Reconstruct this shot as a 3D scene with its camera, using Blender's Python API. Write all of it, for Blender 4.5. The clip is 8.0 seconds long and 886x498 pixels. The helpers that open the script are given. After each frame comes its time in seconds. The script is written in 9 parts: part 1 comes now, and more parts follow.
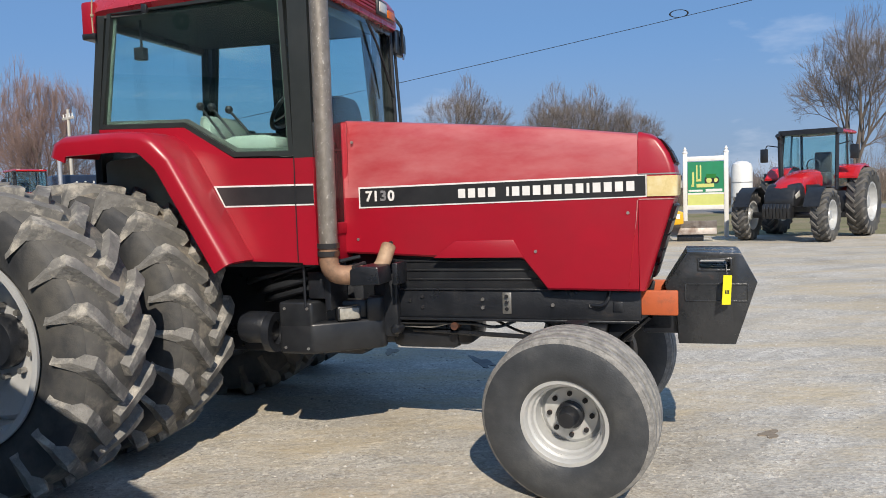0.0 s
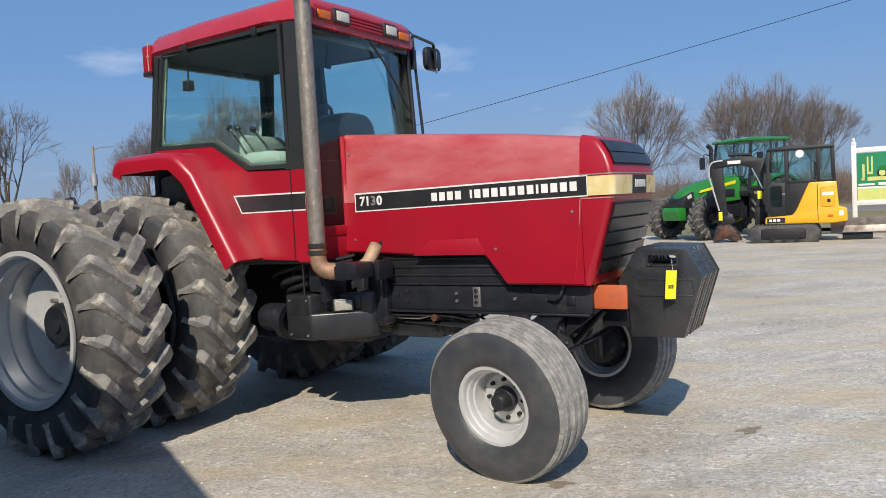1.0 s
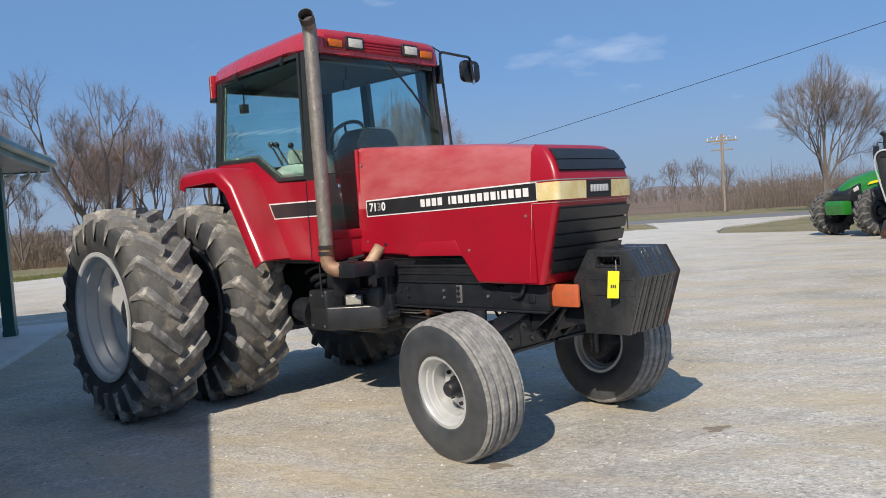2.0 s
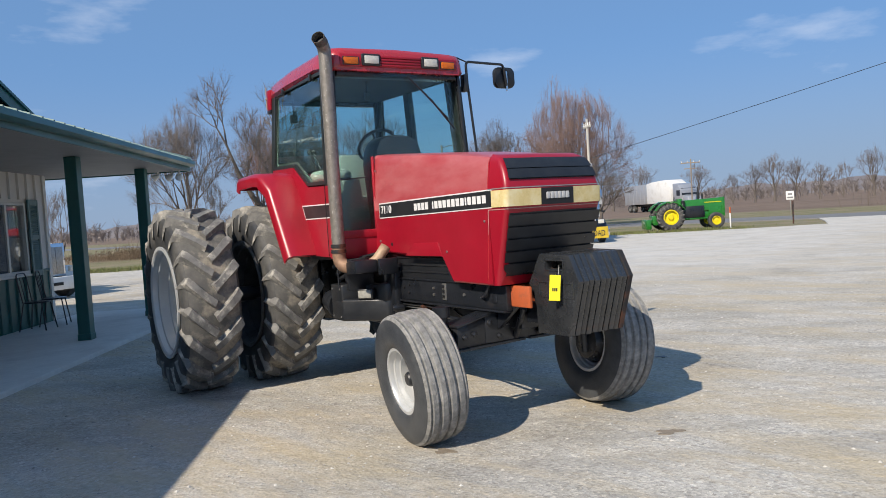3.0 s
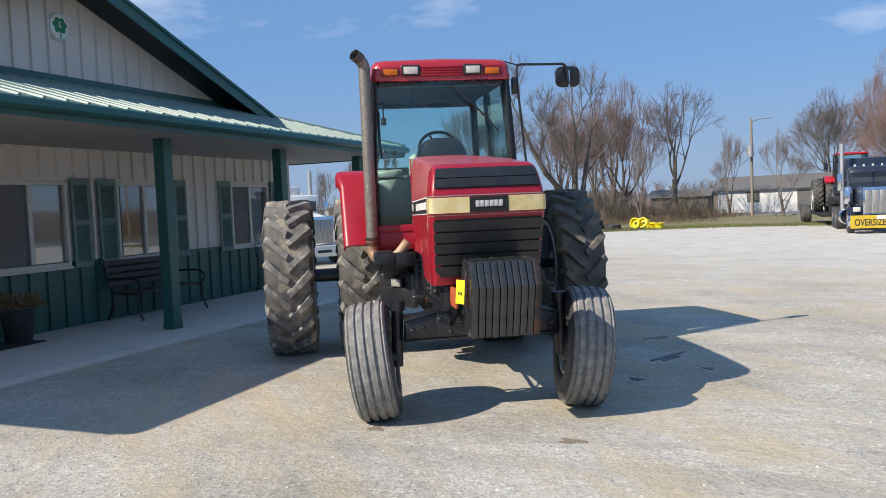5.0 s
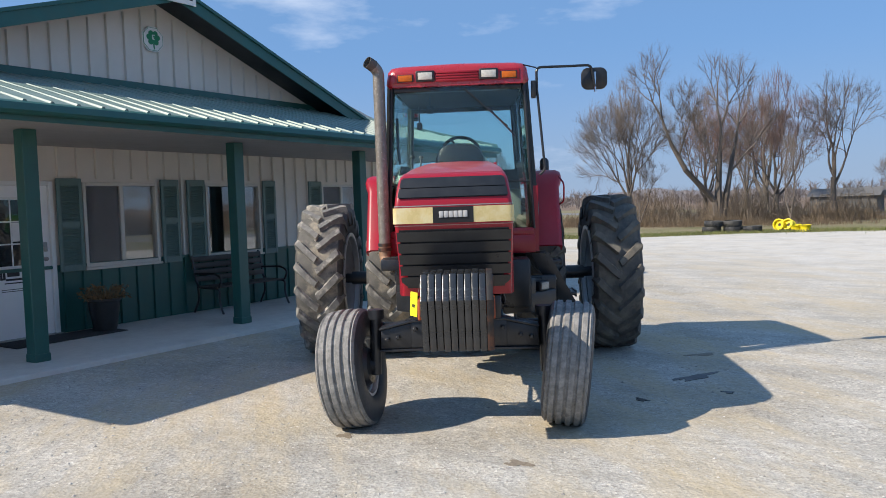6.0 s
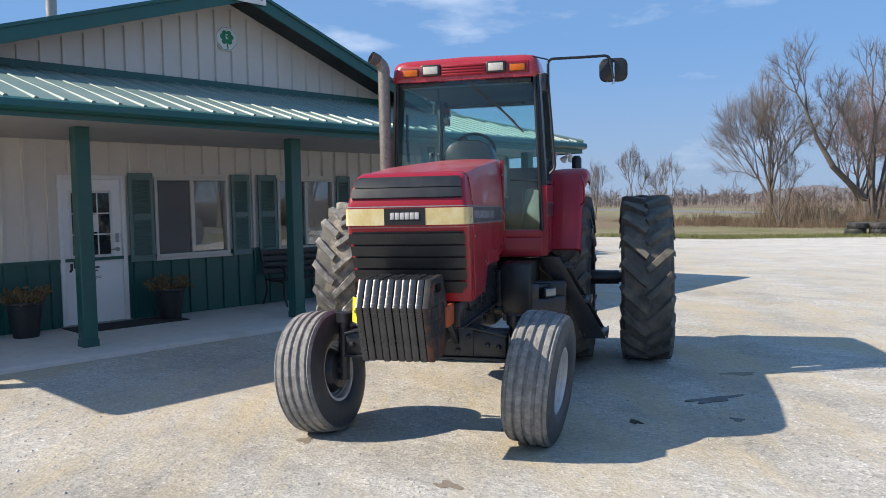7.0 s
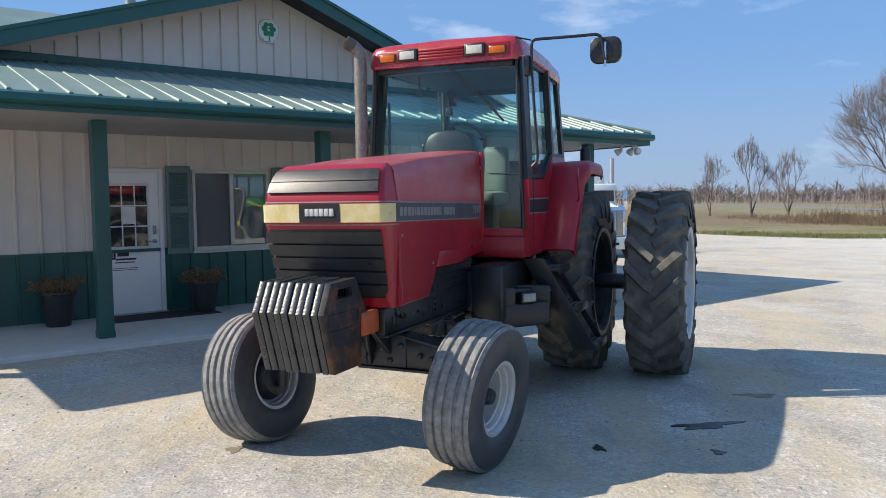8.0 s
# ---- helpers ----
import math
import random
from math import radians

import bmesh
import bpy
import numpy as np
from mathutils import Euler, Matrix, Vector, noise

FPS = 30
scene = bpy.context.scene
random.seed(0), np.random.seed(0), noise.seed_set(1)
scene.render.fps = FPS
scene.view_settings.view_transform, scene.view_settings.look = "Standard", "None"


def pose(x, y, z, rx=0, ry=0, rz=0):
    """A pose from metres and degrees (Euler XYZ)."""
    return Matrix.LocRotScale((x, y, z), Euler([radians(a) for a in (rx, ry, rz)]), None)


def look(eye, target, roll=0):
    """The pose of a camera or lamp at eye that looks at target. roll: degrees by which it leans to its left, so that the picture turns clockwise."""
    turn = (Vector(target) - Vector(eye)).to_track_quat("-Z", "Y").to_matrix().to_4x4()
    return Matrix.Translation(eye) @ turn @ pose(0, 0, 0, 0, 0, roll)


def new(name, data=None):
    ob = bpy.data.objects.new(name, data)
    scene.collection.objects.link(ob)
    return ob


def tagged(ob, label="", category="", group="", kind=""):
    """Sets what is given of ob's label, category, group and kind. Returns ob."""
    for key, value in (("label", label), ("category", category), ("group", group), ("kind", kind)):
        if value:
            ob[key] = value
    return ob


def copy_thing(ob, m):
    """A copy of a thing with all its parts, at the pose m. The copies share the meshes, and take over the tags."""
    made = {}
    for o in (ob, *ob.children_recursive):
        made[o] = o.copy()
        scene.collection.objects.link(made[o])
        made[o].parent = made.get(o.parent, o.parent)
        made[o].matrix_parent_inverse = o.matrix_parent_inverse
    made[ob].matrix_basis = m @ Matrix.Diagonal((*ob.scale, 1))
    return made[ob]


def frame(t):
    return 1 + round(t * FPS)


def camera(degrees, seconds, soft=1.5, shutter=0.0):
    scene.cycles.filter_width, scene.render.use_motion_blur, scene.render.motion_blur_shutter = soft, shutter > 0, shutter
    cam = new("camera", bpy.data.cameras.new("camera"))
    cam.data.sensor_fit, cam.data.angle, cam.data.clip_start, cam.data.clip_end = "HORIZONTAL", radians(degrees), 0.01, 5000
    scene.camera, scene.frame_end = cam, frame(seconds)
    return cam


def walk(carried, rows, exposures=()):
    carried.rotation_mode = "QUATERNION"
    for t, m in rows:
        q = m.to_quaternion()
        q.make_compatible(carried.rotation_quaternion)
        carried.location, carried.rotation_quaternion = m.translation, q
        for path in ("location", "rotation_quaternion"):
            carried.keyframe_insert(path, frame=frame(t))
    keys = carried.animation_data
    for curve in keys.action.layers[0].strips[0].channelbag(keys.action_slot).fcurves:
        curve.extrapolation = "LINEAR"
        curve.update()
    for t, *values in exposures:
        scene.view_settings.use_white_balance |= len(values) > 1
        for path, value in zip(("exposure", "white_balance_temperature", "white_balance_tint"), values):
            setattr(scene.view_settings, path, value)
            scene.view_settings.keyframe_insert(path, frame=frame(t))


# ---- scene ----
cam = camera(59.2, 8.0, soft=0.9)
METRES, EYE, TILT, LEAN, TURN = 11.039, 1.5675, 0.0, 0.0, 0.0
ROWS = [
    (0.0, 0.0, 0.0, 0.0, -0.13, -4.06, 1.8),
    (0.5, 0.0613, -0.0147, -0.0026, 6.68, -3.7, 2.32),
    (1.0, 0.1242, -0.0277, -0.0048, 13.69, -3.28, 3.17),
    (1.5, 0.1896, -0.0317, -0.0069, 20.65, -3.0, 3.78),
    (3.0, 0.3812, 0.0102, -0.0066, 40.35, -2.54, 3.73),
    (3.5, 0.4388, 0.0428, -0.0056, 46.67, -2.83, 3.42),
    (4.0, 0.4894, 0.0803, -0.0032, 52.77, -3.09, 3.0),
    (4.5, 0.5312, 0.1248, -0.0018, 58.74, -3.21, 2.7),
    (6.0, 0.5989, 0.2907, 0.0055, 75.76, -3.09, 1.92),
    (6.5, 0.6, 0.3506, 0.0059, 81.23, -3.16, 1.52),
    (7.0, 0.591, 0.4089, 0.0071, 86.21, -3.24, 1.14),
    (7.5, 0.5719, 0.468, 0.0065, 90.7, -3.35, 0.85),
    (8.0, 0.5427, 0.5187, 0.0065, 94.81, -3.55, 0.75),
]
walk(cam, [(t, pose(0, 0, EYE, TILT, LEAN, TURN) @ pose(METRES * x, METRES * y, METRES * z, 90 + pitch, roll, yaw)) for t, x, y, z, yaw, pitch, roll in ROWS],
     exposures=[(0.0, 0.05), (3.0, 0.10), (4.5, 0.2), (6.0, 0.31), (8.0, 0.41)])

# ---- light: clear spring sky, sun about 38 degrees high behind the building ----
SUN_TRAVEL = Vector((-0.117, 1.26, -1.0)).normalized()
sun_data = bpy.data.lights.new("sun", "SUN")
sun_data.energy, sun_data.angle, sun_data.color = 4.85, radians(0.5), (1.0, 0.895, 0.755)
sun = new("sun", sun_data)
sun.matrix_world = look((0, -40, 40), Vector((0, -40, 40)) + SUN_TRAVEL)

world = bpy.data.worlds.new("sky")
scene.world = world
world.use_nodes = True
wn, wl = world.node_tree.nodes, world.node_tree.links
wn.clear()
w_out, w_bg = wn.new("ShaderNodeOutputWorld"), wn.new("ShaderNodeBackground")
w_sky = wn.new("ShaderNodeTexSky")
w_sky.sky_type, w_sky.sun_disc = "NISHITA", False
w_sky.sun_elevation = math.asin(-SUN_TRAVEL.z)
w_sky.sun_rotation = math.atan2(-SUN_TRAVEL.x, -SUN_TRAVEL.y)
w_sky.air_density, w_sky.dust_density, w_sky.ozone_density, w_sky.altitude = 1.0, 0.1, 3.0, 1500
# small fair-weather clouds, stretched flat along the horizon
w_tc, w_map, w_noise = wn.new("ShaderNodeTexCoord"), wn.new("ShaderNodeMapping"), wn.new("ShaderNodeTexNoise")
w_map.inputs["Scale"].default_value = (1.0, 1.0, 3.4)
w_noise.inputs["Scale"].default_value, w_noise.inputs["Detail"].default_value, w_noise.inputs["Roughness"].default_value = 3.6, 7.0, 0.55
w_ramp = wn.new("ShaderNodeValToRGB")
w_ramp.color_ramp.elements[0].position, w_ramp.color_ramp.elements[1].position = 0.60, 0.84
w_ramp.color_ramp.elements[0].color, w_ramp.color_ramp.elements[1].color = (0, 0, 0, 1), (0.75, 0.75, 0.75, 1)
w_mix = wn.new("ShaderNodeMix")
w_mix.data_type = "RGBA"
w_mix.inputs["B"].default_value = (5.6, 6.0, 6.8, 1)
wl.new(w_tc.outputs["Generated"], w_map.inputs["Vector"])
wl.new(w_map.outputs["Vector"], w_noise.inputs["Vector"])
wl.new(w_noise.outputs["Fac"], w_ramp.inputs["Fac"])
wl.new(w_ramp.outputs["Color"], w_mix.inputs["Factor"])
w_tint = wn.new("ShaderNodeMix")
w_tint.data_type, w_tint.blend_type = "RGBA", "MULTIPLY"
w_tint.inputs["Factor"].default_value, w_tint.inputs["B"].default_value = 1.0, (0.56, 0.76, 0.99, 1)
wl.new(w_sky.outputs["Color"], w_tint.inputs["A"])
w_haze = wn.new("ShaderNodeMix")
w_haze.data_type = "RGBA"
w_haze.inputs["Factor"].default_value, w_haze.inputs["B"].default_value = 0.78, (1.17, 2.20, 3.92, 1)
wl.new(w_tint.outputs["Result"], w_haze.inputs["A"])
# pale haze that thickens towards the horizon
w_sep, w_low, w_veil = wn.new("ShaderNodeSeparateXYZ"), wn.new("ShaderNodeMapRange"), wn.new("ShaderNodeMix")
w_low.interpolation_type = "SMOOTHSTEP"
w_low.inputs["From Min"].default_value, w_low.inputs["From Max"].default_value = -0.02, 0.21
w_low.inputs["To Min"].default_value, w_low.inputs["To Max"].default_value = 0.85, 0.0
w_veil.data_type = "RGBA"
w_veil.inputs["B"].default_value = (2.03, 2.60, 3.60, 1)
wl.new(w_tc.outputs["Generated"], w_sep.inputs["Vector"])
wl.new(w_sep.outputs["Z"], w_low.inputs["Value"])
wl.new(w_low.outputs["Result"], w_veil.inputs["Factor"])
wl.new(w_haze.outputs["Result"], w_veil.inputs["A"])
wl.new(w_veil.outputs["Result"], w_mix.inputs["A"])
wl.new(w_mix.outputs["Result"], w_bg.inputs["Color"])
w_bg.inputs["Strength"].default_value = 0.139
wl.new(w_bg.outputs["Background"], w_out.inputs["Surface"])


# ---- materials ----
def surf(name, c1, c2=None, scale=8.0, rough=(0.5, 0.7), metal=0.0, bump=0.0, bscale=60.0, dirt=None, dirt_scale=1.5, dirt_at=(0.52, 0.7),
         coat=0.0, spec=0.5, island=0.0, stretch=(1, 1, 1)):
    """Two-scale node material: fine grain between c1 and c2, patches of dirt, uneven gloss, fine relief."""
    m = bpy.data.materials.new(name)
    m.use_nodes = True
    n, l = m.node_tree.nodes, m.node_tree.links
    b = n["Principled BSDF"]
    c2 = c2 or tuple(v * 0.8 for v in c1)
    tc, mp = n.new("ShaderNodeTexCoord"), n.new("ShaderNodeMapping")
    mp.inputs["Scale"].default_value = stretch
    l.new(tc.outputs["Object"], mp.inputs["Vector"])

    def grain(s, detail=5.0, r=0.6):
        g = n.new("ShaderNodeTexNoise")
        g.inputs["Scale"].default_value, g.inputs["Detail"].default_value, g.inputs["Roughness"].default_value = s, detail, r
        l.new(mp.outputs["Vector"], g.inputs["Vector"])
        return g

    def blend(fac, a, bb):
        x = n.new("ShaderNodeMix")
        x.data_type = "RGBA"
        l.new(fac, x.inputs["Factor"])
        for sock, v in (("A", a), ("B", bb)):
            if isinstance(v, tuple):
                x.inputs[sock].default_value = (*v, 1)
            else:
                l.new(v, x.inputs[sock])
        return x.outputs["Result"]

    def step(src, a, bb):
        r = n.new("ShaderNodeMapRange")
        r.inputs["From Min"].default_value, r.inputs["From Max"].default_value = a, bb
        l.new(src, r.inputs["Value"])
        return r.outputs["Result"]

    fine = grain(scale)
    col = blend(step(fine.outputs["Fac"], 0.3, 0.7), c1, c2)
    big = grain(dirt_scale, 6.0, 0.65)
    if dirt:
        col = blend(step(big.outputs["Fac"], *dirt_at), col, dirt)
    if island:
        geo, hs = n.new("ShaderNodeNewGeometry"), n.new("ShaderNodeHueSaturation")
        l.new(col, hs.inputs["Color"])
        l.new(step(geo.outputs["Random Per Island"], -1.0 / island + 1, 1.0 / island), hs.inputs["Value"])
        mr = hs.inputs["Value"].links[0].from_node
        mr.inputs["From Min"].default_value, mr.inputs["From Max"].default_value = 0.0, 1.0
        mr.inputs["To Min"].default_value, mr.inputs["To Max"].default_value = 1.0 - island, 1.0 + island
        col = hs.outputs["Color"]
    l.new(col, b.inputs["Base Color"])
    rr = n.new("ShaderNodeMapRange")
    rr.inputs["From Min"].default_value, rr.inputs["From Max"].default_value = 0.3, 0.7
    rr.inputs["To Min"].default_value, rr.inputs["To Max"].default_value = rough
    l.new(big.outputs["Fac"], rr.inputs["Value"])
    l.new(rr.outputs["Result"], b.inputs["Roughness"])
    b.inputs["Metallic"].default_value, b.inputs["Coat Weight"].default_value = metal, coat
    b.inputs["Specular IOR Level"].default_value = spec
    if bump:
        bg, bp = grain(bscale, 3.0), n.new("ShaderNodeBump")
        bp.inputs["Strength"].default_value, bp.inputs["Distance"].default_value = bump, 0.01
        l.new(bg.outputs["Fac"], bp.inputs["Height"])
        l.new(bp.outputs["Normal"], b.inputs["Normal"])
    return m


def glass(name, tint, rough=0.0, trans=1.0, ior=1.45):
    m = bpy.data.materials.new(name)
    m.use_nodes = True
    b = m.node_tree.nodes["Principled BSDF"]
    b.inputs["Base Color"].default_value = (*tint, 1)
    b.inputs["Roughness"].default_value, b.inputs["Transmission Weight"].default_value, b.inputs["IOR"].default_value = rough, trans, ior
    return m


RED = surf("red_paint", (0.345, 0.007, 0.022), (0.29, 0.005, 0.017), 3.0, (0.27, 0.45), coat=0.12, bump=0.02, bscale=25)
# the hood's sun-bleached flanks: chalky pale blotches in the old paint
RED_FADED = surf("faded_red_paint", (0.36, 0.015, 0.026), (0.41, 0.034, 0.046), 7.0, (0.25, 0.5), coat=0.25, dirt=(0.60, 0.30, 0.305),
                 dirt_scale=1.5, dirt_at=(0.40, 0.92), bump=0.02, bscale=30, stretch=(0.45, 1, 1.3))
RED_ROOF = surf("roof_red_paint", (0.44, 0.02, 0.028), (0.36, 0.014, 0.02), 6.0, (0.20, 0.36), coat=0.5, spec=0.8, dirt=(0.66, 0.46, 0.45), dirt_scale=4.5, dirt_at=(0.62, 0.80), bump=0.03)
BLACK = surf("black_plastic", (0.012, 0.013, 0.016), (0.022, 0.024, 0.027), 12, (0.24, 0.44), spec=0.55, bump=0.08, bscale=180, dirt=(0.036, 0.037, 0.038), dirt_at=(0.62, 0.82))
CAST = surf("black_cast_iron", (0.009, 0.011, 0.015), (0.018, 0.020, 0.025), 14, (0.22, 0.48), spec=0.6, bump=0.18, bscale=70, dirt=(0.062, 0.050, 0.040), dirt_scale=6, dirt_at=(0.62, 0.82))
WEIGHT = surf("black_painted_iron", (0.018, 0.020, 0.023), (0.034, 0.036, 0.039), 9, (0.16, 0.36), spec=0.8, bump=0.15, bscale=55, dirt=(0.12, 0.06, 0.035), dirt_scale=5, dirt_at=(0.62, 0.8))
RUST = surf("rusty_iron", (0.13, 0.042, 0.018), (0.045, 0.024, 0.018), 14, (0.5, 0.85), bump=0.25, bscale=60, dirt=(0.016, 0.016, 0.018), dirt_scale=5.5, dirt_at=(0.44, 0.54))
RUBBER = surf("tyre_rubber", (0.026, 0.028, 0.032), (0.044, 0.046, 0.050), 10, (0.5, 0.8), bump=0.15, bscale=120, dirt=(0.12, 0.114, 0.10), dirt_scale=3.0, dirt_at=(0.42, 0.72))
RUBBER_DUSTY = surf("dusty_lug_rubber", (0.12, 0.118, 0.112), (0.22, 0.214, 0.20), 14, (0.65, 0.95), bump=0.6, bscale=60, dirt=(0.42, 0.395, 0.345), dirt_scale=8.0, dirt_at=(0.52, 0.66))
SILVER = surf("silver_wheel_paint", (0.62, 0.63, 0.63), (0.52, 0.53, 0.53), 6, (0.3, 0.5), metal=0.35, dirt=(0.34, 0.33, 0.31), dirt_scale=4, dirt_at=(0.58, 0.8))
CHROME = surf("chrome", (0.75, 0.76, 0.78), (0.68, 0.69, 0.71), 10, (0.08, 0.2), metal=1.0)
STEEL = surf("bare_steel", (0.42, 0.41, 0.39), (0.30, 0.29, 0.27), 14, (0.35, 0.6), metal=0.8, bump=0.1)
EXHAUST = surf("weathered_exhaust", (0.30, 0.275, 0.245), (0.19, 0.168, 0.145), 26, (0.35, 0.55), metal=0.45, bump=0.2, bscale=110, dirt=(0.50, 0.475, 0.43), dirt_scale=60, dirt_at=(0.60, 0.68), stretch=(1, 1, 0.7))
EXHAUST_RUST = surf("rusted_exhaust_elbow", (0.36, 0.22, 0.14), (0.22, 0.13, 0.085), 8, (0.5, 0.75), metal=0.3, bump=0.2, dirt=(0.15, 0.10, 0.075), dirt_scale=7)
ORANGE = surf("orange_primer", (0.52, 0.115, 0.035), (0.42, 0.09, 0.03), 6, (0.45, 0.7), bump=0.1, dirt=(0.20, 0.085, 0.05), dirt_scale=6, dirt_at=(0.56, 0.72))
AMBER = surf("amber_lens", (0.66, 0.16, 0.008), (0.50, 0.10, 0.006), 45, (0.12, 0.25), bump=0.2, bscale=200)
LAMP = surf("clear_lamp_lens", (0.66, 0.65, 0.58), (0.50, 0.49, 0.44), 40, (0.08, 0.2), coat=0.5)
ROPE = surf("tan_cord", (0.42, 0.34, 0.22), (0.30, 0.24, 0.15), 60, (0.85, 0.95))
LAMP_DULL = surf("dull_work_lamp_lens", (0.40, 0.39, 0.35), (0.26, 0.255, 0.23), 45, (0.1, 0.25), coat=0.4)
LENS_YELLOWED = surf("yellowed_headlight_lens", (0.72, 0.60, 0.30), (0.62, 0.49, 0.22), 14, (0.2, 0.4), coat=0.3, dirt=(0.74, 0.66, 0.42), dirt_scale=9, dirt_at=(0.5, 0.7))
DECAL_BLACK = surf("black_decal", (0.016, 0.017, 0.020), (0.026, 0.027, 0.03), 9, (0.3, 0.5))
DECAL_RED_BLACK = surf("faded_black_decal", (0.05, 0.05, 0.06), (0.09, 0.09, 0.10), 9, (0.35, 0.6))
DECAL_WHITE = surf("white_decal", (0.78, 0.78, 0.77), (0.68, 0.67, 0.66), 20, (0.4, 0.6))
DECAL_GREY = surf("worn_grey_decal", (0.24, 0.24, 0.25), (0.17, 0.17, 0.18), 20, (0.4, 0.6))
TAG = surf("yellow_tag", (0.86, 0.78, 0.02), (0.80, 0.70, 0.015), 30, (0.5, 0.6))
GLASS_CAB = glass("tinted_cab_glass", (0.69, 0.87, 0.86))
GLASS_WIN = glass("window_glass", (0.85, 0.88, 0.88), ior=1.95)
INTERIOR = surf("grey_green_cab_trim", (0.19, 0.23, 0.205), (0.16, 0.195, 0.175), 9, (0.6, 0.8), bump=0.1)
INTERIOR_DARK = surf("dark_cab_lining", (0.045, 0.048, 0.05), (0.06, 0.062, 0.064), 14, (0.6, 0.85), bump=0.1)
MIRROR = surf("mirror_glass", (0.85, 0.86, 0.87), (0.83, 0.84, 0.85), 3, (0.01, 0.03), metal=1.0)

TAN = surf("tan_metal_siding", (0.70, 0.65, 0.585), (0.66, 0.615, 0.55), 3, (0.35, 0.5), dirt=(0.61, 0.56, 0.50), dirt_scale=0.7, dirt_at=(0.5, 0.8), bump=0.03)
GREEN_STEEL = surf("dark_green_metal", (0.022, 0.112, 0.098), (0.018, 0.095, 0.084), 4, (0.28, 0.42), dirt=(0.035, 0.10, 0.082), dirt_scale=1.2, bump=0.03)
GREEN_ROOF = surf("green_roof_panel", (0.20, 0.282, 0.246), (0.172, 0.25, 0.218), 5, (0.45, 0.55), spec=1.0, dirt=(0.26, 0.335, 0.298), dirt_scale=0.9, bump=0.03)
SHUTTER = surf("green_shutter", (0.14, 0.215, 0.20), (0.115, 0.185, 0.172), 7, (0.4, 0.55))
SOFFIT = surf("brown_soffit", (0.38, 0.35, 0.32), (0.34, 0.31, 0.285), 5, (0.5, 0.7))
WHITE = surf("white_paint", (0.78, 0.78, 0.76), (0.72, 0.72, 0.70), 6, (0.35, 0.55), dirt=(0.62, 0.61, 0.58), dirt_scale=1.2)
CONCRETE = surf("concrete_slab", (0.68, 0.66, 0.62), (0.60, 0.58, 0.545), 9, (0.75, 0.95), bump=0.25, bscale=90, dirt=(0.53, 0.51, 0.48), dirt_scale=0.8)
DARK_WOOD = surf("dark_bench_wood", (0.035, 0.032, 0.03), (0.05, 0.044, 0.04), 20, (0.45, 0.65))
POT = surf("black_planter", (0.02, 0.02, 0.021), (0.03, 0.03, 0.031), 9, (0.3, 0.5))
DRY = surf("dried_flowers", (0.25, 0.155, 0.07), (0.15, 0.095, 0.045), 30, (0.8, 0.95), island=0.35)
MAT = surf("dark_doormat", (0.03, 0.03, 0.032), (0.045, 0.044, 0.044), 60, (0.9, 1.0), bump=0.4)
ROOM = surf("interior_wall", (0.62, 0.59, 0.54), (0.57, 0.54, 0.49), 3, (0.8, 0.95))
BARK = surf("grey_bark", (0.17, 0.145, 0.125), (0.105, 0.088, 0.076), 6, (0.85, 0.98), bump=0.5, bscale=18, stretch=(1, 1, 0.3))
TWIG = surf("bare_twigs", (0.195, 0.165, 0.148), (0.135, 0.113, 0.10), 2, (0.85, 0.98), island=0.25)
TWIG_RED = surf("budding_red_twigs", (0.25, 0.172, 0.152), (0.18, 0.124, 0.11), 2, (0.85, 0.98), island=0.3)
BRUSH = surf("dry_brush", (0.26, 0.19, 0.125), (0.175, 0.13, 0.085), 2, (0.9, 1.0), island=0.35)
GRASS = surf("grass_blades", (0.10, 0.15, 0.035), (0.20, 0.18, 0.08), 2, (0.8, 0.95), island=0.35)
GREEN_PAINT = surf("green_machine_paint", (0.022, 0.19, 0.028), (0.018, 0.16, 0.022), 4, (0.22, 0.4), coat=0.3)
YELLOW_PAINT = surf("yellow_machine_paint", (0.78, 0.42, 0.015), (0.70, 0.37, 0.012), 4, (0.25, 0.45), coat=0.3)
YELLOW_RIM = surf("yellow_rim_paint", (0.80, 0.66, 0.015), (0.74, 0.60, 0.012), 5, (0.3, 0.5))
DARK_GREY = surf("charcoal_paint", (0.013, 0.014, 0.017), (0.020, 0.021, 0.024), 6, (0.45, 0.6), spec=0.35)
NAVY = surf("dark_blue_truck_paint", (0.016, 0.022, 0.040), (0.02, 0.028, 0.05), 4, (0.15, 0.3), coat=0.5)
SIGN_GREEN = surf("sign_green", (0.012, 0.235, 0.105), (0.01, 0.20, 0.09), 3, (0.4, 0.6))
SIGN_YELLOW = surf("sign_pale_yellow", (0.62, 0.66, 0.22), (0.56, 0.60, 0.18), 5, (0.4, 0.6))
POLE_PALE = surf("sun_bleached_pole", (0.55, 0.52, 0.47), (0.44, 0.41, 0.365), 8, (0.85, 0.95), bump=0.3, stretch=(1, 1, 0.2))
POLE = surf("weathered_pole", (0.30, 0.255, 0.21), (0.22, 0.185, 0.15), 8, (0.85, 0.95), bump=0.3, stretch=(1, 1, 0.2))
TRAILER = surf("trailer_aluminium", (0.50, 0.51, 0.53), (0.42, 0.43, 0.45), 5, (0.3, 0.5), metal=0.5)
ROOF_GREY = surf("grey_shingles", (0.16, 0.155, 0.15), (0.12, 0.117, 0.112), 6, (0.8, 0.95))
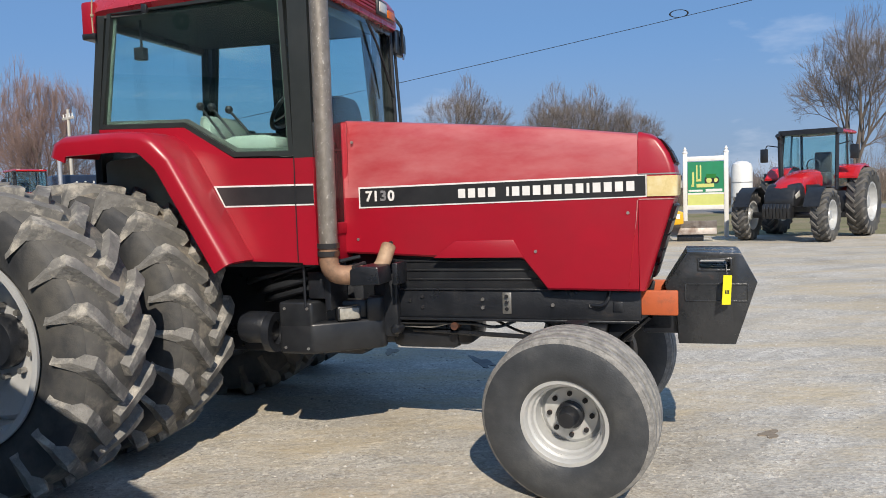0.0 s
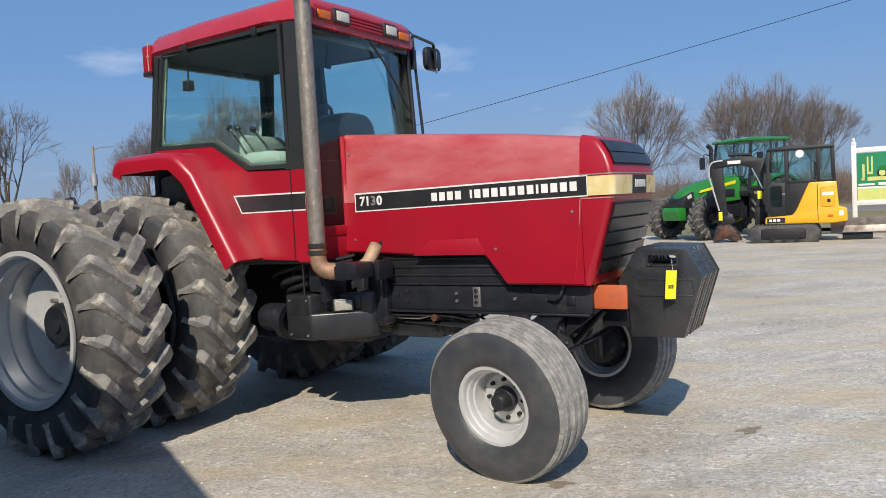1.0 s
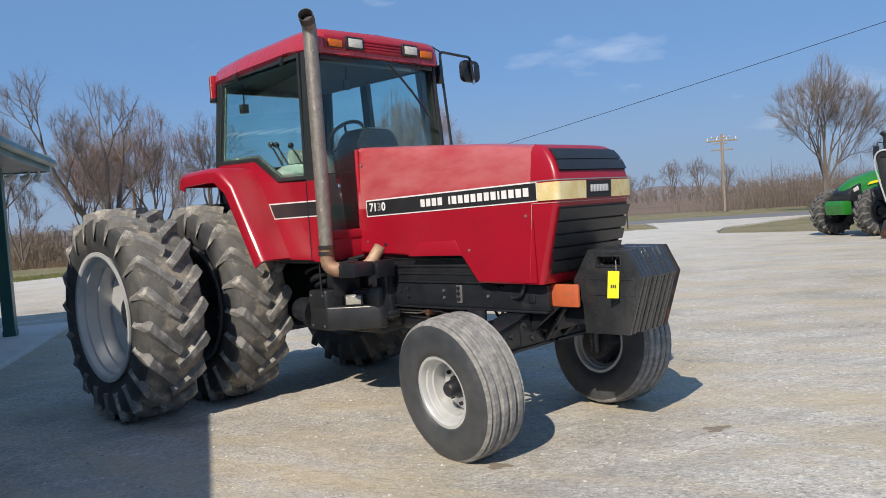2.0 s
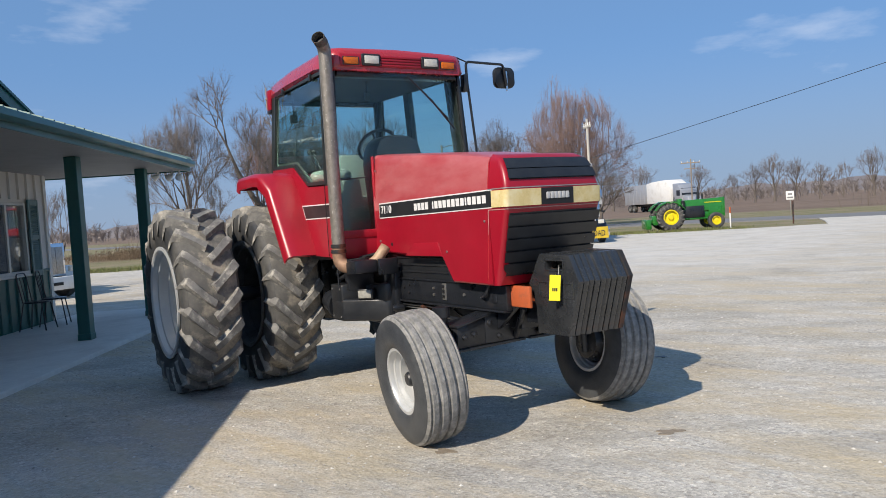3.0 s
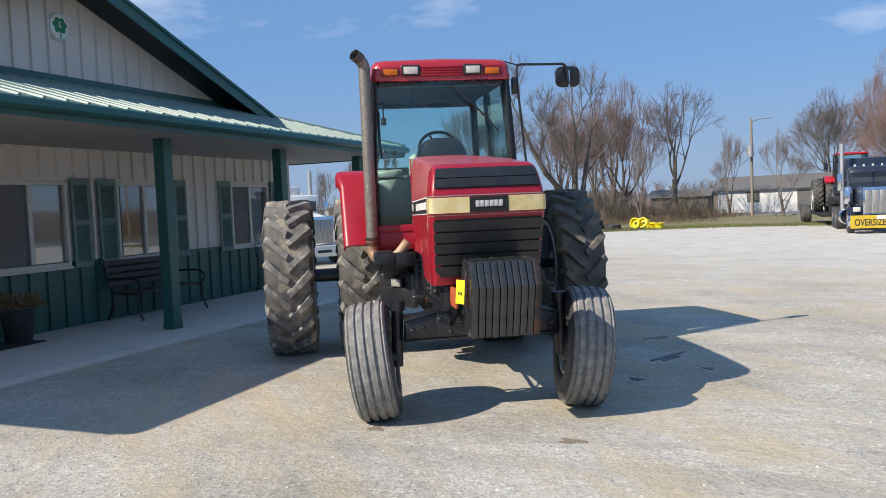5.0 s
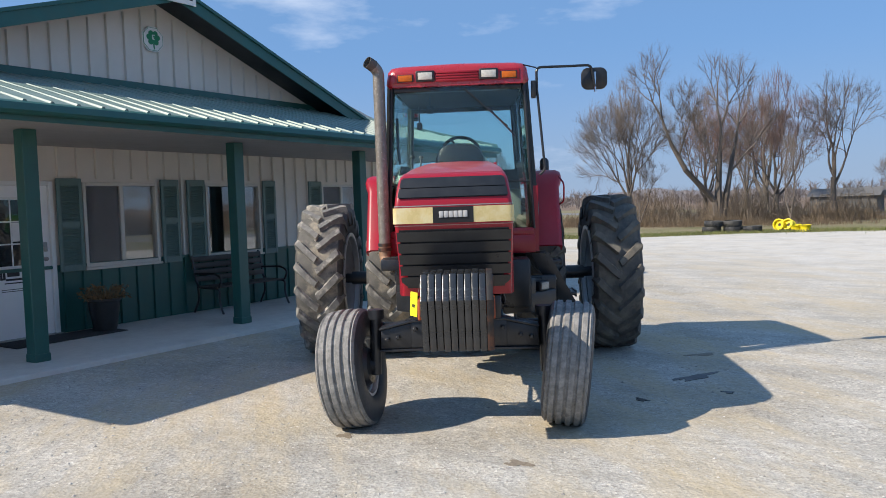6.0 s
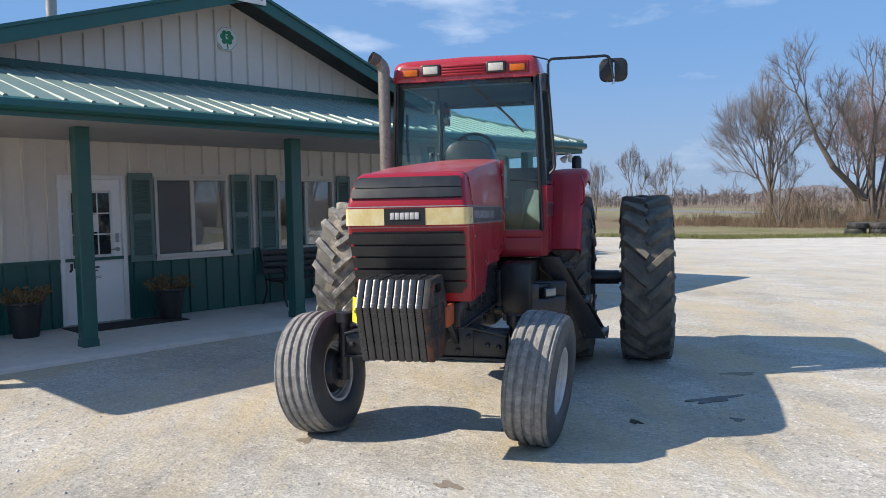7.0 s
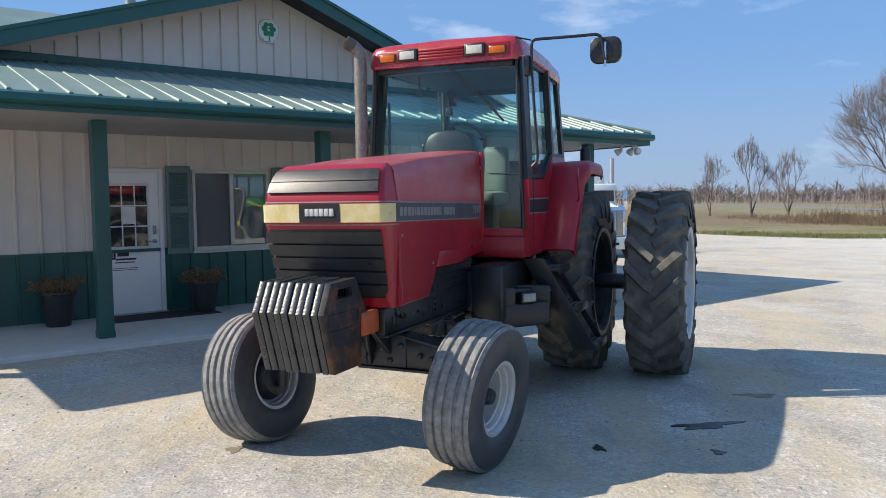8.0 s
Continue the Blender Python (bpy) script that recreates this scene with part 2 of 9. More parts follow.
OIL = surf("oil_stain", (0.016, 0.015, 0.014), (0.022, 0.02, 0.018), 20, (0.25, 0.6))


# ---- mesh helpers ----
def part(name, bm, material, parent=None, label="", smooth=35.0):
    """Links a bmesh as one mesh object under a thing or a part."""
    bmesh.ops.recalc_face_normals(bm, faces=bm.faces)
    me = bpy.data.meshes.new(name)
    bm.to_mesh(me)
    bm.free()
    me.materials.append(material)
    if smooth:
        me.shade_smooth()
        me.set_sharp_from_angle(angle=radians(smooth))
    ob = new(name, me)
    ob.parent = parent
    if label:
        ob["label"] = label
    return ob


def again(ob, name, parent, m=None, label=""):
    """Another object on the mesh of ob, at the pose m under parent."""
    o = new(name, ob.data)
    o.parent = parent
    if m is not None:
        o.matrix_basis = m
    if label:
        o["label"] = label
    return o


def thing(name, m, label, category, group="", kind=""):
    ob = new(name)
    ob.empty_display_size = 0.2
    ob.matrix_basis = m
    return tagged(ob, label, category, group, kind)


def box(x0, x1, y0, y1, z0, z1, bevel=0.0, bm=None, seg=2):
    b = bmesh.new()
    r = bmesh.ops.create_cube(b, size=1.0)
    for v in r["verts"]:
        v.co = Vector(((x0 + x1) / 2 + v.co.x * (x1 - x0), (y0 + y1) / 2 + v.co.y * (y1 - y0), (z0 + z1) / 2 + v.co.z * (z1 - z0)))
    if bevel:
        bmesh.ops.bevel(b, geom=list(b.edges), offset=bevel, segments=seg, affect="EDGES", profile=0.5)
    return join(bm, b) if bm else b


def join(bm, other, m=None):
    """Adds the bmesh other to bm."""
    vs = {}
    for v in other.verts:
        vs[v] = bm.verts.new(m @ v.co if m else v.co)
    for f in other.faces:
        try:
            bm.faces.new([vs[v] for v in f.verts])
        except ValueError:
            pass
    other.free()
    return bm


def prism(pts, a0, a1, axis="y", bevel=0.0, bm=None, seg=2):
    """A polygon (two coordinates a corner) pushed along an axis from a0 to a1."""
    b = bmesh.new()

    def at(p, a):
        return {"x": (a, p[0], p[1]), "y": (p[0], a, p[1]), "z": (p[0], p[1], a)}[axis]

    lo, hi = [b.verts.new(at(p, a0)) for p in pts], [b.verts.new(at(p, a1)) for p in pts]
    b.faces.new(lo), b.faces.new(hi[::-1])
    for i in range(len(pts)):
        j = (i + 1) % len(pts)
        b.faces.new((lo[i], hi[i], hi[j], lo[j]))
    bmesh.ops.recalc_face_normals(b, faces=b.faces)
    if bevel:
        bmesh.ops.bevel(b, geom=list(b.edges), offset=bevel, segments=seg, affect="EDGES", profile=0.5)
    return join(bm, b) if bm else b


def lathe(profile, seg=32, axis="y", bm=None, centre=(0, 0, 0), closed=True):
    """Turns a profile of (radius, place along the axis) round the axis."""
    b = bmesh.new()
    rings = []
    for r, h in profile:
        ring = []
        for k in range(seg):
            a = 2 * math.pi * k / seg
            c, s = r * math.cos(a), r * math.sin(a)
            co = {"x": (h, c, s), "y": (s, h, c), "z": (c, s, h)}[axis]
            ring.append(b.verts.new(Vector(co) + Vector(centre)))
        rings.append(ring)
    n = len(rings)
    for i in range(n if closed else n - 1):
        p, q = rings[i], rings[(i + 1) % n]
        for k in range(seg):
            j = (k + 1) % seg
            b.faces.new((p[k], p[j], q[j], q[k]))
    if not closed:
        b.faces.new(rings[0]), b.faces.new(rings[-1])
    bmesh.ops.recalc_face_normals(b, faces=b.faces)
    return join(bm, b) if bm else b


def rod(p, q, r, r2=None, seg=10, bm=None):
    return tube([p, q], [r, r if r2 is None else r2], seg, bm)


def tube(pts, radii, seg=10, bm=None):
    """A round bar along a line of points; radii: one, or one a point."""
    b = bm or bmesh.new()
    pts = [Vector(p) for p in pts]
    radii = radii if isinstance(radii, (list, tuple)) else [radii] * len(pts)
    rings, side = [], None
    for i, p in enumerate(pts):
        d = (pts[min(i + 1, len(pts) - 1)] - pts[max(i - 1, 0)]).normalized()
        if side is None:
            side = d.orthogonal().normalized()
        side = (side - d * side.dot(d)).normalized()
        up = d.cross(side)
        rings.append([b.verts.new(p + (side * math.cos(2 * math.pi * k / seg) + up * math.sin(2 * math.pi * k / seg)) * radii[i]) for k in range(seg)])
    for p, q in zip(rings, rings[1:]):
        for k in range(seg):
            b.faces.new((p[k], p[(k + 1) % seg], q[(k + 1) % seg], q[k]))
    b.faces.new(rings[0][::-1]), b.faces.new(rings[-1])
    return b


def arc(pts, r=0.1, n=5):
    """A line of points with its inner corners rounded."""
    pts = [Vector(p) for p in pts]
    out = [pts[0]]
    for a, c, e in zip(pts, pts[1:], pts[2:]):
        u, v = (a - c), (e - c)
        k = min(r, u.length * 0.49, v.length * 0.49)
        s, f = c + u.normalized() * k, c + v.normalized() * k
        out += [s.lerp(c, t).lerp(c.lerp(f, t), t) for t in [i / n for i in range(n + 1)]]
    return out + [pts[-1]]


def loft(sections, bm=None, cap=True, ring=True):
    """Skin over a row of sections with equal numbers of points."""
    b = bm or bmesh.new()
    rows = [[b.verts.new(p) for p in s] for s in sections]
    n = len(rows[0])
    for p, q in zip(rows, rows[1:]):
        for k in range(n if ring else n - 1):
            j = (k + 1) % n
            b.faces.new((p[k], p[j], q[j], q[k]))
    if cap:
        b.faces.new(rows[0][::-1]), b.faces.new(rows[-1])
    return b


def slab(grid, thick):
    """A curved plate: grid of points (rows of equal length), thickened along z-free normals by thick (a vector)."""
    b = bmesh.new()
    t = Vector(thick)
    top = [[b.verts.new(p) for p in row] for row in grid]
    bot = [[b.verts.new(Vector(p) - t) for p in row] for row in grid]
    R, C = len(grid), len(grid[0])
    for i in range(R - 1):
        for j in range(C - 1):
            b.faces.new((top[i][j], top[i][j + 1], top[i + 1][j + 1], top[i + 1][j]))
            b.faces.new((bot[i][j], bot[i + 1][j], bot[i + 1][j + 1], bot[i][j + 1]))
    rim = [(i, 0) for i in range(R)] + [(R - 1, j) for j in range(1, C)] + [(i, C - 1) for i in range(R - 2, -1, -1)] + [(0, j) for j in range(C - 2, 0, -1)]
    for k in range(len(rim)):
        (i, j), (p, q) = rim[k], rim[(k + 1) % len(rim)]
        b.faces.new((top[i][j], bot[i][j], bot[p][q], top[p][q]))
    return b


def words(text, size, m, material, name, parent, depth=0.002, align="CENTER", bold=0.0):
    """Raised lettering in the built-in font, as a mesh part."""
    cu = bpy.data.curves.new("lettering", "FONT")
    cu.body, cu.size, cu.extrude, cu.align_x, cu.align_y = text, size, depth, align, "CENTER"
    cu.offset = bold
    tmp = new("lettering", cu)
    me = bpy.data.meshes.new_from_object(tmp.evaluated_get(bpy.context.evaluated_depsgraph_get()))
    bpy.data.objects.remove(tmp)
    me.materials.clear()
    me.materials.append(material)
    ob = new(name, me)
    ob.parent = parent
    ob.matrix_basis = m
    return ob


# ---- ground ----
def ground_material(name, kind):
    m = bpy.data.materials.new(name)
    m.use_nodes = True
    n, l = m.node_tree.nodes, m.node_tree.links
    b = n["Principled BSDF"]
    tc = n.new("ShaderNodeTexCoord")

    def grain(s, detail=6.0, r=0.6, node="ShaderNodeTexNoise"):
        g = n.new(node)
        g.inputs["Scale"].default_value = s
        if node == "ShaderNodeTexNoise":
            g.inputs["Detail"].default_value, g.inputs["Roughness"].default_value = detail, r
        l.new(tc.outputs["Object"], g.inputs["Vector"])
        return g

    def ramp(src, stops):
        r = n.new("ShaderNodeValToRGB")
        e = r.color_ramp.elements
        while len(e) < len(stops):
            e.new(0.5)
        for k, (p, c) in zip(e, stops):
            k.position, k.color = p, (*c, 1)
        l.new(src, r.inputs["Fac"])
        return r.outputs["Color"]

    def blend(fac, a, c, mode="MIX"):
        x = n.new("ShaderNodeMix")
        x.data_type, x.blend_type = "RGBA", mode
        if isinstance(fac, float):
            x.inputs["Factor"].default_value = fac
        else:
            l.new(fac, x.inputs["Factor"])
        l.new(a, x.inputs["A"]), l.new(c, x.inputs["B"])
        return x.outputs["Result"]

    if kind == "gravel":
        base = ramp(grain(0.55, 8, 0.65).outputs["Fac"], [(0.30, (0.29, 0.262, 0.22)), (0.44, (0.42, 0.395, 0.35)), (0.58, (0.53, 0.508, 0.468)), (0.74, (0.45, 0.395, 0.305))])
        stones = n.new("ShaderNodeTexVoronoi")
        stones.inputs["Scale"].default_value = 42
        l.new(tc.outputs["Object"], stones.inputs["Vector"])
        speck = ramp(stones.outputs["Color"], [(0.0, (0.22, 0.21, 0.20)), (0.4, (0.455, 0.455, 0.455)), (0.75, (0.555, 0.555, 0.545)), (1.0, (0.88, 0.87, 0.85))])
        col = blend(0.60, base, speck, "OVERLAY")
        chips = n.new("ShaderNodeTexVoronoi")
        chips.inputs["Scale"].default_value = 95
        l.new(tc.outputs["Object"], chips.inputs["Vector"])
        col = blend(0.56, col, ramp(chips.outputs["Color"], [(0.0, (0.22, 0.21, 0.20)), (0.35, (0.46, 0.46, 0.45)), (0.8, (0.54, 0.54, 0.54)), (1.0, (0.86, 0.86, 0.85))]), "OVERLAY")
        fine = ramp(grain(160, 3, 0.7).outputs["Fac"], [(0.25, (0.28, 0.28, 0.28)), (0.75, (0.72, 0.72, 0.72))])
        col = blend(0.52, col, fine, "OVERLAY")
        # wheel tracks: broad arcs of loosened darker stone
        hub = n.new("ShaderNodeVectorMath")
        hub.operation = "DISTANCE"
        hub.inputs[1].default_value = (21.0, -14.0, 0.0)
        wander = n.new("ShaderNodeMix")
        wander.data_type, wander.blend_type = "RGBA", "ADD"
        wander.inputs["Factor"].default_value = 1.0
        l.new(tc.outputs["Object"], wander.inputs["A"]), l.new(grain(0.35, 3, 0.5).outputs["Color"], wander.inputs["B"])
        l.new(wander.outputs["Result"], hub.inputs[0])
        arcs = n.new("ShaderNodeTexNoise")
        arcs.noise_dimensions = "1D"
        arcs.inputs["Scale"].default_value, arcs.inputs["Detail"].default_value, arcs.inputs["Roughness"].default_value = 1.7, 5.0, 0.65
        l.new(hub.outputs["Value"], arcs.inputs["W"])
        broken = n.new("ShaderNodeMath")
        broken.operation = "MULTIPLY"
        l.new(ramp(arcs.outputs["Fac"], [(0.47, (0, 0, 0)), (0.62, (0.9, 0.9, 0.9))]), broken.inputs[0])
        l.new(ramp(grain(0.9, 6, 0.7).outputs["Fac"], [(0.38, (0, 0, 0)), (0.60, (1, 1, 1))]), broken.inputs[1])
        col = blend(broken.outputs["Value"], col, ramp(grain(30, 5, 0.7).outputs["Fac"], [(0.3, (0.20, 0.185, 0.16)), (0.7, (0.50, 0.475, 0.43))]))
        lay = n.new("ShaderNodeMapping")
        lay.inputs["Rotation"].default_value, lay.inputs["Scale"].default_value = (0, 0, radians(24)), (0.45, 1.5, 1)
        l.new(tc.outputs["Object"], lay.inputs["Vector"])
        streak = grain(0.8, 8, 0.72)
        l.new(lay.outputs["Vector"], streak.inputs["Vector"])
        sand = ramp(streak.outputs["Fac"], [(0.45, (0, 0, 0)), (0.63, (1, 1, 1))])
        tan = ramp(grain(20).outputs["Fac"], [(0.3, (0.42, 0.345, 0.225)), (0.7, (0.56, 0.475, 0.335))])
        x = n.new("ShaderNodeMath")
        x.operation, x.inputs[1].default_value = "MULTIPLY", 0.85
        l.new(sand, x.inputs[0])
        col = blend(x.outputs["Value"], col, tan)
        # whiter stone on the far half of the lot
        sep, paler = n.new("ShaderNodeSeparateXYZ"), n.new("ShaderNodeMapRange")
        l.new(wander.outputs["Result"], sep.inputs["Vector"])
        paler.interpolation_type = "SMOOTHSTEP"
        paler.inputs["From Min"].default_value, paler.inputs["From Max"].default_value = 9.5, 21.0
        paler.inputs["To Min"].default_value, paler.inputs["To Max"].default_value = 0.0, 0.60
        l.new(sep.outputs["Y"], paler.inputs["Value"])
        west, both = n.new("ShaderNodeMapRange"), n.new("ShaderNodeMath")
        west.interpolation_type = "SMOOTHSTEP"
        west.inputs["From Min"].default_value, west.inputs["From Max"].default_value = 5.0, -5.0
        l.new(sep.outputs["X"], west.inputs["Value"])
        both.operation = "MULTIPLY"
        l.new(paler.outputs["Result"], both.inputs[0]), l.new(west.outputs["Result"], both.inputs[1])
        col = blend(both.outputs["Value"], col, ramp(grain(1.3, 7, 0.7).outputs["Fac"], [(0.30, (0.47, 0.45, 0.415)), (0.50, (0.63, 0.612, 0.575)), (0.72, (0.70, 0.685, 0.65))]))
        bp, bp2 = n.new("ShaderNodeBump"), n.new("ShaderNodeBump")
        bp.inputs["Strength"].default_value, bp.inputs["Distance"].default_value = 0.34, 0.010
        bp2.inputs["Strength"].default_value, bp2.inputs["Distance"].default_value = 0.55, 0.06
        l.new(stones.outputs["Distance"], bp.inputs["Height"])
        l.new(grain(3.2, 7, 0.62).outputs["Fac"], bp2.inputs["Height"])
        l.new(bp2.outputs["Normal"], bp.inputs["Normal"])
        l.new(bp.outputs["Normal"], b.inputs["Normal"])
        b.inputs["Roughness"].default_value = 0.95
    else:
        grassy = ramp(grain(0.35, 8, 0.65).outputs["Fac"], [(0.38, (0.26, 0.215, 0.135)), (0.55, (0.20, 0.185, 0.09)), (0.70, (0.10, 0.13, 0.04))])
        fine = ramp(grain(14, 5, 0.7).outputs["Fac"], [(0.25, (0.34, 0.34, 0.34)), (0.75, (0.66, 0.66, 0.66))])
        grassy = blend(0.8, grassy, fine, "OVERLAY")
        soil = ramp(grain(0.06, 8, 0.6).outputs["Fac"], [(0.35, (0.15, 0.105, 0.075)), (0.55, (0.205, 0.145, 0.105)), (0.7, (0.17, 0.13, 0.08))])
        dry = ramp(grain(0.08, 8, 0.6).outputs["Fac"], [(0.35, (0.205, 0.15, 0.092)), (0.65, (0.16, 0.13, 0.072))])
        # ploughed land beyond the road, stubble beyond the tree line
        sep = n.new("ShaderNodeSeparateXYZ")
        l.new(tc.outputs["Object"], sep.inputs["Vector"])
        wob = n.new("ShaderNodeMath")
        wob.operation = "MULTIPLY_ADD"
        wob.inputs[1].default_value = 6.0
        l.new(grain(0.2).outputs["Fac"], wob.inputs[0]), l.new(sep.outputs["Y"], wob.inputs[2])
        far = n.new("ShaderNodeMapRange")
        far.inputs["From Min"].default_value, far.inputs["From Max"].default_value = 72, 75
        l.new(wob.outputs["Value"], far.inputs["Value"])
        col = blend(far.outputs["Result"], grassy, soil)
        wob2 = n.new("ShaderNodeMath")
        wob2.operation = "MULTIPLY_ADD"
        wob2.inputs[1].default_value = 6.0
        l.new(grain(0.2).outputs["Fac"], wob2.inputs[0]), l.new(sep.outputs["X"], wob2.inputs[2])
        west = n.new("ShaderNodeMapRange")
        west.inputs["From Min"].default_value, west.inputs["From Max"].default_value = -36, -41
        l.new(wob2.outputs["Value"], west.inputs["Value"])
        south = n.new("ShaderNodeMapRange")
        south.inputs["From Min"].default_value, south.inputs["From Max"].default_value = 36, 30
        l.new(wob.outputs["Value"], south.inputs["Value"])
        both = n.new("ShaderNodeMath")
        both.operation = "MULTIPLY"
        l.new(west.outputs["Result"], both.inputs[0]), l.new(south.outputs["Result"], both.inputs[1])
        col = blend(both.outputs["Value"], col, dry)
        bp = n.new("ShaderNodeBump")
        bp.inputs["Strength"].default_value, bp.inputs["Distance"].default_value = 0.7, 0.08
        l.new(grain(9, 6, 0.7).outputs["Fac"], bp.inputs["Height"])
        l.new(bp.outputs["Normal"], b.inputs["Normal"])
        b.inputs["Roughness"].default_value = 0.95
    l.new(col, b.inputs["Base Color"])
    return m


GRAVEL, LAND = ground_material("pale_limestone_gravel", "gravel"), ground_material("grass_and_fields", "land")
# outline of the gravel lot, anticlockwise; the sheet carries on past it as grass and fields
LOT = [(40, -40), (38, 10), (26, 18.5), (16, 21.5), (8.6, 24.2), (3.5, 27.2), (-1.5, 30), (-2.0, 34.5), (1.5, 45), (-7.5, 45.0), (-5.2, 37), (-7.5, 35.4), (-11.5, 33.9), (-15, 32.6), (-21.2, 29.4), (-23.6, 25.2),
       (-24.4, 21), (-24.8, 18), (-26.2, 16.6), (-31, 13), (-40, 6), (-40, -40)]


def lot_edge():
    rng, out = random.Random(3), []
    for a, b in zip(LOT, LOT[1:] + LOT[:1]):
        n = max(1, int(math.dist(a, b) / 0.8)) if max(abs(a[0]), abs(a[1])) < 39 else 2
        for k in range(n):
            t = k / n
            out.append((a[0] + (b[0] - a[0]) * t + rng.uniform(-0.16, 0.16), a[1] + (b[1] - a[1]) * t + rng.uniform(-0.16, 0.16)))
    return out


DIPS = [(0.65, 3.96), (1.15, 5.55)]          # where the front wheels have settled


def ground_z(x, y):
    return -sum(0.038 * math.exp(-((x - u) ** 2 + (y - v) ** 2) / 0.72) for u, v in DIPS)


def lot_mesh():
    """The lot's sheet, finely divided where the tractor stands."""
    b = prism(lot_edge(), -0.12, 0.0, "z")
    x0, x1, y0, y1, n = -1.6, 3.4, 1.7, 7.8, 40
    for co, no in (((x0, 0, 0), (1, 0, 0)), ((x1, 0, 0), (1, 0, 0)), ((0, y0, 0), (0, 1, 0)), ((0, y1, 0), (0, 1, 0))):
        bmesh.ops.bisect_plane(b, geom=list(b.verts) + list(b.edges) + list(b.faces), plane_co=co, plane_no=no)
    inner = [f for f in b.faces if x0 < f.calc_center_median().x < x1 and y0 < f.calc_center_median().y < y1 and f.calc_center_median().z > -0.06]
    bmesh.ops.delete(b, geom=inner, context="FACES_ONLY")
    rows = [[b.verts.new((x0 + (x1 - x0) * i / n, y0 + (y1 - y0) * j / n, ground_z(x0 + (x1 - x0) * i / n, y0 + (y1 - y0) * j / n))) for i in range(n + 1)] for j in range(n + 1)]
    for r, t in zip(rows, rows[1:]):
        for i in range(n):
            b.faces.new((r[i], r[i + 1], t[i + 1], t[i]))
    return b


def build_ground():
    b = bmesh.new()
    bmesh.ops.create_circle(b, cap_ends=True, radius=4000, segments=64)
    for v in b.verts:
        v.co.z = -0.06
    land = part("ground", b, LAND, None, smooth=0)
    tagged(land, "grass verges and bare spring fields out to the horizon", "ground", kind="structure")
    lot = part("gravel_lot", lot_mesh(), GRAVEL, None, smooth=30)
    tagged(lot, "pale limestone gravel lot with tyre marks and stains", "gravel lot", kind="structure")
    return land


ground = build_ground()
ASPHALT = surf("road_asphalt", (0.20, 0.20, 0.205), (0.165, 0.165, 0.17), 3, (0.8, 0.95), bump=0.2)
road = part("road", box(-400, 400, 45.2, 51.5, -0.1, 0.004), ASPHALT, None, smooth=0)
tagged(road, "straight grey country road between verge and field", "road", kind="structure")


def stain(name, x, y, rx, ry, turn, material, label, seed):
    rng, pts = random.Random(seed), []
    for k in range(28):
        a = 2 * math.pi * k / 28
        w = 1 + 0.28 * math.sin(3 * a + seed) + 0.18 * math.sin(5 * a + 2 * seed) + rng.uniform(-0.1, 0.1)
        px, py = rx * w * math.cos(a), ry * w * math.sin(a)
        c, s = math.cos(turn), math.sin(turn)
        pts.append((x + c * px - s * py, y + s * px + c * py))
    ob = part(name, prism(pts, ground_z(x, y) - 0.002, ground_z(x, y) + 0.004, "z"), material, None, smooth=0)
    return tagged(ob, label, "stain", kind="structure")


stain("oil_stain", 0.33, 7.14, 0.24, 0.07, 1.9, OIL, "black oil patch soaked into the gravel", 1)
stain("oil_stain", 0.93, 7.06, 0.05, 0.035, 0.3, OIL, "small dark oil drip on the gravel", 4)
stain("oil_stain", 0.84, 6.31, 0.06, 0.035, 0.3, OIL, "small dark oil drip on the gravel", 6)
DAMP = surf("damp_gravel", (0.20, 0.165, 0.125), (0.28, 0.235, 0.18), 40, (0.7, 0.95), bump=0.4, bscale=80)
stain("damp_spot", 2.02, 4.81, 0.085, 0.05, 1.0, DAMP, "dark damp spot in the gravel", 2)
stain("damp_spot", -0.55, 7.75, 0.14, 0.06, 1.4, DAMP, "brown damp spot in the gravel", 5)
stain("damp_spot", 0.92, 3.85, 0.07, 0.05, 0.4, DAMP, "brown damp spot in the gravel", 8)


